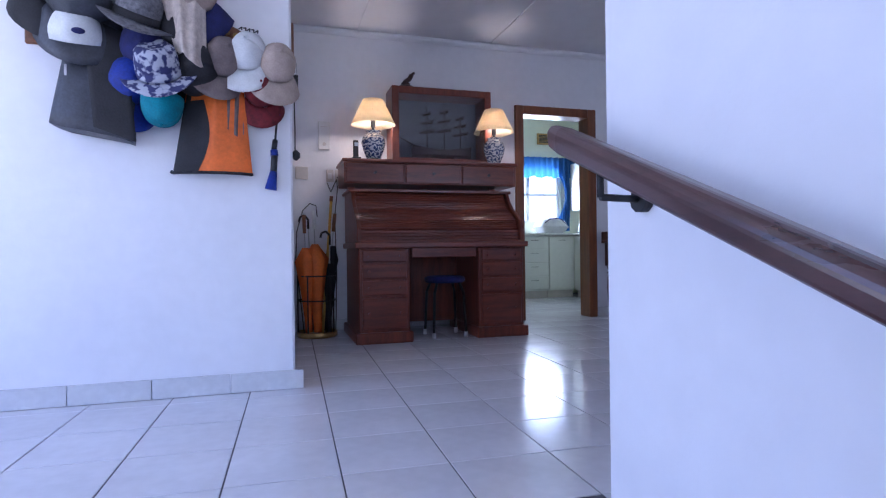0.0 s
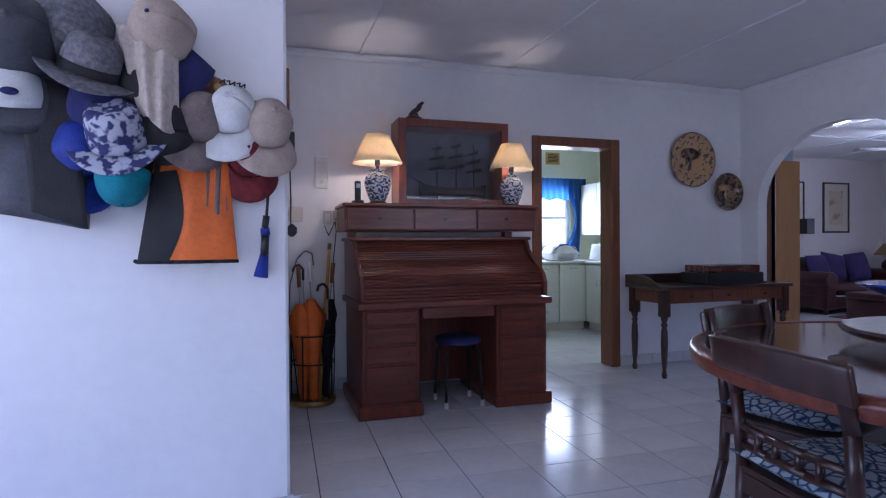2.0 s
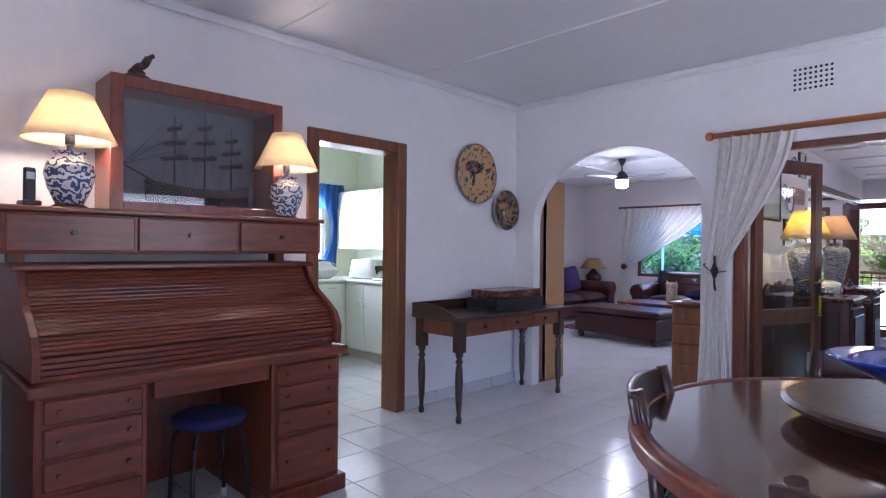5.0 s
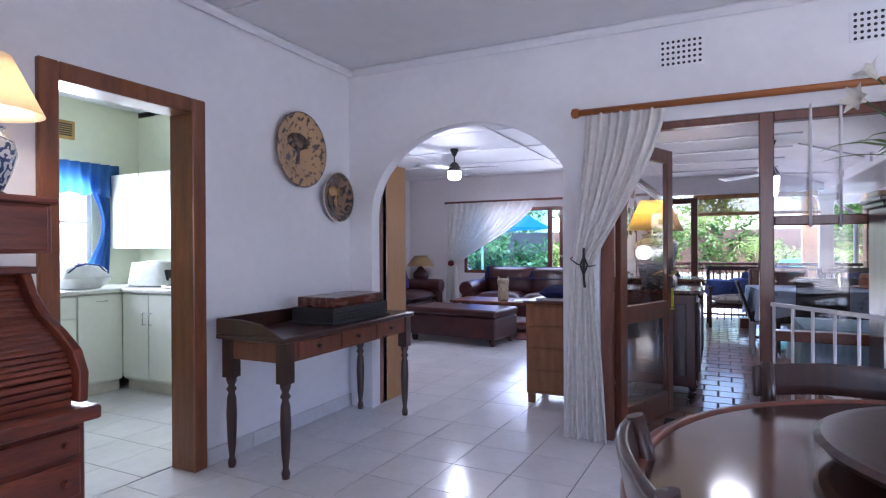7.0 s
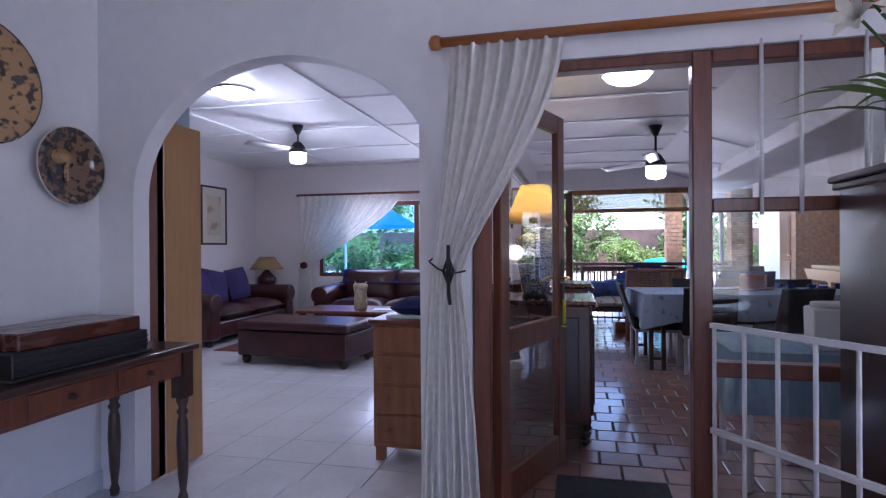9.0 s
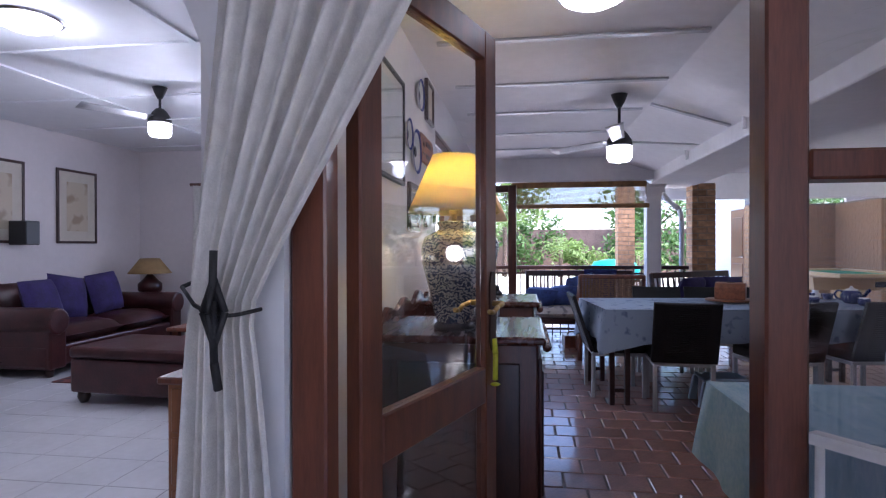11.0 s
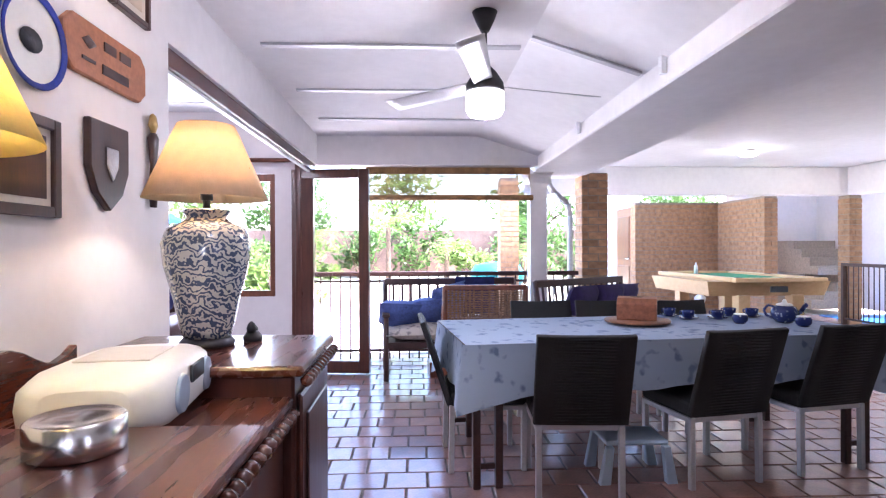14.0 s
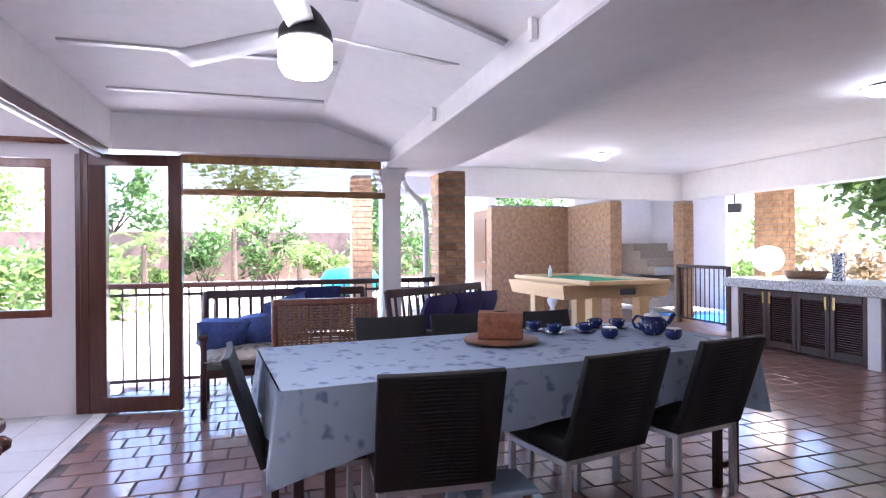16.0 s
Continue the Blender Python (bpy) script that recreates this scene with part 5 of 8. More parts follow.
part(bag, "side_flap", BLACKCLOTH, lambda bm: sheet(bm, lambda u, v: (-0.02 + 0.17 * u + 0.04 * (1 - v), -0.162 + 0.02 * u * v, 0.02 + 0.50 * v - 0.06 * u * (1 - v) - 0.07 * u * v), 8, 8, 0.004))
part(bag, "strap", BLACKCLOTH, lambda bm: tube(bm, [(-0.10, -0.08, 0.46), (-0.08, -0.085, 0.54), (-0.02, -0.085, 0.55), (0.06, -0.08, 0.49)], 0.010, 6))
part(bag, "clasp", CHROME, boxes((-0.09, -0.165, 0.24, -0.08, -0.158, 0.29)))

obag = thing("drawstring_bag", "orange and black nylon drawstring bag", "bag", -0.175, HY, 1.09)


def obag_fn(side):
    def fn(u, v):
        x = -0.16 + 0.36 * u
        lo, hi = 0.0, 0.42 - 0.02 * (2 * u - 1) ** 2
        z = lo + (hi - lo) * v
        x = x * (1 - 0.28 * v) + 0.02 * v
        ridge = 0.035 * max(0, 1 - abs(u - 0.52) * 5) * v
        return (x, -0.055 - side * (0.05 * math.sin(math.pi * u) ** 0.7 * (1 - 0.6 * v) + ridge), z)
    return fn
part(obag, "front", ORANGE, lambda bm: sheet(bm, obag_fn(1), 24, 16))
part(obag, "back", BLACKCLOTH, lambda bm: sheet(bm, obag_fn(-0.3), 24, 16))


def obag_patch(u, v):
    z = 0.002 + 0.30 * v
    w = 0.115 + 0.045 * math.sin(math.pi * v)
    uu = u * w / 0.36
    p = obag_fn(1)(uu, z / 0.36)
    return (p[0], p[1] - 0.003, p[2])
part(obag, "black_panel", BLACKCLOTH, lambda bm: sheet(bm, obag_patch, 8, 12))
part(obag, "hem", BLACKCLOTH, lambda bm: tube(bm, [(-0.17, -0.06, 0.005)] + [(-0.16 + 0.36 * i / 8, -0.055 - 0.05 * math.sin(math.pi * i / 8) ** 0.7, -0.002) for i in range(9)], 0.008, 6))
part(obag, "cords", BLACKCLOTH, lambda bm: (tube(bm, [(-0.08, -0.055, 0.35), (-0.02, -0.05, 0.50), (0.03, -0.05, 0.64)], 0.005), tube(bm, [(0.11, -0.055, 0.35), (0.08, -0.05, 0.50), (0.06, -0.05, 0.64)], 0.005)))

lead = thing("torch_lanyard", "blue and black torch hanging on a lanyard", "torch", 0.14, HY, 1.02)
part(lead, "cord", REDCLOTH, lambda bm: tube(bm, [(0.0, -0.03, 0.72), (0.0, -0.03, 0.46), (0.005, -0.03, 0.36)], 0.004))
part(lead, "clip", BLACKPLASTIC, lambda bm: (rod(bm, (0.005, -0.03, 0.37), (-0.008, -0.03, 0.21), 0.006), rod(bm, (-0.005, -0.03, 0.25), (-0.012, -0.03, 0.20), 0.014)))
part(lead, "toggle", COBALT, lambda bm: rod(bm, (-0.008, -0.035, 0.375), (0.018, -0.035, 0.375), 0.012))
part(lead, "torch_body", COBALT, lambda bm: (rod(bm, (-0.012, -0.03, 0.20), (-0.01, -0.03, 0.17), 0.018, 0.02), rod(bm, (-0.015, -0.03, 0.09), (-0.03, -0.03, 0.0), 0.018, 0.030)))
part(lead, "torch_grip", BLACKPLASTIC, lambda bm: rod(bm, (-0.01, -0.03, 0.17), (-0.015, -0.03, 0.09), 0.017))
keys = thing("key_bunch", "bunch of keys on hook at wall end", "keys", 0.215, 3.20, 1.35)
part(keys, "hook_board", TIMBER, boxes((0.005, -0.01, 0.36, 0.02, 0.03, 0.56)), 0.006)
part(keys, "keys", CHROME, lambda bm: (box(bm, 0.022, -0.02, 0.30, 0.026, 0.02, 0.38), box(bm, 0.032, 0.0, 0.27, 0.035, 0.03, 0.35)), 0.004)
part(keys, "fobs", BLACKPLASTIC, lambda bm: (box(bm, 0.02, 0.0, 0.22, 0.04, 0.035, 0.29), rod(bm, (0.03, 0.01, 0.28), (0.03, 0.01, 0.18), 0.010)), 0.004)
part(keys, "long_cord", BLACKPLASTIC, lambda bm: (tube(bm, [(0.015, -0.01, 0.40), (0.02, -0.01, 0.0), (0.02, 0.0, -0.12)], 0.003), tube(bm, [(0.015, 0.01, 0.40), (0.022, 0.01, 0.0), (0.02, 0.0, -0.12)], 0.003), lathe(bm, [(0.006, -0.035), (0.022, -0.02), (0.022, 0.005), (0.006, 0.02)], 12, (0.024, 0, -0.13))))

# ---- patio things ----
# sideboard along the wall
sb = thing("sideboard", "dark red mahogany sideboard with carved front edge", "sideboard", 5.82, 2.68, 0)
SW, SD = 1.53, 0.67
for x0, pw, top in ((0.0, 0.62, 0.905), (SW - 0.54, 0.53, 0.945)):
    part(sb, "pedestal", DARKMAHOGV, boxes((x0 + 0.02, 0.03, 0.14, x0 + pw - 0.02, SD, top - 0.03)), 0.008)
    part(sb, "pedestal_top", DARKMAHOG, boxes((x0 - 0.01, 0.0, top - 0.03, x0 + pw + 0.01, SD, top)), 0.010, 2)
    d = part(sb, "door", DARKMAHOGV, boxes((x0 + 0.05, 0.014, 0.19, x0 + pw - 0.05, 0.03, top - 0.09)), 0.006)
    part(d, "door_panel", DARKWOOD, boxes((x0 + 0.10, 0.006, 0.25, x0 + pw - 0.10, 0.014, top - 0.15)), 0.006)
    for x in (x0 + 0.06, x0 + pw - 0.06):
        for y in (0.07, SD - 0.06):
            part(sb, "claw_foot", DARKWOOD, lambda bm: tube(bm, [(x, y, 0.15), (x, y - 0.02, 0.10), (x, y + 0.005, 0.04), (x, y - 0.015, 0.012)], 0.028, 8))
part(sb, "end_panel", DARKWOOD, boxes((0.010, 0.10, 0.22, 0.02, SD - 0.08, 0.80)), 0.008)
part(sb, "centre", DARKMAHOGV, boxes((0.60, 0.06, 0.30, SW - 0.52, SD, 0.83)), 0.004)
part(sb, "centre_top", DARKMAHOG, boxes((0.60, 0.03, 0.83, SW - 0.52, SD, 0.86)), 0.010, 2)
tagged(part(sb, "carved_edge", DARKMAHOG, lambda bm: [lathe(bm, [(0.004, -0.016), (0.016, -0.008), (0.018, 0.006), (0.006, 0.016)], 8, (0.02 + 0.04 * i, -0.004, 0.862)) for i in range(16)] + [lathe(bm, [(0.004, -0.016), (0.016, -0.008), (0.018, 0.006), (0.006, 0.016)], 8, (0.66 + 0.04 * i, 0.026, 0.818)) for i in range(9)] + [lathe(bm, [(0.004, -0.016), (0.016, -0.008), (0.018, 0.006), (0.006, 0.016)], 8, (SW - 0.52 + 0.04 * i, -0.004, 0.90)) for i in range(13)]), kind="stuff")


def gallery(bm):
    n = 26
    pts = [(0.0, 0.86)]
    for i in range(n + 1):
        u = i / n
        pts.append((SW * 0.72 * u, 0.99 + 0.035 * math.sin(u * math.pi * 6) * (0.4 + u * 0.6) - 0.05 * (1 - min(1, u * 8))))
    pts.append((SW * 0.72, 0.86))
    extrude_outline(bm, pts, 'y', SD - 0.025, SD)
part(sb, "back_gallery", DARKMAHOG, gallery, 0.003)

table_lamp(6.01, 3.06, 0.906, 1.0, BIGPORCELAIN, YELLOWSHADE, "tall lit lamp with paisley porcelain body on sideboard", "sideboard lamps", False, True)
table_lamp(7.14, 3.05, 0.946, 0.95, BIGPORCELAIN, TANSHADE, "tall lit lamp with paisley porcelain body on sideboard", "sideboard lamps", True, True)

cd = thing("cd_player", "white portable stereo on the sideboard", "stereo", 6.66, 3.06, 0.861, 7)


def cd_body(bm):
    n = 16
    prof = []
    for i in range(n):
        a = 2 * math.pi * i / n
        c, s = math.cos(a), math.sin(a)
        prof.append((0.155 * math.copysign(abs(c) ** 0.55, c), 0.075 + 0.072 * math.copysign(abs(s) ** 0.55, s)))
    rings = []
    for x, k in ((-0.22, 0.55), (-0.20, 0.88), (-0.12, 1.0), (0.12, 1.0), (0.20, 0.88), (0.22, 0.55)):
        rings.append([bm.verts.new((x, p[0] * k, 0.075 + (p[1] - 0.075) * k)) for p in prof])
    for a, b in zip(rings, rings[1:]):
        for i in range(n):
            bm.faces.new((a[i], a[(i + 1) % n], b[(i + 1) % n], b[i])).smooth = True
    bm.faces.new(rings[0])
    bm.faces.new(rings[-1][::-1])
    bmesh.ops.recalc_face_normals(bm, faces=bm.faces[:])
part(cd, "shell", WHITEPLASTIC, cd_body)
for x in (-0.105, 0.105):
    part(cd, "speaker_grille", GREYPLASTIC, lambda bm: rod(bm, (x, -0.148, 0.075), (x, -0.156, 0.075), 0.044, 0.040, 24))
part(cd, "display", BLACKPLASTIC, boxes((-0.05, -0.160, 0.085, 0.05, -0.152, 0.125)), 0.002)
part(cd, "lid", BEIGEPLASTIC, boxes((-0.09, -0.08, 0.146, 0.09, 0.08, 0.150)), 0.002)
ash = thing("metal_dish", "round brushed steel ashtray on the sideboard", "ashtray", 6.31, 2.97, 0.906)
part(ash, "dish", CHROME, lambda bm: lathe(bm, [(0.076, 0), (0.079, 0.005), (0.079, 0.056), (0.073, 0.060), (0.056, 0.050), (0.01, 0.042)], 32))
orn = thing("frog_ornament", "small black carved ornament on the sideboard", "ornament", 7.22, 2.93, 0.946)
part(orn, "body", BLACKPLASTIC, lambda bm: (lathe(bm, [(0.03, 0), (0.032, 0.015), (0.02, 0.03), (0.008, 0.035)], 12, sx=1.2), lathe(bm, [(0.014, 0.03), (0.016, 0.045), (0.01, 0.06), (0.003, 0.066)], 10, (-0.015, 0, 0)), lathe(bm, [(0.010, 0.025), (0.012, 0.04), (0.004, 0.05)], 10, (0.02, 0, 0))))

# pictures and plaques on the patio wall
WY = 3.40


def framed(name, label, x0, z0, x1, z1, y, frame_mat, art, mount=0.05, fw=0.025, rz=0, group=""):
    e = thing(name, label, "picture", (x0 + x1) / 2, y, z0, rz, group)
    w, h = (x1 - x0) / 2, z1 - z0
    part(e, "frame", frame_mat, boxes((-w, -0.025, 0, -w + fw, 0, h), (w - fw, -0.025, 0, w, 0, h), (-w + fw, -0.025, 0, w - fw, 0, fw), (-w + fw, -0.025, h - fw, w - fw, 0, h)), 0.003)
    part(e, "mount", MOUNT, boxes((-w + fw, -0.012, fw, w - fw, -0.002, h - fw)))
    part(e, "print", art, boxes((-w + fw + mount, -0.014, fw + mount, w - fw - mount, -0.012, h - fw - mount)))
    return e


pic = framed("framed_picture", "framed misty green landscape watercolour on the wall", 5.85, 1.57, 6.51, 2.10, WY, BLACKMETAL, WATERCOL, 0.045, 0.02)
part(pic, "glazing", PANE, boxes((-0.32, -0.020, 0.02, 0.32, -0.018, 0.50))).visible_shadow = False
framed("framed_picture", "small dark framed print high on the wall", 7.22, 2.07, 7.48, 2.34, WY, DARKWOOD, SEPIA, 0.03, 0.02)
framed("wooden_plaque", "dark square wooden panel on the wall", 6.66, 1.34, 6.94, 1.61, WY, DARKWOOD, DARKWOOD, 0.02, 0.03)


def plate_small(x, z, r, sx=1.0):
    e = thing("wall_plate", "blue rimmed white plate with bird motif", "plate", x, WY - 0.003, z, 0, "patio wall plates")
    m = Matrix.Rotation(radians(90), 4, 'X')
    part(e, "dish", WHITEPLASTIC, lambda bm: lathe(bm, [(0.02, 0), (r * 0.7, 0.004), (r, 0.022), (r * 0.98, 0.025), (r * 0.68, 0.012), (0.02, 0.010)], 36, sx=sx), m=m)
    part(e, "rim", COBALT, lambda bm: lathe(bm, [(r * 0.86, 0.021), (r * 1.0, 0.0255), (r * 1.0, 0.028), (r * 0.86, 0.0235)], 36, sx=sx, cap=False), m=m)
    part(e, "motif", GREYBAG, lambda bm: lathe(bm, [(0.004, 0.0105), (r * 0.36, 0.0125), (0.004, 0.0145)], 14, sx=sx, sy=0.7), m=m)
plate_small(6.83, 1.80, 0.128)
plate_small(6.97, 2.16, 0.095)
plate_small(6.62, 1.86, 0.085)

sign = thing("wooden_sign", "carved brown wooden sign with painted lettering", "sign", 7.20, WY, 1.865)
part(sign, "board", material("sign_wood", (0.38, 0.15, 0.07), 0.5, vary=0.2, scale=6), lambda bm: extrude_outline(bm, [(-0.24, -0.05), (-0.20, -0.085), (0.20, -0.085), (0.24, -0.05), (0.24, 0.05), (0.20, 0.085), (-0.20, 0.085), (-0.24, 0.05)], 'y', -0.022, 0), 0.004)
part(sign, "lettering", DARKWOOD, lambda bm: [box(bm, x, -0.026, z, x + w, -0.021, z + 0.030) for x, w, z in ((-0.04, 0.07, 0.02), (0.055, 0.07, 0.02), (-0.05, 0.16, -0.055))])
part(sign, "carving", DARKWOOD, lambda bm: (lathe(bm, [(0.004, -0.02), (0.04, 0), (0.004, 0.02)], 10, (-0.12, -0.022, 0.02), 1, 0.2), box(bm, -0.16, -0.026, -0.04, -0.09, -0.021, -0.03)))
shield = thing("wall_shield", "dark wooden shield plaque with crest on the wall", "plaque", 7.195, WY, 1.53)
part(shield, "board", DARKWOOD, lambda bm: extrude_outline(bm, [(-0.115, 0.13), (0.115, 0.13), (0.115, -0.02), (0.075, -0.10), (0.0, -0.155), (-0.075, -0.10), (-0.115, -0.02)], 'y', -0.025, 0), 0.004)
part(shield, "crest", CHROME, lambda bm: extrude_outline(bm, [(-0.035, 0.05), (0.035, 0.05), (0.035, -0.01), (0.0, -0.06), (-0.035, -0.01)], 'y', -0.033, -0.024), 0.003)
mask = thing("carved_figure", "slim dark carved ornament with yellow top", "ornament", 7.50, WY - 0.02, 1.41)
part(mask, "shaft", DARKWOOD, lambda bm: lathe(bm, [(0.018, 0), (0.025, 0.08), (0.016, 0.16), (0.026, 0.22), (0.030, 0.26), (0.018, 0.28)], 12, sy=0.6))
part(mask, "top", BRASS, lambda bm: lathe(bm, [(0.012, 0.28), (0.026, 0.31), (0.018, 0.345), (0.004, 0.355)], 12, sy=0.6))
sw = thing("wall_timer", "beige wall switch box", "switch", 5.20, WY, 1.36)
part(sw, "cover", BEIGEPLASTIC, boxes((-0.06, -0.02, 0, 0.06, 0, 0.20)), 0.005)
part(sw, "rocker", GREYPLASTIC, boxes((-0.02, -0.026, 0.11, 0.02, -0.02, 0.15)), 0.002)

# sliding door leaf and track at the living room opening
sl = thing("sliding_door", "dark brown framed glass door folded open", "door", 10.93, 2.86, 0.012, 82)
part(sl, "frame", DARKMAHOGV, boxes((0, -0.03, 0, 0.10, 0.03, 2.02), (0.68, -0.03, 0, 0.78, 0.03, 2.02), (0.10, -0.03, 1.93, 0.68, 0.03, 2.02), (0.10, -0.03, 0, 0.68, 0.03, 0.12)), 0.005)
part(sl, "pane", PANE, boxes((0.10, -0.003, 0.12, 0.68, 0.003, 1.93))).visible_shadow = False
part(sl, "handle", BRASS, boxes((0.035, -0.045, 0.86, 0.065, -0.03, 0.98), (0.035, -0.045, 1.05, 0.065, -0.03, 1.13)), 0.003)
structure("door_track", DARKMAHOGV, boxes((7.69, 3.42, 2.02, 11.0, 3.50, 2.10), (11.0, 3.42, 0.012, 11.098, 3.60, 2.10)), "dark wooden sliding door head and jamb", 0.004)
structure("door_track_rail", WHITEMETAL, boxes((7.70, 3.445, 2.005, 10.98, 3.475, 2.02)), "pale metal sliding door rail")


# ceiling fans
def ceiling_fan(x, y, z_light, z_ceil, spin, label):
    e = thing("ceiling_fan", label, "ceiling fan", x, y, z_ceil, spin, "ceiling fans with lamps")
    h = z_light - z_ceil
    part(e, "canopy", BLACKMETAL, lambda bm: lathe(bm, [(0.02, -0.10), (0.045, -0.05), (0.062, -0.004), (0.05, 0.0)], 20))
    part(e, "stem", BLACKMETAL, lambda bm: rod(bm, (0, 0, -0.05), (0, 0, h + 0.20), 0.011))
    part(e, "motor", BLACKMETAL, lambda bm: lathe(bm, [(0.03, h + 0.245), (0.055, h + 0.22), (0.09, h + 0.165), (0.095, h + 0.13), (0.085, h + 0.12)], 26))
    part(e, "light", LIT, lambda bm: lathe(bm, [(0.03, h), (0.075, h + 0.008), (0.092, h + 0.035), (0.092, h + 0.118), (0.08, h + 0.12)], 26), label="lit white glass drum")
    part(e, "pull", BRASS, lambda bm: rod(bm, (0, 0, h - 0.01), (0, 0, h + 0.002), 0.008))
    for k in range(3):
        a = k * 120
        part(e, "blade", GREYMETAL, lambda bm: sheet(bm, lambda u, v: ((0.08 + 0.55 * u) * math.cos(radians(a)) - (v - 0.5) * (0.085 + 0.03 * u) * math.sin(radians(a)), (0.08 + 0.55 * u) * math.sin(radians(a)) + (v - 0.5) * (0.085 + 0.03 * u) * math.cos(radians(a)), h + 0.155 + (v - 0.5) * 0.030), 8, 3, 0.004), label="thin metal fan blade")
    return e


ceiling_fan(8.05, 2.05, 1.885, PZ, 48, "grey ceiling fan with a lit white lamp")
ceiling_fan(8.08, 5.84, 2.19, LH, 32, "grey ceiling fan with a lit white lamp")


def dome_light(x, y, z, r, label):
    e = thing("dome_light", label, "ceiling light", x, y, z, 0, "round ceiling lights")
    part(e, "ring", CHROME, lambda bm: lathe(bm, [(r, 0), (r, -0.02), (r * 0.93, -0.028), (r * 0.9, -0.02)], 32, cap=False))
    part(e, "diffuser", LIT, lambda bm: lathe(bm, [(r * 0.92, -0.018), (r * 0.80, -0.05), (r * 0.5, -0.075), (0.01, -0.085)], 32), label="lit white glass diffuser")
dome_light(6.20, 2.46, PZ - 0.002, 0.17, "round white ceiling light, lit")
dome_light(12.5, -1.92, 2.498, 0.15, "round white ceiling light, lit")
dome_light(9.17, -2.29, 2.498, 0.15, "round white ceiling light, lit")
dome_light(6.60, 5.67, LH - 0.001, 0.19, "round white ceiling light, lit")

# long patio table with cloth
pt = thing("patio_table", "long dark table under a blue leaf-patterned cloth", "table", 8.41, -0.295, 0, 6.2)
part(pt, "table_top", DARKWOOD, boxes((0.03, 0.03, 0.71, 0.95, 2.42, 0.75)))
for x in (0.06, 0.86):
    for y in (0.06, 2.24):
        part(pt, "leg", BROWNSTEEL, boxes((x, y, 0, x + 0.04, y + 0.04, 0.71), (x, y + 0.12, 0, x + 0.04, y + 0.16, 0.71), (x + 0.01, y + 0.04, 0.10, x + 0.03, y + 0.12, 0.13)), 0.004)


def cloth_fn(bm):
    # top, then a skirt of soft folds with dipping corners
    nx, ny = 12, 36
    x0, x1, y0, y1, zt = 0.0, 0.98, 0.0, 2.45, 0.762
    sheet(bm, lambda u, v: (x0 + (x1 - x0) * u, y0 + (y1 - y0) * v, zt + 0.0015 * noise.noise(Vector((u * 9, v * 20, 0)))), nx, ny)
    per = []
    for i in range(26):
        per.append((x0, y0 + (y1 - y0) * i / 26, -1, 0, i / 26))
    for i in range(12):
        per.append((x0 + (x1 - x0) * i / 12, y1, 0, 1, i / 12))
    for i in range(26):
        per.append((x1, y1 - (y1 - y0) * i / 26, 1, 0, i / 26))
    for i in range(12):
        per.append((x1 - (x1 - x0) * i / 12, y0, 0, -1, i / 12))
    k = len(per)
    rings = []
    for j in range(7):
        v = j / 6
        ring = []
        for i, (x, y, nx_, ny_, t) in enumerate(per):
            corner = max(0.0, 1 - min(t, 1 - t) * (8 if nx_ else 4))
            drop = 0.25 + 0.11 * corner + 0.012 * math.sin(i * 0.9)
            out = 0.008 + 0.022 * v * (0.6 + 1.4 * corner) + 0.010 * v * math.sin(i * 1.7)
            cx = -1 if x < 0.48 else 1
            cy = -1 if y < 1.22 else 1
            ring.append(bm.verts.new((x + nx_ * out + (0 if nx_ else cx * 0.04 * corner * v), y + ny_ * out + (0 if ny_ else cy * 0.04 * corner * v), zt - drop * v)))
        rings.append(ring)
    for a, b in zip(rings, rings[1:]):
        for i in range(k):
            bm.faces.new((a[i], a[(i + 1) % k], b[(i + 1) % k], b[i])).smooth = True
part(pt, "tablecloth", TABLECLOTH, cloth_fn, label="pale blue cloth with grey leaf print")


def wicker_chair():
    e = thing("patio_chair", "black wicker chair with grey metal legs", "chair", 0, 0, 0, 0, "wicker chairs round the patio table")
    part(e, "backrest", BLACKWICKER, lambda bm: sheet(bm, lambda u, v: (-0.20 - 0.15 * v + 0.012 * math.sin(math.pi * u), -0.235 + 0.47 * u, 0.38 + 0.46 * v + 0.006 * (2 * u - 1) ** 2), 10, 10, -0.03), 0.006, 2)
    part(e, "seat", BLACKWICKER, boxes((-0.21, -0.225, 0.37, 0.22, 0.225, 0.455)), 0.02, 2)
    tagged(part(e, "weave", BLACKWICKER, lambda bm: [rod(bm, (-0.219 - 0.15 * (z - 0.38) / 0.46, -0.232, z), (-0.219 - 0.15 * (z - 0.38) / 0.46, 0.232, z), 0.006, n=5) for z in [0.39 + 0.0165 * i for i in range(27)]]), kind="stuff")
    for s in (-1, 1):
        part(e, "front_leg", GREYMETAL, boxes((0.19, s * 0.205 - 0.015, 0, 0.22, s * 0.205 + 0.015, 0.37)), 0.003)
        part(e, "back_leg", GREYMETAL, lambda bm: extrude_outline(bm, [(-0.22, 0), (-0.19, 0), (-0.185, 0.37), (-0.215, 0.37)], 'y', s * 0.205 - 0.015, s * 0.205 + 0.015), 0.003)
    part(e, "seat_frame", GREYMETAL, boxes((-0.205, -0.222, 0.345, -0.185, 0.222, 0.37), (0.19, -0.222, 0.345, 0.215, 0.222, 0.37), (-0.185, -0.222, 0.345, 0.19, -0.20, 0.37), (-0.185, 0.20, 0.345, 0.19, 0.222, 0.37)))
    return e


wc = wicker_chair()
wc.matrix_basis = pose(8.28, 1.565, 0, 0, 0, -4)
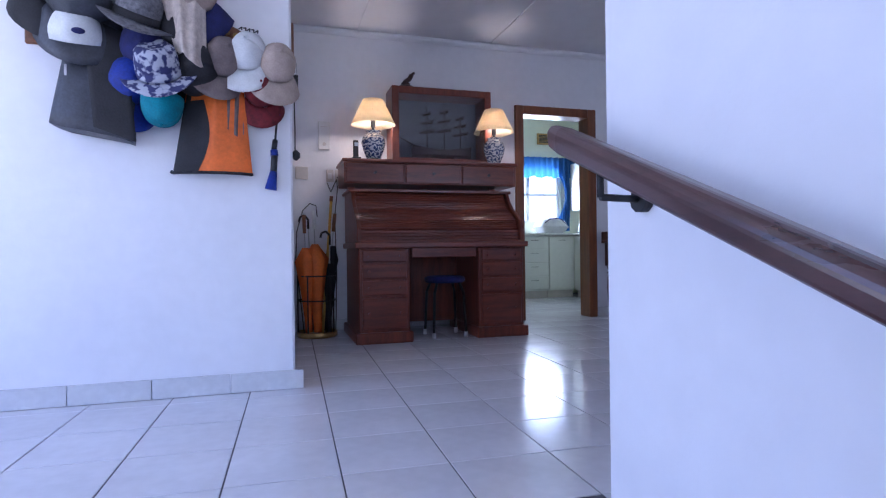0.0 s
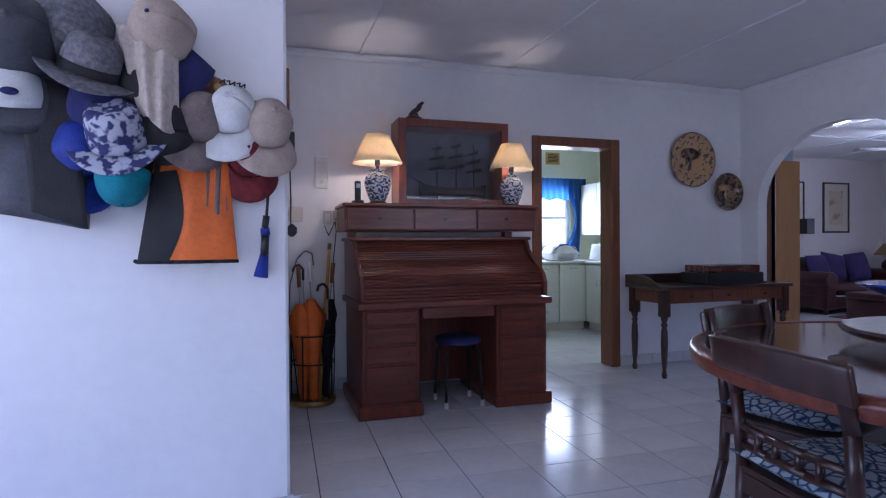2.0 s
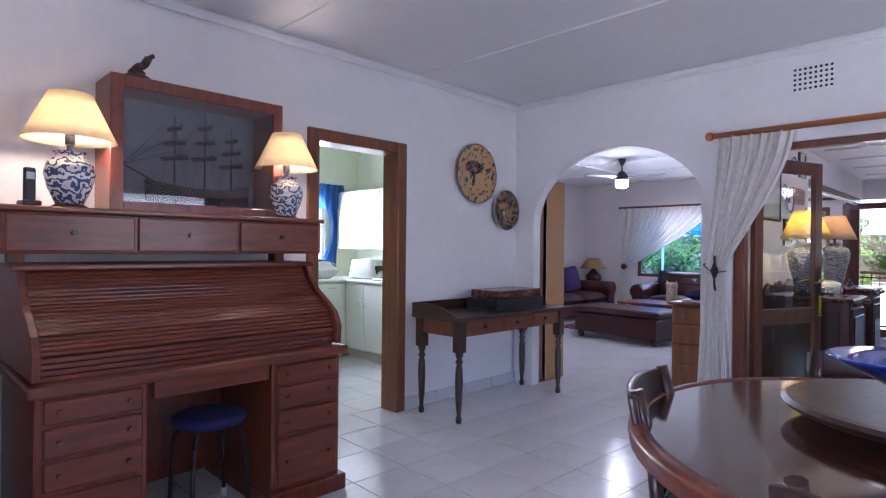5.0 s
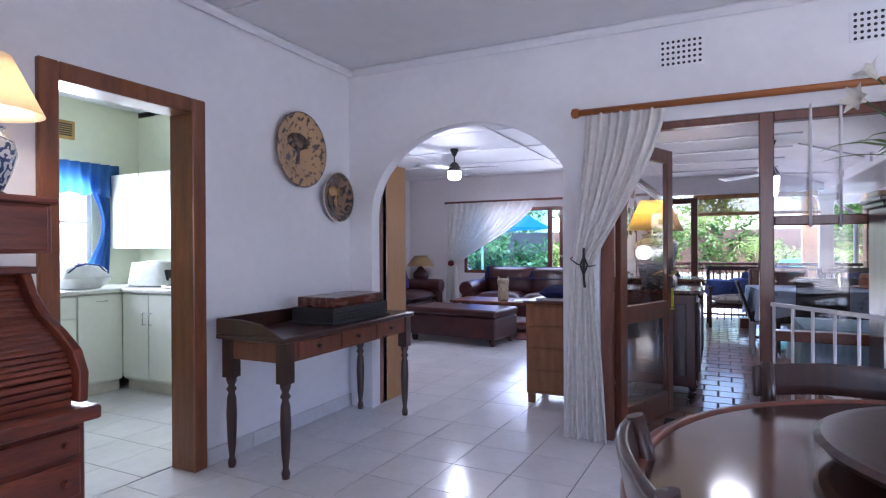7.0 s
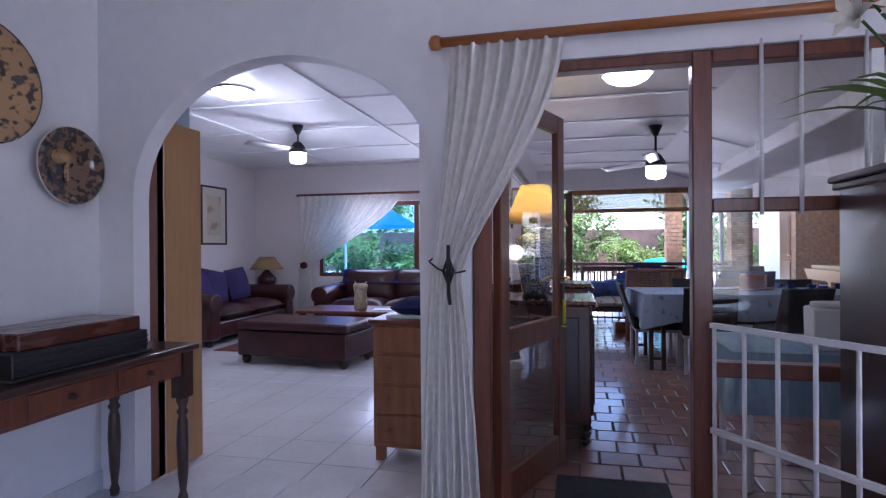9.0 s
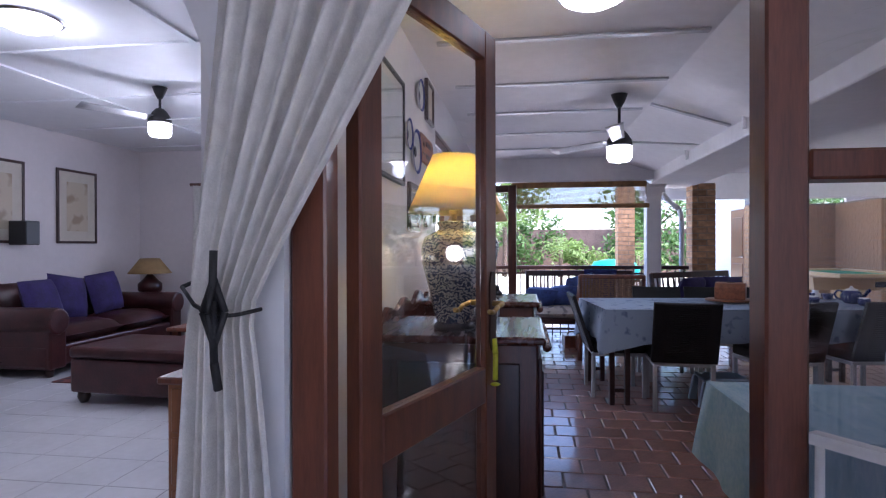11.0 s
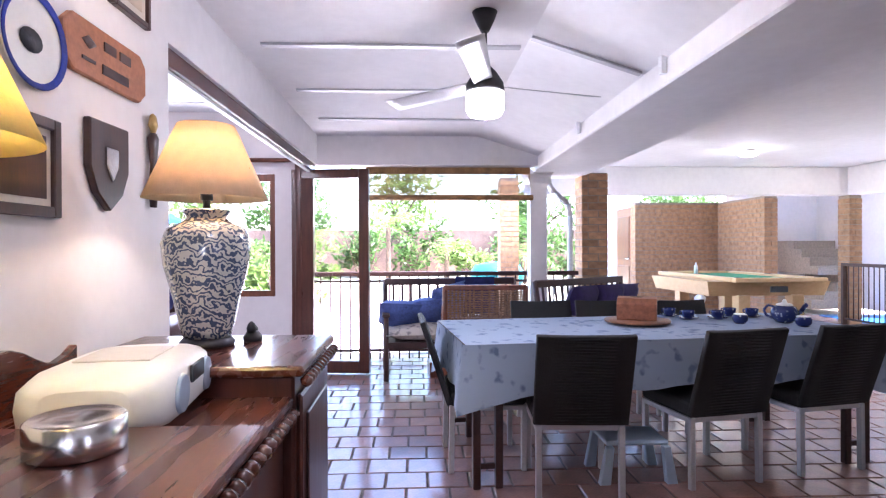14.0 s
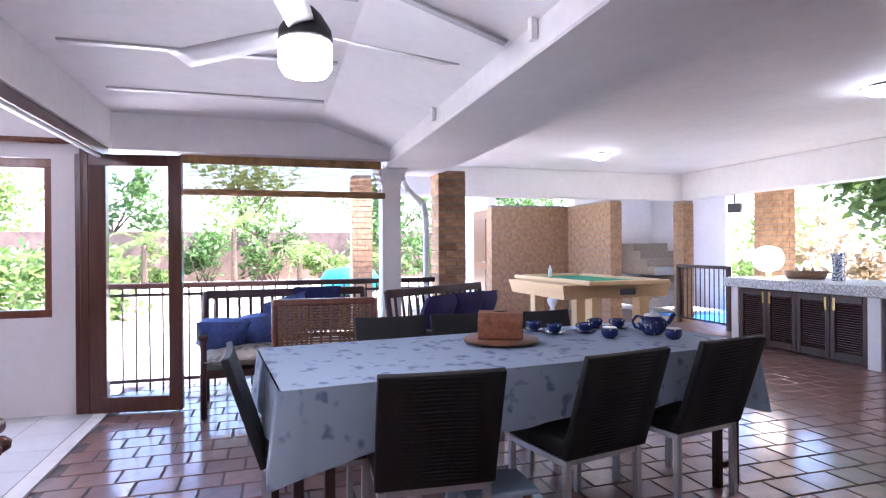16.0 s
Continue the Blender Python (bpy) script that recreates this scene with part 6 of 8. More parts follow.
for x, y, r in ((8.40, 0.81, 11), (8.545, 0.13, 11), (8.66, 2.00, -88), (9.27, 1.42, 183), (9.27, 0.92, 183), (9.24, 0.38, 183)):
    copy_thing(wc, pose(x, y, 0, 0, 0, r))

# things on the table
board = thing("serving_board", "round wooden turntable on the tablecloth", "turntable", 8.87, 0.98, 0.765)
part(board, "disc", TIMBER, lambda bm: lathe(bm, [(0.10, 0), (0.10, 0.008), (0.20, 0.010), (0.205, 0.018), (0.20, 0.024), (0.02, 0.024)], 40))
tb = thing("condiment_box", "brown wooden condiment box on the turntable", "box", 8.87, 0.98, 0.79, -24)
part(tb, "box", material("box_wood", (0.27, 0.095, 0.045), 0.4, vary=0.2, scale=7, stretch=(1, 6, 6)), lambda bm: extrude_outline(bm, [(-0.075, 0), (0.075, 0), (0.075, 0.135), (0.03, 0.145), (-0.03, 0.135), (-0.075, 0.10)], 'y', -0.12, 0.12), 0.004)
part(tb, "hollow", BLACKPLASTIC, lambda bm: lathe(bm, [(0.045, 0.0), (0.046, 0.006), (0.005, 0.007)], 20, (0.03, 0.0, 0.137), 0.7, 1.0))


def cup(x, y, group="blue tea service"):
    e = thing("tea_cup", "blue and white cup standing on a saucer", "cup", x, y, 0.765, 30, group)
    part(e, "saucer", TEABLUE, lambda bm: lathe(bm, [(0.03, 0), (0.065, 0.010), (0.067, 0.013), (0.03, 0.006)], 24))
    part(e, "bowl", TEABLUE, lambda bm: lathe(bm, [(0.020, 0.007), (0.035, 0.015), (0.042, 0.045), (0.043, 0.058), (0.039, 0.058), (0.034, 0.02), (0.01, 0.012)], 24))
    part(e, "handle", TEABLUE, lambda bm: tube(bm, [(0.040, 0, 0.050), (0.06, 0, 0.048), (0.062, 0, 0.03), (0.040, 0, 0.022)], 0.004, 6))
for x, y in ((9.05, 0.56), (9.20, 0.62), (9.04, 0.36), (9.13, 0.07), (9.18, 0.20)):
    cup(x, y)


def jar(x, y):
    e = thing("sugar_bowl", "dark blue sugar bowl with pale pattern", "bowl", x, y, 0.765, 0, "blue sugar bowls")
    part(e, "body", TEABLUE, lambda bm: lathe(bm, [(0.030, 0), (0.045, 0.02), (0.046, 0.045), (0.038, 0.058), (0.03, 0.052)], 24))
    part(e, "rim", WHITEPLASTIC, lambda bm: lathe(bm, [(0.036, 0.056), (0.040, 0.058), (0.036, 0.062), (0.01, 0.058)], 24))
jar(8.81, 0.34)
jar(8.66, 0.03)
pot = thing("teapot", "dark blue teapot with pale floral pattern", "teapot", 8.84, 0.03, 0.765, -100)
part(pot, "body", TEABLUE, lambda bm: lathe(bm, [(0.045, 0), (0.075, 0.03), (0.082, 0.065), (0.065, 0.10), (0.038, 0.115)], 28))
part(pot, "lid", WHITEPLASTIC, lambda bm: lathe(bm, [(0.050, 0.108), (0.045, 0.118), (0.015, 0.128), (0.012, 0.14), (0.005, 0.148)], 24))
part(pot, "spout", TEABLUE, lambda bm: tube(bm, [(0.065, 0, 0.05), (0.10, 0, 0.07), (0.12, 0, 0.105), (0.135, 0, 0.115)], 0.014, 8))
part(pot, "handle", TEABLUE, lambda bm: tube(bm, [(-0.06, 0, 0.10), (-0.10, 0, 0.11), (-0.125, 0, 0.08), (-0.11, 0, 0.045), (-0.075, 0, 0.03)], 0.008, 8))
can = thing("white_urn", "small white urn standing on the floor by the brick wall", "urn", 16.1, -3.10, 0)
part(can, "body", WHITEPLASTIC, lambda bm: lathe(bm, [(0.07, 0), (0.08, 0.02), (0.04, 0.08), (0.10, 0.20), (0.11, 0.26), (0.05, 0.31), (0.07, 0.36), (0.05, 0.355)], 20))

step = thing("step_stool", "pale blue plastic step stool under the table", "step stool", 8.38, 1.22, 0)
part(step, "top", GREYPLASTIC, boxes((-0.13, -0.17, 0.20, 0.13, 0.17, 0.225)), 0.015, 2)
for x in (-1, 1):
    for y in (-1, 1):
        part(step, "leg", GREYPLASTIC, lambda bm: extrude_outline(bm, [(y * 0.13, 0.20), (y * 0.17, 0.20), (y * 0.21, 0), (y * 0.15, 0)], 'x', x * 0.13 - 0.02, x * 0.13 + 0.02), 0.004)


def slat_bench(x, y, rz, label, cushions):
    e = thing("patio_bench", label, "bench", x, y, 0, rz, "wooden patio seats")
    for sx in (0.0, 1.36):
        part(e, "post", BROWNSTEEL, lambda bm: tube(bm, [(0.30, sx, 0), (0.28, sx, 0.45), (0.36, sx, 0.92)], 0.026, 8))
        part(e, "front_leg", BROWNSTEEL, lambda bm: tube(bm, [(-0.26, sx, 0), (-0.25, sx, 0.62)], 0.024, 8))
        part(e, "arm", BROWNSTEEL, boxes((-0.30, sx - 0.035, 0.60, 0.31, sx + 0.035, 0.63)), 0.008)
    part(e, "top_rail", BROWNSTEEL, boxes((0.32, 0, 0.86, 0.37, 1.36, 0.93)), 0.006)
    part(e, "low_rail", BROWNSTEEL, boxes((0.27, 0, 0.46, 0.31, 1.36, 0.52)), 0.006)
    for i in range(14):
        part(e, "slat", BROWNSTEEL, lambda bm: tube(bm, [(0.29, 0.08 + 0.092 * i, 0.50), (0.345, 0.08 + 0.092 * i, 0.88)], 0.013, 6))
    part(e, "seat_frame", BROWNSTEEL, boxes((-0.27, 0, 0.30, 0.29, 1.36, 0.36)), 0.006)
    part(e, "seat_cushion", CREAMCLOTH, lambda bm: pillow(bm, 0.58, 1.36, 0.15, pose(0.0, 0.68, 0.43)), label="floral cream seat cushion")
    return e


slat_bench(10.98, 1.34, 4, "dark slatted wooden bench with floral seat cushion", True)
for x, y, z, a, b, c, s, mat in ((10.90, 2.56, 0.60, 4, 34, 8, 0.40, BLUECLOTH), (10.93, 2.26, 0.62, -6, 38, -8, 0.38, BLUECLOTH), (10.98, 2.08, 0.70, -28, 66, 5, 0.40, BLUECLOTH), (11.10, 1.80, 0.76, 0, 76, 0, 0.40, NAVY)):
    cu = new("cushion")
    cu.matrix_basis = pose(x, y, z, a, b, c)
    tagged(cu, "crumpled royal blue scatter cushion on the bench", "cushion", "blue cushions")
    part(cu, "pillow", mat, lambda bm: pillow(bm, s, s, 0.17))


def cane_chair(x, y, rz, back_mat, label):
    e = thing("cane_armchair", label, "armchair", x, y, 0, rz)
    for s in (-0.33, 0.33):
        part(e, "side_frame", MERANTI, lambda bm: tube(bm, [(-0.36, s, 0.93), (-0.33, s, 0.86), (-0.22, s * 1.03, 0.70), (0.0, s * 1.05, 0.60), (0.30, s * 1.05, 0.56), (0.32, s, 0.30), (0.30, s, 0.0)], 0.024, 8))
        part(e, "back_leg", MERANTI, lambda bm: tube(bm, [(-0.36, s, 0.93), (-0.28, s, 0.45), (-0.34, s, 0.0)], 0.024, 8))
    part(e, "top_rail", MERANTI, boxes((-0.385, -0.34, 0.90, -0.345, 0.34, 0.945)), 0.008)
    part(e, "mid_rail", MERANTI, boxes((-0.29, -0.33, 0.44, -0.25, 0.33, 0.49)), 0.006)
    part(e, "cane_back", back_mat, lambda bm: [box(bm, -0.30 - 0.075 * (k / 21) - 0.006, -0.31, 0.48 + 0.02 * k, -0.30 - 0.075 * (k / 21), 0.31, 0.48 + 0.02 * k + 0.014) for k in range(21)])
    tagged(e.children[-1], "", "", "", "stuff")
    part(e, "upright_straps", back_mat, lambda bm: [extrude_outline(bm, [(-0.293, 0.47), (-0.297, 0.47), (-0.375, 0.91), (-0.371, 0.91)], 'y', -0.30 + 0.032 * k, -0.282 + 0.032 * k) for k in range(19) if k not in (7, 9, 11)])
    tagged(e.children[-1], "", "", "", "stuff")
    part(e, "seat", LEATHER, lambda bm: pillow(bm, 0.60, 0.62, 0.14, pose(0.0, 0, 0.40)))
    return e


cane_chair(10.29, 1.81, -3, CANE, "dark wooden armchair with woven cane back")
slat_bench(11.22, -0.07, 35, "dark slatted wooden settee with purple cushions", False)
for x, y, z, a in ((10.85, 0.78, 0.68, 38), (11.05, 0.46, 0.68, 30), (11.22, 0.24, 0.67, 35)):
    cu = new("cushion")
    cu.matrix_basis = pose(x, y, z, 0, 66, a)
    tagged(cu, "dark purple scatter cushion on the settee", "cushion", "purple cushions")
    part(cu, "pillow", PURPLE, lambda bm: pillow(bm, 0.42, 0.42, 0.16))
crate = thing("wooden_box", "small dark wooden box on the patio floor", "box", 10.84, 2.17, 0, 6)
part(crate, "body", MERANTI, boxes((-0.10, -0.11, 0, 0.10, 0.11, 0.15)), 0.006)
part(crate, "handle", MERANTI, lambda bm: tube(bm, [(0, -0.06, 0.15), (0, -0.04, 0.19), (0, 0.04, 0.19), (0, 0.06, 0.15)], 0.008))

# balustrade, round column, downpipe, blind
bal = thing("balustrade", "brown steel balustrade along the patio edge", "railing", 11.72, 0.55, 0, 0, "patio railings")
part(bal, "top_rail", BROWNSTEEL, boxes((-0.03, 0.0, 0.93, 0.03, 3.1, 0.98)), 0.006)
part(bal, "low_rail", BROWNSTEEL, boxes((-0.015, 0.0, 0.08, 0.015, 3.1, 0.11), (-0.015, 0.0, 0.86, 0.015, 3.1, 0.885)))
part(bal, "baluster", BROWNSTEEL, lambda bm: [rod(bm, (0, 0.06 + 0.11 * i, -0.01), (0, 0.06 + 0.11 * i, 0.94), 0.009, n=6) for i in range(28)])
tagged(bal.children[-1], "", "", "", "stuff")
col = thing("patio_column", "white plastered square column with moulded capital", "column", 11.58, 1.05, 0)
part(col, "shaft", PATIO_PLASTER, boxes((-0.095, -0.095, 0, 0.095, 0.095, 1.92), (-0.12, -0.12, 0, 0.12, 0.12, 0.10)), 0.012, 2)
part(col, "capital", PATIO_PLASTER, lambda bm: lathe(bm, [(0.135, 1.90), (0.145, 1.95), (0.18, 2.02), (0.21, 2.05), (0.21, 2.10)], 4, sx=1, smooth=False), m=pose(0, 0, 0, 0, 0, 45))
pipe = thing("downpipe", "white downpipe bending under the roof", "pipe", 11.75, 0.66, 0)
part(pipe, "pipe", WHITEMETAL, lambda bm: tube(bm, [(0, 0.22, 2.10), (0, 0.22, 1.98), (0, 0.16, 1.88), (0, 0.0, 1.75), (0, -0.03, 1.60), (0, -0.03, 0)], 0.035, 12))
bl = thing("bamboo_blind", "rolled brown bamboo blind under the beam", "blind", 11.32, 1.18, 1.75)
part(bl, "slat", BAMBOO, lambda bm: [rod(bm, (0, 0, 0.06 + 0.0115 * i), (0, 1.75, 0.06 + 0.0115 * i), 0.0042, n=5) for i in range(20)])
tagged(bl.children[-1], "", "", "", "stuff")
part(bl, "rolled_bottom", BAMBOO, lambda bm: rod(bm, (-0.01, -0.03, 0.03), (-0.01, 1.78, 0.03), 0.030, n=14))
part(bl, "head_board", BAMBOO, boxes((-0.015, 0, 0.28, 0.015, 1.75, 0.36)), 0.003)
hook = [(8.1, 1.15), (9.6, 1.15)]
for x, y in hook:
    b = thing("ceiling_bracket", "small white steel bracket on the beam", "bracket", x, y, 2.12, 0, "beam brackets")
    part(b, "plate", WHITEMETAL, boxes((-0.02, -0.015, 0, 0.02, 0.012, 0.10)), 0.002)

# pool table
pool = thing("pool_table", "pale wooden pool table with green baize", "pool table", 12.32, -2.86, 0, 2)
part(pool, "bed", BAIZE, boxes((0.10, 0.10, 0.80, 2.05, 1.14, 0.815)))
part(pool, "rails", POOLWOOD, boxes((0, 0, 0.79, 0.10, 1.24, 0.85), (2.05, 0, 0.79, 2.15, 1.24, 0.85), (0.10, 0, 0.79, 2.05, 0.10, 0.85), (0.10, 1.14, 0.79, 2.05, 1.24, 0.85)), 0.012, 2)
part(pool, "cabinet", POOLWOOD, lambda bm: lathe(bm, [(1, 0.60), (1.06, 0.79)], 4, smooth=False, sx=1.0), m=Matrix.Translation((1.075, 0.62, 0)) @ Matrix.Diagonal((1.38, 0.78, 1, 1)) @ Matrix.Rotation(radians(45), 4, 'Z'))
part(pool, "pockets", BLACKPLASTIC, lambda bm: [lathe(bm, [(0.045, 0.849), (0.05, 0.853), (0.02, 0.854)], 16, (x, y, 0)) for x in (0.08, 1.075, 2.07) for y in (0.08, 1.16)])
part(pool, "ball_return", BLACKPLASTIC, boxes((0.055, 0.50, 0.66, 0.075, 0.74, 0.74)), 0.02, 2)
for x in (0.22, 1.78):
    for y in (0.16, 0.90):
        part(pool, "leg", POOLWOOD, boxes((x, y, 0, x + 0.16, y + 0.16, 0.61)), 0.006)
chalk = thing("white_bottle", "white plastic bottle standing on the pool table", "bottle", 14.1, -2.02, 0.818)
part(chalk, "body", WHITEPLASTIC, lambda bm: lathe(bm, [(0.03, 0), (0.03, 0.12), (0.012, 0.15), (0.012, 0.18)], 14))

# bar counter with louvred doors
bar = thing("bar_counter", "white bar counter with louvred dark wooden doors", "bar", 8.90, -4.60, 0)
part(bar, "counter_top", MARBLE, boxes((-0.1, -0.02, 0.75, 3.30, 1.00, 0.87)), 0.008)
part(bar, "piers", PATIO_PLASTER, boxes((0.0, 0, 0, 0.12, 0.90, 0.75), (1.30, 0, 0, 1.44, 0.92, 0.75), (3.13, 0, 0, 3.25, 0.92, 0.75), (0.12, 0, 0, 3.13, 0.05, 0.75)), 0.006)
for i in range(4):
    x = 1.445 + 0.42 * i
    d = part(bar, "louvre_door", BROWNSTEEL, boxes((x, 0.87, 0.04, x + 0.055, 0.905, 0.74), (x + 0.36, 0.87, 0.04, x + 0.415, 0.905, 0.74), (x + 0.055, 0.87, 0.66, x + 0.36, 0.905, 0.74), (x + 0.055, 0.87, 0.04, x + 0.36, 0.905, 0.12)), 0.004)
    part(d, "louvres", BROWNSTEEL, lambda bm: [box(bm, x + 0.055, -0.012, -0.003, x + 0.36, 0.012, 0.003, Matrix.Translation((0, 0.887, 0.135 + 0.026 * k)) @ Matrix.Rotation(radians(45), 4, 'X')) for k in range(20)])
    tagged(d.children[-1], "", "", "", "stuff")
    part(d, "hasp", BRASS, boxes((x + (0.35 if i % 2 == 0 else 0.03), 0.905, 0.57, x + (0.38 if i % 2 == 0 else 0.06), 0.912, 0.71)), 0.002)
for i in range(2):
    part(bar, "louvre_door", BROWNSTEEL, boxes((0.13 + 0.585 * i, 0.87, 0.04, 0.70 + 0.585 * i, 0.90, 0.74)), 0.004)
gl = thing("globe_lamp", "lit white globe lamp on the bar counter", "lamp", 11.98, -4.13, 0.871)
part(gl, "globe", GLOBE, lambda bm: lathe(bm, [(0.04, 0.07), (0.12, 0.10), (0.165, 0.15), (0.185, 0.22), (0.185, 0.27), (0.165, 0.33), (0.12, 0.38), (0.05, 0.405), (0.005, 0.41)], 28), label="glowing white glass globe")
part(gl, "base", BRASS, lambda bm: lathe(bm, [(0.07, 0), (0.07, 0.01), (0.035, 0.03), (0.04, 0.055)], 20))
tray = thing("basket", "flat brown basket of bottles on the counter", "basket", 11.45, -4.15, 0.871)
part(tray, "basket", CANE, lambda bm: lathe(bm, [(0.16, 0), (0.20, 0.10), (0.19, 0.10), (0.15, 0.01)], 24, sx=1.4))
part(tray, "jars", OCHRE, lambda bm: [lathe(bm, [(0.03, 0.01), (0.032, 0.10), (0.015, 0.13), (0.015, 0.15)], 10, (x, 0, 0)) for x in (-0.10, 0.02, 0.12)])
vase = thing("tall_vase", "tall blue and white vase on the counter", "vase", 10.98, -4.10, 0.871)
part(vase, "body", PORCELAIN, lambda bm: lathe(bm, [(0.06, 0), (0.07, 0.02), (0.06, 0.12), (0.075, 0.28), (0.08, 0.32), (0.07, 0.32)], 24))
rs = thing("balustrade", "brown steel balustrade beside the bar", "railing", 12.95, -4.42, 0, 0, "patio railings")
part(rs, "top_rail", BROWNSTEEL, boxes((0, -0.03, 0.93, 1.15, 0.03, 0.98)), 0.006)
part(rs, "posts", BROWNSTEEL, boxes((0, -0.03, 0, 0.05, 0.03, 0.95), (1.10, -0.03, 0, 1.15, 0.03, 0.95), (0.05, -0.012, 0.08, 1.10, 0.012, 0.11)))
part(rs, "baluster", BROWNSTEEL, lambda bm: [rod(bm, (0.12 + 0.1 * i, 0, 0.09), (0.12 + 0.1 * i, 0, 0.94), 0.009, n=6) for i in range(10)])
tagged(rs.children[-1], "", "", "", "stuff")
cov = thing("pool_cover", "bright blue pool cover beyond the railing", "pool cover", 14.2, -6.6, -0.12)
part(cov, "sheet", WATERBLUE, boxes((-1.6, -1.0, 0, 1.8, 1.2, 0.04)), 0.02, 2)

# small table with plaid cloth and white fan box outside the screen
st = thing("small_table", "small table under a blue plaid cloth", "table", 5.32, 1.09, 0)
part(st, "table_top", DARKWOOD, boxes((0.02, 0.02, 0.68, 0.68, 0.93, 0.705)))
for x in (0.06, 0.60):
    for y in (0.06, 0.86):
        part(st, "leg", WHITEMETAL, lambda bm: rod(bm, (x, y, 0), (x, y, 0.68), 0.018))


def plaid(bm):
    sheet(bm, lambda u, v: (0.70 * u, 0.95 * v, 0.712), 4, 6)
    per = [(0.70 * i / 8, 0) for i in range(8)] + [(0.70, 0.95 * i / 10) for i in range(10)] + [(0.70 - 0.70 * i / 8, 0.95) for i in range(8)] + [(0, 0.95 - 0.95 * i / 10) for i in range(10)]
    rings = []
    for j in range(5):
        v = j / 4
        rings.append([bm.verts.new((x + (x - 0.35) * 0.10 * v + 0.012 * v * math.sin(i * 2.1), y + (y - 0.475) * 0.08 * v + 0.012 * v * math.cos(i * 1.7), 0.712 - 0.30 * v)) for i, (x, y) in enumerate(per)])
    for a, b in zip(rings, rings[1:]):
        for i in range(len(per)):
            bm.faces.new((a[i], a[(i + 1) % len(per)], b[(i + 1) % len(per)], b[i])).smooth = True
part(st, "tablecloth", PLAID, plaid, label="pale blue plaid tablecloth")
bx = thing("white_container", "white plastic container on the small table", "container", 5.50, 1.54, 0.714)
part(bx, "body", WHITEPLASTIC, lambda bm: lathe(bm, [(0.13, 0), (0.135, 0.01), (0.14, 0.20), (0.13, 0.21)], 4, smooth=False), 0.015, 2, m=pose(0, 0, 0, 0, 0, 40))
part(bx, "lid", WHITEPLASTIC, lambda bm: lathe(bm, [(0.09, 0.21), (0.09, 0.23), (0.085, 0.235)], 24))

# ---- living room things ----
bc = thing("tall_cabinet", "tall yellow wooden cabinet standing just inside arch", "cabinet", 4.815, 5.0, 0)
part(bc, "side_dark", MERANTI, boxes((0.0, 0, 0, 0.118, 0.06, 1.95)), 0.004)
part(bc, "carcass", YELLOWWOOD, boxes((0.12, -0.004, 0, 0.43, 0.80, 1.95)), 0.004)
spk = thing("small_speaker", "small grey speaker on top of the cabinet", "speaker", 5.15, 5.10, 1.952)
part(spk, "body", GREYPLASTIC, boxes((-0.06, -0.06, 0, 0.06, 0.08, 0.16)), 0.006)
part(spk, "grille", BLACKPLASTIC, boxes((-0.064, -0.045, 0.02, -0.06, 0.06, 0.14)))
wsp = thing("wall_speaker", "black loudspeaker on the living room wall", "speaker", 9.05, 8.10, 1.28)
part(wsp, "body", BLACKPLASTIC, boxes((-0.09, -0.10, 0, 0.09, 0.12, 0.26)), 0.01)
part(wsp, "bracket", BLACKMETAL, boxes((-0.02, 0.12, 0.10, 0.02, 0.15, 0.16)))
framed("framed_picture", "sepia landscape print in a dark frame", 9.62, 1.30, 10.25, 2.20, 8.25, DARKWOOD, SEPIA, 0.12, 0.03, 0, "living room pictures")
framed("framed_picture", "sepia landscape print in a dark frame", 8.55, 1.30, 9.18, 2.20, 8.25, DARKWOOD, SEPIA, 0.12, 0.03, 0, "living room pictures")


def sofa(x, y, rz, w, label, throw=None):
    e = thing("leather_sofa", label, "sofa", x, y, 0, rz, "leather sofas")
    part(e, "base", LEATHER, boxes((-w / 2, -0.42, 0.10, w / 2, 0.45, 0.30)), 0.02, 2)
    for s in (-1, 1):
        part(e, "arm", LEATHER, lambda bm: (box(bm, s * (w / 2 - 0.11) - 0.10, -0.45, 0.08, s * (w / 2 - 0.11) + 0.10, 0.42, 0.52), rod(bm, (s * (w / 2 - 0.10), -0.47, 0.54), (s * (w / 2 - 0.10), 0.42, 0.54), 0.13, n=18)), 0.02, 2)
        for y2 in (-0.36, 0.36):
            part(e, "foot", DARKWOOD, lambda bm: lathe(bm, [(0.03, 0), (0.045, 0.05), (0.035, 0.10)], 12, (s * (w / 2 - 0.10), y2, 0)))
    k = 2
    for i in range(k):
        ww = (w - 0.44) / k
        part(e, "seat_cushion", LEATHER, lambda bm: pillow(bm, ww, 0.66, 0.22, pose(-w / 2 + 0.22 + ww * (i + 0.5), -0.10, 0.38)))
        part(e, "back_cushion", LEATHER, lambda bm: pillow(bm, ww, 0.50, 0.26, pose(-w / 2 + 0.22 + ww * (i + 0.5), 0.30, 0.64, 78, 0, 0)))
    part(e, "back", LEATHER, boxes((-w / 2 + 0.12, 0.36, 0.10, w / 2 - 0.12, 0.50, 0.84)), 0.05, 3)
    if throw:
        part(e, "throw", throw, lambda bm: sheet(bm, lambda u, v: (-w / 2 + 0.16 + (w - 0.32) * u, 0.53 - 0.38 * v, 0.70 + 0.20 * math.sin(math.pi * min(1, v * 1.25 + 0.12)) + 0.015 * noise.noise(Vector((u * 6, v * 3, 0)))), 26, 10, 0.012), label="dark blue woven throw over the back")
    return e


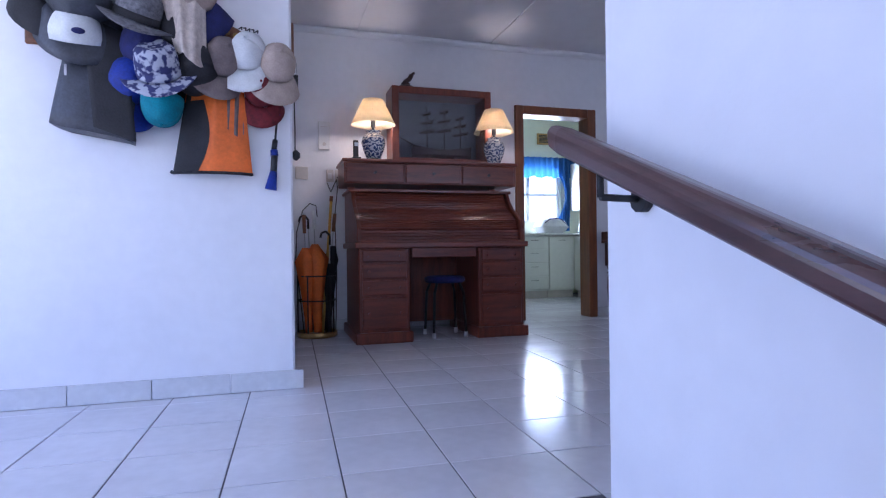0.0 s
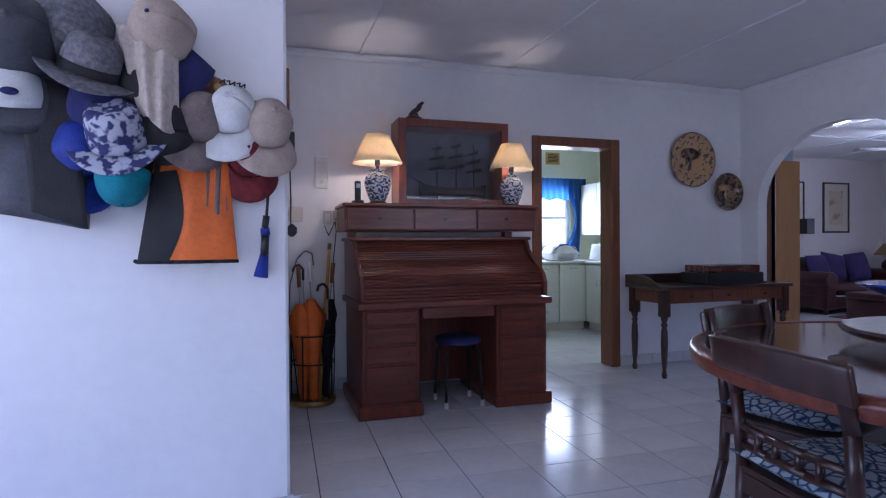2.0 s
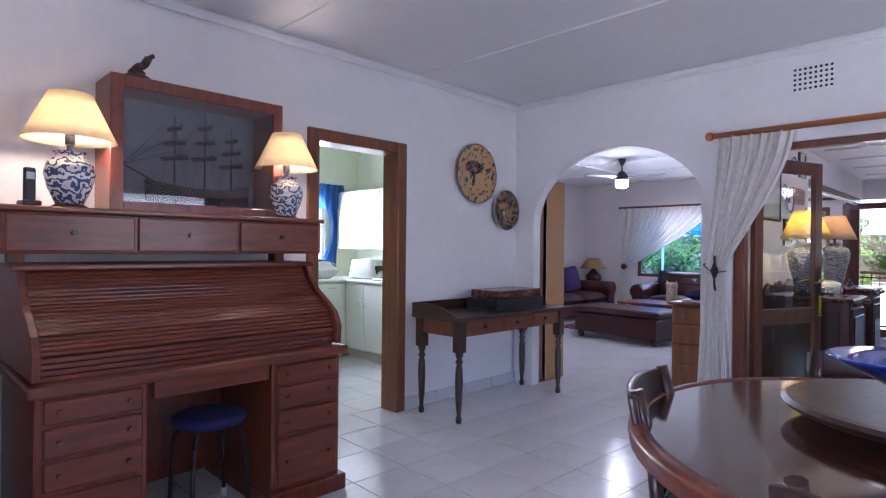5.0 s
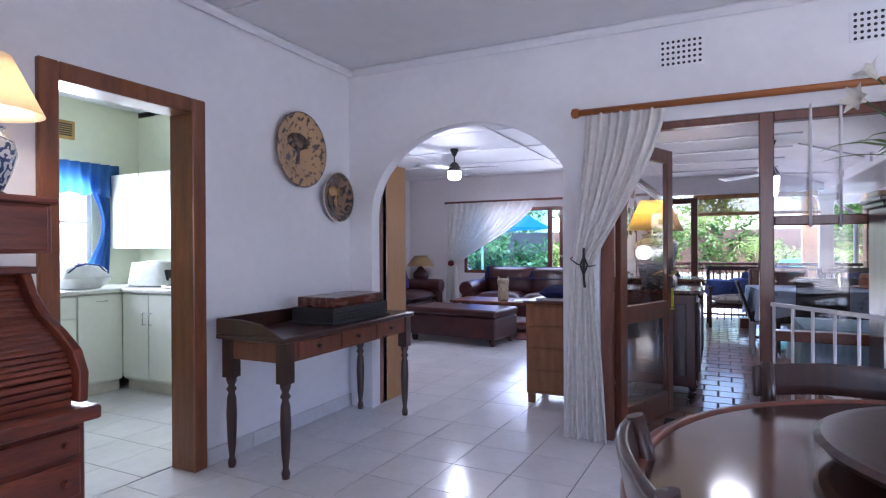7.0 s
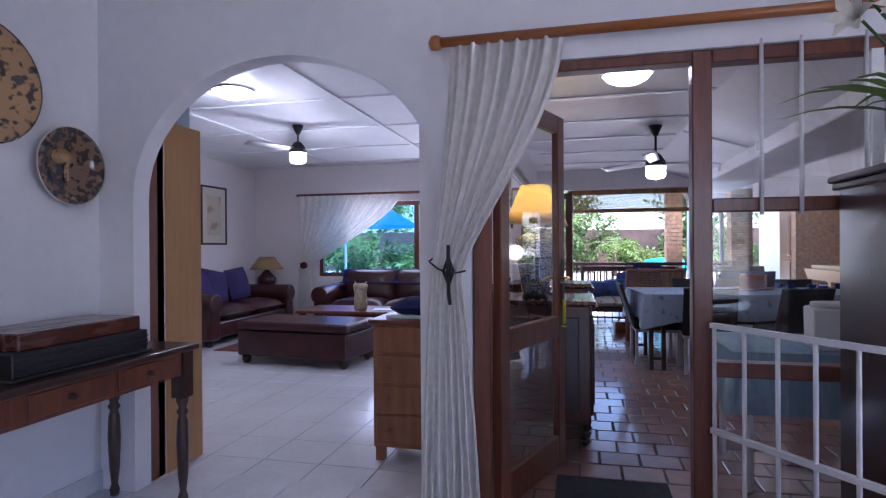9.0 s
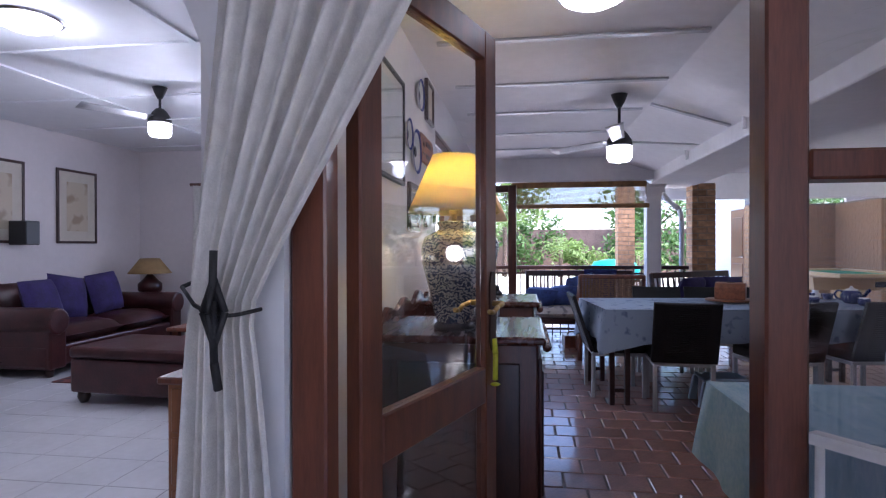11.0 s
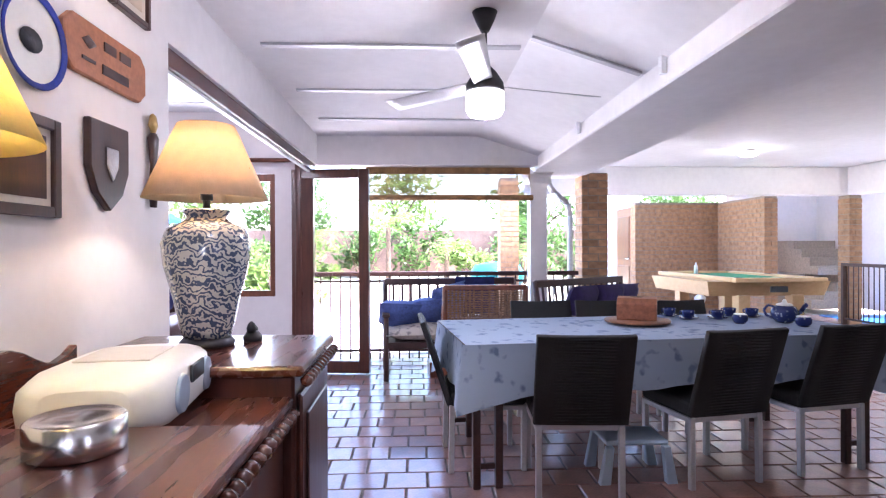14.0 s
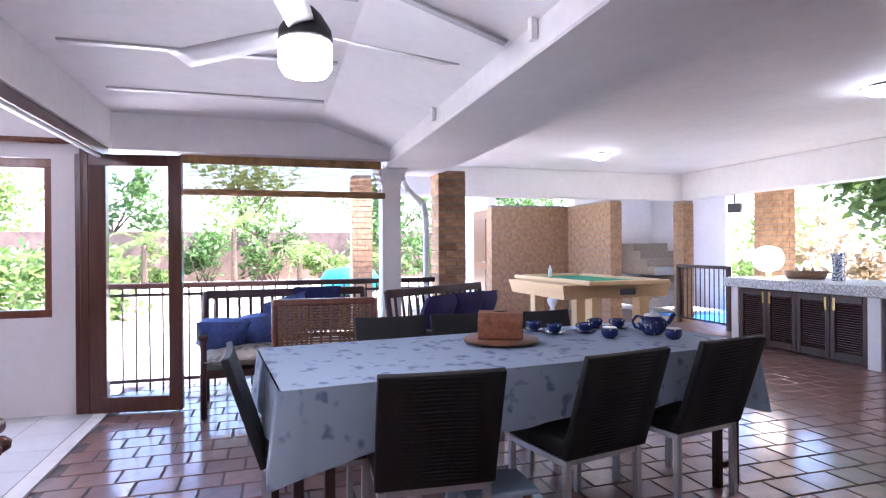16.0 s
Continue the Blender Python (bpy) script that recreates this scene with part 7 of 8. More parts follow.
sofa(9.45, 7.66, 0, 2.1, "oxblood leather sofa with purple cushions", None)
sofa(10.40, 5.55, -90, 2.1, "oxblood leather sofa with a dark blue throw", NAVY)
for x, y, z, a, b, c in ((8.75, 7.62, 0.70, 72, 0, 8), (9.15, 7.68, 0.72, 75, 10, -4), (9.75, 7.72, 0.72, 76, -5, 0)):
    cu = new("cushion")
    cu.matrix_basis = pose(x, y, z, a, b, c)
    tagged(cu, "purple blue scatter cushion on the leather sofa", "cushion", "sofa cushions")
    part(cu, "pillow", PURPLE, lambda bm: pillow(bm, 0.48, 0.46, 0.16))

ott = thing("leather_ottoman", "long oxblood leather ottoman on bun feet", "ottoman", 7.58, 5.06, 0, -5)
part(ott, "body", LEATHER, boxes((0, 0, 0.09, 0.68, 1.32, 0.36)), 0.02, 2)
part(ott, "lid", LEATHER, boxes((-0.012, -0.012, 0.365, 0.692, 1.332, 0.46)), 0.035, 3)
for x in (0.07, 0.61):
    for y in (0.07, 1.25):
        part(ott, "foot", DARKWOOD, lambda bm: lathe(bm, [(0.03, 0), (0.05, 0.045), (0.045, 0.09)], 14, (x, y, 0)))
ct = thing("coffee_table", "low brown wooden coffee table", "table", 8.75, 4.95, 0)
part(ct, "table_top", MERANTI, boxes((0, 0, 0.42, 0.70, 1.30, 0.46)), 0.008)
part(ct, "shelf", MERANTI, boxes((0.05, 0.05, 0.14, 0.65, 1.25, 0.17)), 0.004)
for x in (0.04, 0.60):
    for y in (0.04, 1.20):
        part(ct, "leg", MERANTI, boxes((x, y, 0, x + 0.06, y + 0.06, 0.42)))
owl = thing("owl_vase", "mottled ochre owl-shaped vase on coffee table", "vase", 8.95, 5.45, 0.461)
part(owl, "body", OCHRE, lambda bm: lathe(bm, [(0.07, 0), (0.08, 0.02), (0.082, 0.12), (0.075, 0.20), (0.085, 0.26), (0.09, 0.31), (0.075, 0.33), (0.065, 0.32)], 20))
part(owl, "ears", OCHRE, lambda bm: [rod(bm, (0, y, 0.31), (0, y * 1.3, 0.36), 0.022, 0.004, 8) for y in (-0.06, 0.06)])
mag = thing("magazine", "folded magazine lying on the coffee table", "magazine", 8.98, 5.12, 0.461, 15)
part(mag, "pages", WHITEPLASTIC, boxes((-0.12, -0.16, 0, 0.12, 0.16, 0.012)), 0.003)
rug = thing("rug", "dark red patterned rug under the coffee table", "rug", 8.3, 4.5, 0.001)
part(rug, "pile", figured("rug_pattern", (0.16, 0.045, 0.035), (0.05, 0.02, 0.03), 14, 0.95, 0.45, 'noise'), boxes((0, 0, 0, 1.55, 2.6, 0.010)), 0.003)
sdt = thing("end_table", "dark round end table between the sofas", "table", 10.62, 7.75, 0)
part(sdt, "table_top", DARKWOOD, lambda bm: lathe(bm, [(0.02, 0.55), (0.30, 0.55), (0.31, 0.565), (0.30, 0.58), (0.02, 0.58)], 32))
part(sdt, "pedestal", DARKWOOD, lambda bm: lathe(bm, [(0.20, 0), (0.18, 0.03), (0.05, 0.08), (0.06, 0.3), (0.04, 0.45), (0.12, 0.55)], 20))
ll = thing("table_lamp", "unlit brown table lamp with tan shade", "lamp", 10.62, 7.75, 0.581)
part(ll, "body", LEATHER, lambda bm: lathe(bm, [(0.08, 0), (0.09, 0.02), (0.15, 0.10), (0.15, 0.18), (0.08, 0.25), (0.04, 0.30), (0.02, 0.36)], 24))
part(ll, "shade", material("tan_shade", (0.30, 0.20, 0.09), 0.9, vary=0.1), lambda bm: sheet(bm, lambda u, v: ((0.27 - 0.15 * v) * math.cos(6.2832 * u), (0.27 - 0.15 * v) * math.sin(6.2832 * u), 0.32 + 0.20 * v), 32, 3, 0.003))

# living room curtain and rod
lr = thing("curtain_rod", "dark red wooden curtain rod over garden window", "curtain rod", 11.04, 3.6, 2.13)
part(lr, "pole", MERANTI, lambda bm: rod(bm, (0, 0, 0), (0, 3.82, 0), 0.022, n=12))
for y in (0.20, 3.70):
    part(lr, "bracket", MERANTI, boxes((0, y, -0.015, 0.06, y + 0.03, 0.015)))
lc = thing("curtain", "cream curtain swept aside from garden window", "curtain", 10.99, 0, 0)
part(lc, "cloth", CURTAIN, lambda bm: sheet(bm, tied_curtain(5.55, 7.35, 7.15, 7.36, 7.10, 7.38, 2.11, 0.92, 0.05, 14, 0.022), 120, 36))
part(lc, "tie_knob", REDCLOTH, lambda bm: lathe(bm, [(0.01, -0.06), (0.06, -0.03), (0.06, 0.03), (0.01, 0.06)], 14, (-0.05, 7.25, 0.95)))

# chest of drawers behind the arch wall
cod = thing("chest_of_drawers", "pine chest of drawers with wooden knobs", "chest of drawers", 5.35, 3.53, 0)
part(cod, "carcass", PINE, boxes((0.02, 0.01, 0.08, 0.48, 0.42, 0.80)), 0.006)
part(cod, "top", MERANTI, boxes((-0.01, 0, 0.80, 0.50, 0.44, 0.825)), 0.006)
for x in (0.03, 0.42):
    for y in (0.02, 0.36):
        part(cod, "foot", PINE, boxes((x, y, 0, x + 0.05, y + 0.05, 0.08)))
for z0, z1 in ((0.11, 0.27), (0.285, 0.445), (0.46, 0.62), (0.635, 0.785)):
    d = part(cod, "drawer", PINE, boxes((0.006, 0.03, z0, 0.02, 0.40, z1)), 0.005)
    for y in (0.11, 0.32):
        part(d, "knob", PINE, lambda bm: rod(bm, (0.006, y, (z0 + z1) / 2), (-0.018, y, (z0 + z1) / 2), 0.014, n=10))
jacket = thing("folded_clothes", "dark folded clothes and papers on the chest", "clothes", 5.50, 3.72, 0.826)
part(jacket, "papers", WHITEPLASTIC, boxes((-0.10, -0.12, 0, 0.14, 0.16, 0.02)), 0.004)
part(jacket, "garment", NAVY, lambda bm: pillow(bm, 0.34, 0.30, 0.10, pose(0.05, -0.02, 0.065)))
tv = thing("carved_stool", "tall dark carved wooden vase on chest", "vase", 5.72, 3.66, 0.826)
part(tv, "body", DARKWOOD, lambda bm: lathe(bm, [(0.07, 0), (0.06, 0.10), (0.07, 0.22), (0.085, 0.33), (0.095, 0.36), (0.07, 0.35)], 16))
wb = thing("wall_bracket", "black bracket high on the living room wall", "bracket", 5.6, 3.54, 1.86)
part(wb, "arm", BLACKMETAL, boxes((-0.10, -0.015, -0.02, 0.10, 0.10, 0.02), (-0.05, -0.015, -0.06, 0.05, 0.04, -0.02)), 0.006)

# ---- kitchen things ----
def unit(x0, y0, x1, y1, face, n, label, drawers=False):
    e = thing("kitchen_cabinet", label, "cabinet", 0, 0, 0, 0, "white kitchen units")
    part(e, "carcass", CABWHITE, boxes((x0, y0, 0.10, x1, y1, 0.87)), 0.003)
    part(e, "plinth", BEIGEPLASTIC, boxes((x0 + (0.04 if face == 'x' else 0), y0 + (0.04 if face == 'y' else 0), 0, x1, y1, 0.10)))
    for i in range(n):
        if face == 'y':
            w = (x1 - x0) / n
            rows = ((0.12, 0.30), (0.31, 0.49), (0.50, 0.68), (0.69, 0.86)) if drawers else ((0.12, 0.86),)
            for z0, z1 in rows:
                d = part(e, "front", CABWHITE, boxes((x0 + w * i + 0.006, y0 - 0.018, z0, x0 + w * (i + 1) - 0.006, y0 - 0.001, z1)), 0.003)
                part(d, "handle", CHROME, lambda bm: (tube(bm, [(x0 + w * (i + 0.4), y0 - 0.018, z1 - 0.05), (x0 + w * (i + 0.4), y0 - 0.045, z1 - 0.05), (x0 + w * (i + 0.6), y0 - 0.045, z1 - 0.05), (x0 + w * (i + 0.6), y0 - 0.018, z1 - 0.05)], 0.005)))
        else:
            w = (y1 - y0) / n
            d = part(e, "front", CABWHITE, boxes((x0 - 0.018, y0 + w * i + 0.006, 0.12, x0 - 0.001, y0 + w * (i + 1) - 0.006, 0.86)), 0.003)
            yy = y0 + w * (i + (0.88 if i % 2 == 0 else 0.12))
            part(d, "handle", CHROME, lambda bm: tube(bm, [(x0 - 0.018, yy, 0.70), (x0 - 0.045, yy, 0.70), (x0 - 0.045, yy, 0.60), (x0 - 0.018, yy, 0.60)], 0.005))
    return e
unit(3.85, 7.36, 4.25, 7.97, 'y', 1, "white kitchen base cupboard")
unit(3.40, 7.36, 3.845, 7.97, 'y', 1, "white kitchen drawer unit", True)
unit(1.2, 7.36, 3.395, 7.97, 'y', 4, "white kitchen base units")
unit(4.26, 5.95, 4.86, 7.34, 'x', 4, "white kitchen base units along the side wall")
structure("worktop_kitchen", WORKTOP, boxes((1.2, 7.32, 0.875, 4.86, 7.97, 0.91), (4.22, 5.93, 0.875, 4.86, 7.32, 0.91)), "pale kitchen worktop", 0.006)
wu = thing("wall_cabinet", "white kitchen wall cupboards", "cabinet", 4.52, 6.2, 1.26)
part(wu, "carcass", CABWHITE, boxes((0, 0, 0, 0.34, 1.70, 0.72)), 0.003)
for i in range(4):
    d = part(wu, "door", CABWHITE, boxes((-0.018, 0.425 * i + 0.005, 0.005, -0.001, 0.425 * i + 0.42, 0.715)), 0.003)
    part(d, "handle", CHROME, lambda bm: rod(bm, (-0.035, 0.425 * i + (0.36 if i % 2 == 0 else 0.06), 0.04), (-0.035, 0.425 * i + (0.38 if i % 2 == 0 else 0.08), 0.04), 0.006))
kc = thing("kitchen_curtain", "bright blue kitchen curtain with valance", "curtain", 0, 7.90, 0)
part(kc, "drape", BLUECURTAIN, lambda bm: sheet(bm, lambda u, v: (4.52 - 0.30 * (1 - u) * (1 - 0.75 * math.sin(math.pi * min(1, v * 1.05)) ** 1.0) - 0.03, 0.02 * math.sin(u * 26) - 0.02, 1.98 - 1.02 * v), 40, 20))
part(kc, "drape", BLUECURTAIN, lambda bm: sheet(bm, lambda u, v: (3.16 + 0.34 * u * (1 - 0.75 * math.sin(math.pi * min(1, v * 1.05))), 0.02 * math.sin(u * 26) - 0.02, 1.98 - 1.02 * v), 40, 20))
part(kc, "valance", BLUECURTAIN, lambda bm: sheet(bm, lambda u, v: (3.14 + 1.44 * u, 0.024 * math.sin(u * 95) - 0.05, 2.07 - 0.30 * v + 0.015 * math.sin(u * 40) * v), 120, 4))
part(kc, "rail", WHITEMETAL, lambda bm: rod(bm, (3.12, -0.01, 2.03), (4.60, -0.01, 2.03), 0.010))
kv = thing("kitchen_vent", "square green extractor vent on kitchen wall", "vent", 4.10, 7.975, 2.28)
part(kv, "frame", BRASS, boxes((-0.11, -0.02, 0, 0.11, 0, 0.17)), 0.004)
part(kv, "slats", BLACKPLASTIC, lambda bm: [box(bm, -0.08, -0.024, 0.03 + 0.02 * i, 0.08, -0.019, 0.042 + 0.02 * i) for i in range(6)])
tow = thing("tea_towel", "navy striped tea towel folded over dishes", "towel", 4.02, 7.62, 0.911)
part(tow, "cloth", WHITECLOTH, lambda bm: pillow(bm, 0.42, 0.34, 0.24, pose(0, 0, 0.10)))
part(tow, "stripe", NAVY, lambda bm: [tube(bm, [(-0.19, -0.14 + 0.05 * i, 0.125), (-0.10, -0.155 + 0.05 * i, 0.20), (0.0, -0.16 + 0.05 * i, 0.222), (0.10, -0.155 + 0.05 * i, 0.20), (0.19, -0.14 + 0.05 * i, 0.125)], 0.007, 5) for i in range(6)])
bread = thing("covered_toaster", "toaster under a crumpled white cloth cover", "toaster", 4.53, 7.30, 0.911, 20)
part(bread, "cover", WHITECLOTH, lambda bm: sheet(bm, lambda u, v: ((0.10 + 0.06 * (1 - v)) * math.copysign(abs(math.cos(6.2832 * u)) ** 0.5, math.cos(6.2832 * u)) * min(1, (1 - v) * 6), (0.17 + 0.03 * (1 - v)) * math.copysign(abs(math.sin(6.2832 * u)) ** 0.5, math.sin(6.2832 * u)) * min(1, (1 - v) * 6), 0.01 + 0.22 * min(1, v * 1.2) + 0.02 * noise.noise(Vector((u * 8, v * 5, 2)))), 32, 10))
part(bread, "side", BLACKPLASTIC, boxes((-0.10, -0.19, 0, 0.10, -0.15, 0.16)), 0.02, 2)
hob = thing("kitchen_hob", "black and steel hob set in worktop", "hob", 4.55, 6.72, 0.911)
part(hob, "plate", CHROME, boxes((-0.22, -0.22, 0, 0.22, 0.22, 0.02)), 0.006)
part(hob, "rings", BLACKMETAL, lambda bm: [lathe(bm, [(0.08, 0.02), (0.085, 0.03), (0.02, 0.032)], 20, (x, y, 0)) for x in (-0.11, 0.11) for y in (-0.11, 0.11)])

# ---- outside: brick walls, pillars, stairs, trees ----
structure("wall_store", PATIO_PLASTER, boxes((15.2, -6.6, 0, 17.6, -6.45, 2.498), (17.5, -6.45, 0, 17.6, -4.4, 2.498)), "white wall beside the garden stairs")
structure("stairs_garden", MORTAR, lambda bm: [box(bm, 16.2 + 0.0, -6.44, 0.17 * i, 17.49 - 0.0, -5.4 - 0.0 + 0.0 - 0.26 * i + 0.0, 0.17 * (i + 1)) for i in range(4)] + [box(bm, 16.2 + 0.24 * i, -6.44, 0.17 * (i + 4), 17.49, -6.44 + 0.9, 0.17 * (i + 5)) for i in range(4)], "concrete steps climbing beside the brick wall")
dr = thing("back_door", "reddish wooden panelled back door, closed", "door", 17.16, -1.985, 0)
part(dr, "leaf", FRAMEWOOD, boxes((-0.42, -0.05, 0, 0.42, 0, 2.05)), 0.005)
part(dr, "panel", MERANTI, boxes((-0.32, 0, 0.15, 0.32, 0.012, 0.85)), 0.008)
part(dr, "panel", MERANTI, boxes((-0.32, 0, 0.98, 0.32, 0.012, 1.88)), 0.008)
part(dr, "handle", CHROME, lambda bm: tube(bm, [(-0.37, 0, 1.0), (-0.37, 0.05, 1.0), (-0.26, 0.055, 1.0)], 0.010, 8))
structure("wall_back", PATIO_PLASTER, boxes((17.59, -2.18, 0, 19.2, -1.99, 2.3), (16.752, -2.18, 2.06, 17.59, -1.99, 2.3), (16.752, -2.10, 0, 17.59, -2.04, 2.06)), "white wall around the back door")
gf = thing("garden_fence", "tall dark brown timber fence behind the shrubs", "fence", 33, 0, -0.12)
part(gf, "boards", material("fence_brown", (0.19, 0.125, 0.105), 0.9, vary=0.2, scale=2), boxes((0, -24, 0, 0.15, 26, 2.2)))


def foliage(bm, rng, c, rx, ry, rz, n, size):
    """Leaves scattered over and through an uneven mass, with gaps."""
    lumps = [(Vector((rng.uniform(-0.7, 0.7) * rx, rng.uniform(-0.7, 0.7) * ry, rng.uniform(-0.7, 0.75) * rz)), rng.uniform(0.25, 0.5)) for _ in range(11)]
    for _ in range(n):
        lc_, lr_ = rng.choice(lumps)
        d = Vector((rng.gauss(0, 1), rng.gauss(0, 1), rng.gauss(0, 1))).normalized() * (rng.uniform(0.55, 1.05) * lr_)
        p = Vector(c) + lc_ + Vector((d.x * rx, d.y * ry, d.z * rz))
        ax = Vector((rng.uniform(-1, 1), rng.uniform(-1, 1), rng.uniform(-0.5, 0.8))).normalized()
        sd = ax.cross(Vector((rng.uniform(-1, 1), rng.uniform(-1, 1), 1))).normalized()
        s = size * rng.uniform(0.6, 1.3)
        a = bm.verts.new(p)
        b = bm.verts.new(p + ax * s * 0.5 + sd * s * 0.22)
        e2 = bm.verts.new(p + ax * s)
        f = bm.verts.new(p + ax * s * 0.5 - sd * s * 0.22)
        bm.faces.new((a, b, e2, f))


def tree(seed, x, y, z, h, r, n, leaf, mat, label, trunk=0.12):
    rng = random.Random(seed)
    e = thing("tree", label, "tree", x, y, z, 0, "garden trees")

    def wood(bm):
        rod(bm, (0, 0, -0.2), (0.05 * h, 0, h * 0.45), trunk, trunk * 0.7, 10)
        for i in range(6):
            a = rng.uniform(0, 6.28)
            q = Vector((math.cos(a) * r * 0.6, math.sin(a) * r * 0.6, h * rng.uniform(0.62, 0.9)))
            rod(bm, (0.05 * h, 0, h * 0.42), q, trunk * 0.45, trunk * 0.12, 7)
    part(e, "trunk", BARK, wood)
    bm = bmesh.new()
    foliage(bm, rng, (0.03 * h, 0, h * 0.68), r, r, h * 0.40, n, leaf)
    tagged(obj("leaves", bm, mat, e), kind="stuff")


def shrub(seed, x, y, z, rx, ry, h, n, leaf, mat, label):
    rng = random.Random(seed)
    e = thing("shrub", label, "shrub", x, y, z, 0, "garden shrubs")
    part(e, "stems", BARK, lambda bm: [rod(bm, (rng.uniform(-0.3, 0.3) * rx, rng.uniform(-0.3, 0.3) * ry, -0.1), (rng.uniform(-0.7, 0.7) * rx, rng.uniform(-0.7, 0.7) * ry, h * rng.uniform(0.5, 0.8)), 0.03, 0.01, 6) for _ in range(7)])
    bm = bmesh.new()
    foliage(bm, rng, (0, 0, h * 0.5), rx, ry, h * 0.55, n, leaf)
    tagged(obj("leaves", bm, mat, e), kind="stuff")


def palm(seed, x, y, z, h, l, nf, mat, label):
    rng = random.Random(seed)
    e = thing("palm", label, "palm", x, y, z, 0, "garden palms")
    part(e, "trunk", BARK, lambda bm: lathe(bm, [(0.14, -0.1), (0.11, h * 0.3), (0.09, h * 0.7), (0.10, h)], 10))

    def leaves(bm):
        for i in range(nf):
            a = 2 * math.pi * i / nf + rng.uniform(-0.2, 0.2)
            up = rng.uniform(0.1, 1.0)
            pts = []
            for k in range(9):
                v = k / 8
                pts.append(Vector((math.cos(a) * l * v * (1 - 0.25 * up), math.sin(a) * l * v * (1 - 0.25 * up), h + l * (up * v - 0.9 * v * v * (0.4 + 0.6 * (1 - up * 0.5))))))
            side = Vector((-math.sin(a), math.cos(a), 0))
            for k in range(1, 8):
                d = (pts[k + 1] - pts[k - 1]).normalized()
                for s in (-1, 1):
                    tip = pts[k] + side * s * l * 0.22 * math.sin(math.pi * min(0.95, k / 8 + 0.1)) + d * l * 0.12 + Vector((0, 0, -0.06 * l))
                    q = pts[k] + d * 0.05 * l
                    bm.faces.new((bm.verts.new(pts[k]), bm.verts.new(q), bm.verts.new(tip)))
            tube(bm, pts, 0.012, 4)
    tagged(part(e, "fronds", mat, leaves), kind="stuff")


rg = random.Random(11)
for i in range(17):
    y = -16 + 2.3 * i
    shrub(100 + i, 30.5 + rg.uniform(-1.2, 1.2), y, -0.12, 1.1, 1.5, rg.uniform(1.5, 2.8), 900, 0.30, (LEAF, LEAFPALE, LEAF)[i % 3], "dense green garden shrub by the fence")
for i, (x, y, h, r) in enumerate(((34, -4, 5.5, 2.6), (35, 3.5, 6.0, 3.0), (34, 9, 5.0, 2.6), (36, 15, 6, 3), (33, -11, 5.2, 2.6), (35, 21, 6, 3), (34, 27, 5, 3))):
    tree(200 + i, x, y, -0.12, h, r, 1900, 0.36, (LEAF, LEAFPALE)[i % 2], "leafy green garden tree beyond the lawn")
for i, (x, y, h) in enumerate(((28.5, 6.6, 1.6), (28.8, 3.6, 2.2), (29, 9.5, 1.2), (28.6, 1.2, 1.2), (27, 13, 1.4), (26, -1.5, 1.0))):
    palm(300 + i, x, y, -0.12, h, 1.5, 16, LEAFPALE, "small palm with arching fronds")
tree(401, 11.6, -7.3, -0.9, 3.9, 1.7, 6500, 0.24, LEAFPALE, "bright green leafy tree beside the bar")
tree(402, 9.6, -7.4, -0.9, 4.0, 1.8, 6500, 0.26, LEAFPALE, "green leafy tree beside the bar")
for i, (x, y) in enumerate(((15.5, -10.5), (18.5, -11.5), (13.2, -10.0), (20.5, -9.5))):
    shrub(500 + i, x, y, -0.9, 1.6, 1.5, 3.0, 1300, 0.26, (LEAFDRY, LEAFPALE)[i % 2], "dry pale garden shrub beyond the railing")
for i, (x, y) in enumerate(((16.5, 5.6), (17.5, 7.4), (16.0, 9.0))):
    shrub(520 + i, x + 1.5, y, -0.12, 0.9, 1.0, 1.25, 900, 0.24, LEAFPALE, "green shrub below the living room window")
aw = thing("patio_umbrella", "blue cantilever garden umbrella outside the window", "garden umbrella", 15.4, 8.4, -0.1)
part(aw, "canopy", AWNING, lambda bm: lathe(bm, [(1.9, 1.85), (1.2, 2.25), (0.05, 2.6)], 8, smooth=False, cap=False))
part(aw, "pole", WHITEMETAL, lambda bm: rod(bm, (0, 0, 0), (0, 0, 2.6), 0.03))
trq = thing("turquoise_float", "turquoise plastic tub on the terrace", "tub", 15.5, 0.95, -0.02)
part(trq, "tub", material("turquoise_plastic", (0.02, 0.42, 0.42), 0.4, vary=0.1), lambda bm: lathe(bm, [(0.25, 0.55), (0.45, 0.60), (0.50, 0.80), (0.40, 0.95), (0.1, 1.0)], 20))
part(trq, "stand", BROWNSTEEL, boxes((-0.3, -0.3, 0, 0.3, 0.3, 0.55)))
spot = thing("flood_light", "small black floodlight under the lintel", "floodlight", 12.95, -4.52, 1.86, 25)
part(spot, "housing", BLACKPLASTIC, boxes((-0.09, -0.05, -0.07, 0.09, 0.05, 0.07)), 0.01)
part(spot, "arm", BLACKMETAL, lambda bm: rod(bm, (0, 0, 0.06), (0.0, 0, 0.20), 0.012))

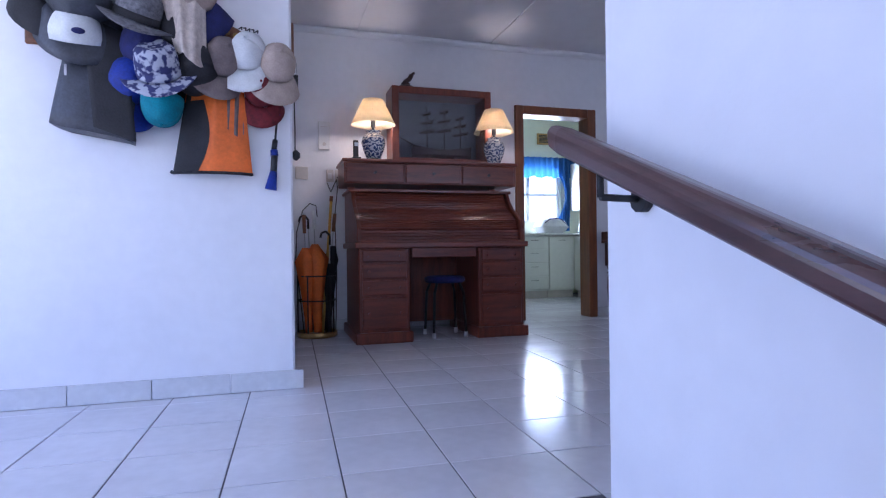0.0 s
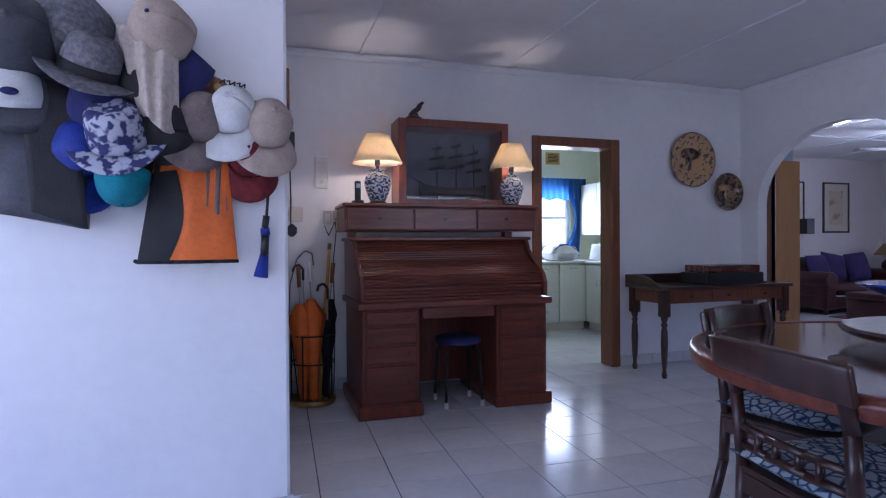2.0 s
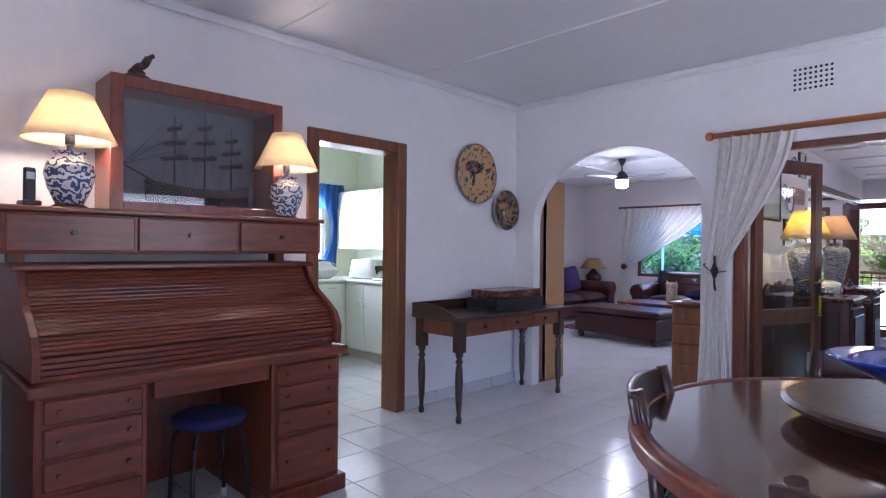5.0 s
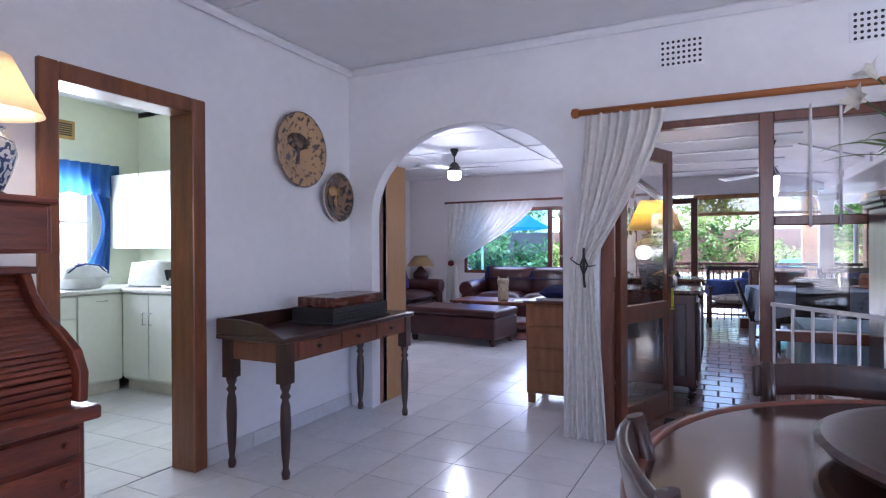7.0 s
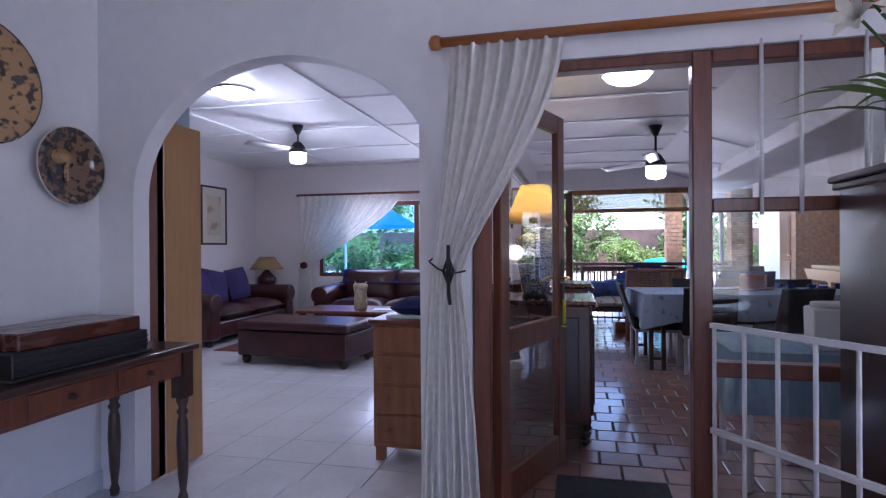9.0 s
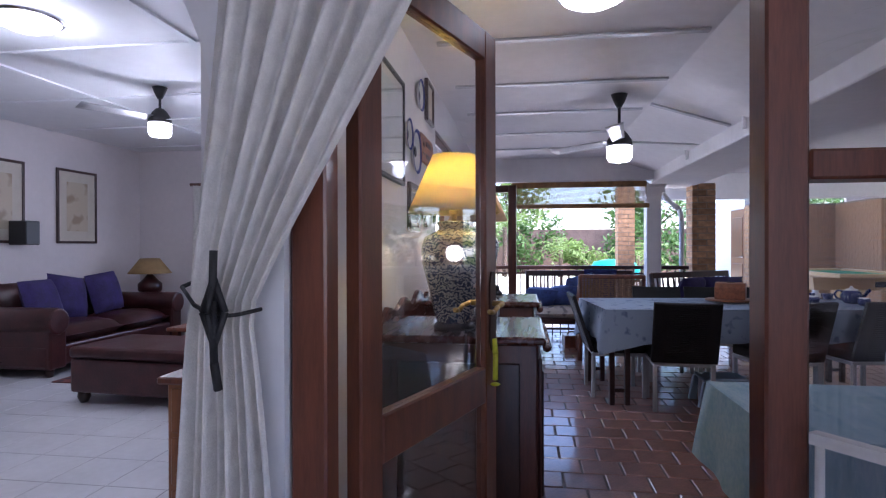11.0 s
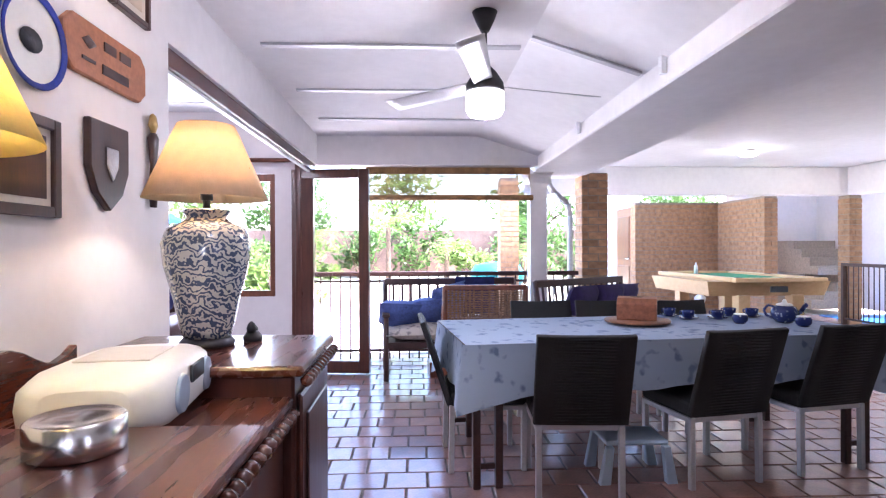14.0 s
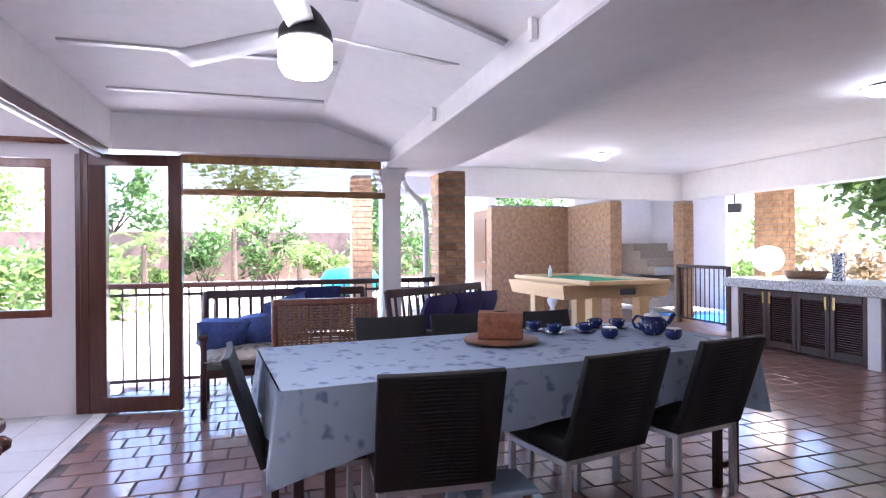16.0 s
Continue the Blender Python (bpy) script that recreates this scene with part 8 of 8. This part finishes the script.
# ---- pieces of floors and walls ----
def slab_mesh(name, w, d, h, mat, b=0.003):
    bm = bmesh.new()
    box(bm, -w / 2, -d / 2, -h, w / 2, d / 2, -b)
    top = [v for v in bm.verts if v.co.z > -h * 0.5]
    box_top = [bm.verts.new((v.co.x - math.copysign(b, v.co.x), v.co.y - math.copysign(b, v.co.y), 0)) for v in top]
    for f in [f for f in bm.faces if all(v in top for v in f.verts)]:
        bm.faces.remove(f)
    order = sorted(range(4), key=lambda i: math.atan2(top[i].co.y, top[i].co.x))
    for a, c in zip(order, order[1:] + order[:1]):
        bm.faces.new((top[a], top[c], box_top[c], box_top[a]))
    bm.faces.new([box_top[i] for i in order])
    me = bpy.data.meshes.new(name)
    bm.to_mesh(me)
    bm.free()
    me.materials.append(mat)
    return me


def lay(name, me, spots, parent_name):
    par = bpy.data.objects[parent_name]
    for m in spots:
        ob = new(name, me)
        ob.parent = par
        ob.matrix_basis = m


def joined(name, me, spots, parent_name, mat):
    """The far pieces of the same kind, in one mesh."""
    co = [v.co for v in me.vertices]
    fs = [list(p.vertices) for p in me.polygons]
    verts, faces = [], []
    for m in spots:
        k = len(verts)
        verts += [tuple(m @ c) for c in co]
        faces += [[i + k for i in f] for f in fs]
    out = bpy.data.meshes.new(name)
    out.from_pydata(verts, [], faces)
    out.materials.append(mat)
    ob = new(name, out)
    ob.parent = bpy.data.objects[parent_name]
    tagged(ob, kind="stuff")


TS = 0.355
tile = slab_mesh("floor_tile", TS - 0.005, TS - 0.005, 0.010, TILE, 0.0015)
near, hall, kit, liv = [], [], [], []
for i in range(-9, 14):
    for j in range(-11, 8):
        m = pose(0.35, 2.985, 0.0, 0, 0, -1.8) @ pose(TS * (i + 0.5), TS * (j + 0.5), 0.0)
        x, y = m.translation.x, m.translation.y
        if y > NW + 0.15 or (y < 1.46 and x < 0.88) or x > EW + 0.20:
            continue
        if x > 0.2 and y > 1.3:
            near.append(m)
        elif x > -2.3 and y > 1.2:
            hall.append(m)
        elif x > 0.75 and y > -0.6:
            hall.append(m)
lay("tile", tile, near[:300], "floor_dining")
joined("far_tiles", tile, hall + near[300:], "floor_dining", TILE)
for i in range(12):
    for j in range(8):
        kit.append(pose(0.9 + TS * (i + 0.5), 5.40 + TS * (j + 0.5), -0.0025))
joined("tiles", tile, kit, "floor_kitchen", TILE)
for i in range(18):
    for j in range(14):
        liv.append(pose(4.90 + TS * (i + 0.5), 3.53 + TS * (j + 0.5), -0.0025))
joined("tiles", tile, liv, "floor_living", TILE)

# skirting tiles
skirt = slab_mesh("skirting_tile", TS - 0.004, 0.095, 0.012, SKIRT, 0.002)
lay("skirting", skirt, [pose(-0.98 + TS * i, 3.118, 0.0495, 90, 0, 0) for i in range(4) if -0.98 + TS * i < 0.2], "wall_hats")
lay("skirting", skirt, [pose(0.232, 3.32 + TS * i, 0.0495, 90, 0, 90) for i in range(6) if 3.32 + TS * i < 5.1], "wall_hats")
lay("skirting", skirt, [pose(3.46 + TS * i, NW - 0.012, 0.0495, 90, 0, 0) for i in range(4)] + [pose(0.45 + TS * i, NW - 0.012, 0.0495, 90, 0, 0) for i in range(6)], "wall_north")

# patio pavers in running bond
PW, PD = 0.225, 0.205
paver = slab_mesh("paver", PD - 0.012, PW - 0.012, 0.05, PAVER, 0.004)
close, far = [], []
rp = random.Random(3)
for i in range(int(7.2 / PD) + 1):
    for j in range(38):
        x, y = 4.98 + PD * (i + 0.5), 3.40 - PW * (j + 0.5 * (i % 2) + 0.25)
        if x > 12.05 or y < -4.7 or y > 3.4:
            continue
        m = pose(x, y, 0.0 + rp.uniform(-0.0015, 0.0015), rp.uniform(-0.3, 0.3), rp.uniform(-0.3, 0.3), rp.uniform(-0.4, 0.4))
        (close if 5.5 < x < 10.6 and y > 0.85 else far).append(m)
close.sort(key=lambda m: -m.translation.y)
lay("paver", paver, close[:300], "floor_patio")
for i in range(27):
    for j in range(24):
        far.append(pose(12.1 + PD * (i + 0.5), 0.55 - PW * (j + 0.5 * (i % 2)), 0.0))
joined("far_pavers", paver, far + close[300:], "floor_patio", PAVER)


# brick pillars and walls: mortar core with bricks proud of it
def brickwork(name, label, x0, y0, x1, y1, z0, z1, part_bricks=True):
    e = thing(name, label, "brick pillar" if part_bricks else "brick wall", 0, 0, 0)
    g = 0.006
    part(e, "mortar_core", MORTAR, boxes((x0 + g, y0 + g, z0, x1 - g, y1 - g, z1)))
    L, HH, J = 0.222, 0.073, 0.011
    faces = []
    for axis, fixed, a, b, out in (('y', x0, y0, y1, 180), ('y', x1, y0, y1, 0), ('x', y0, x0, x1, -90), ('x', y1, x0, x1, 90)):
        row = 0
        z = z0
        while z + HH <= z1 + 0.001:
            t = a - (L + J) * (0.5 if row % 2 else 0)
            while t < b:
                s, f = max(a, t), min(b, t + L)
                if f - s > 0.03:
                    faces.append((axis, fixed, s, f, z, out))
                t += L + J
            z += HH + J
            row += 1
    meshes = {}
    bm = bmesh.new()
    for axis, fixed, s, f, z, out in faces:
        w = round(f - s, 3)
        if part_bricks:
            if w not in meshes:
                meshes[w] = slab_mesh("brick", w, HH, 0.02, BRICK, 0.004)
            c = (fixed, (s + f) / 2, z + HH / 2) if axis == 'y' else ((s + f) / 2, fixed, z + HH / 2)
            ob = new("brick", meshes[w])
            ob.parent = e
            ob.matrix_basis = Matrix.Translation(c) @ Matrix.Rotation(radians(out + 90), 4, 'Z') @ Matrix.Rotation(radians(90), 4, 'X')
        else:
            d = 0.012
            if axis == 'y':
                sx = fixed - (0.004 if out == 180 else d - 0.004)
                box(bm, sx, s, z, sx + d, f, z + HH)
            else:
                sy = fixed - (0.004 if out == -90 else d - 0.004)
                box(bm, s, sy, z, f, sy + d, z + HH)
    if part_bricks:
        bm.free()
    else:
        tagged(obj("bricks", bm, BRICK, e), kind="stuff")


brickwork("brick_pillar", "face brick pillar carrying the patio beam", 11.72, 0.20, 12.02, 0.50, 0, 2.10)
brickwork("brick_pillar", "face brick pillar behind the bar counter", 12.28, -4.93, 12.70, -4.63, 0, 2.50, False)
brickwork("brick_pillar", "face brick pillar at the patio corner", 14.0, -4.66, 14.25, -4.46, 0, 2.06, False)
brickwork("brick_wall", "face brick wall beyond the pool table", 16.5, -3.90, 16.75, -1.98, 0, 2.13, False)
brickwork("brick_wall", "face brick return wall beyond the pool table", 14.95, -3.90, 16.49, -3.67, 0, 2.13, False)
brickwork("brick_pillar", "slim face brick pillar in the garden opening", 14.6, 0.72, 14.9, 1.02, 0, 2.4, False)
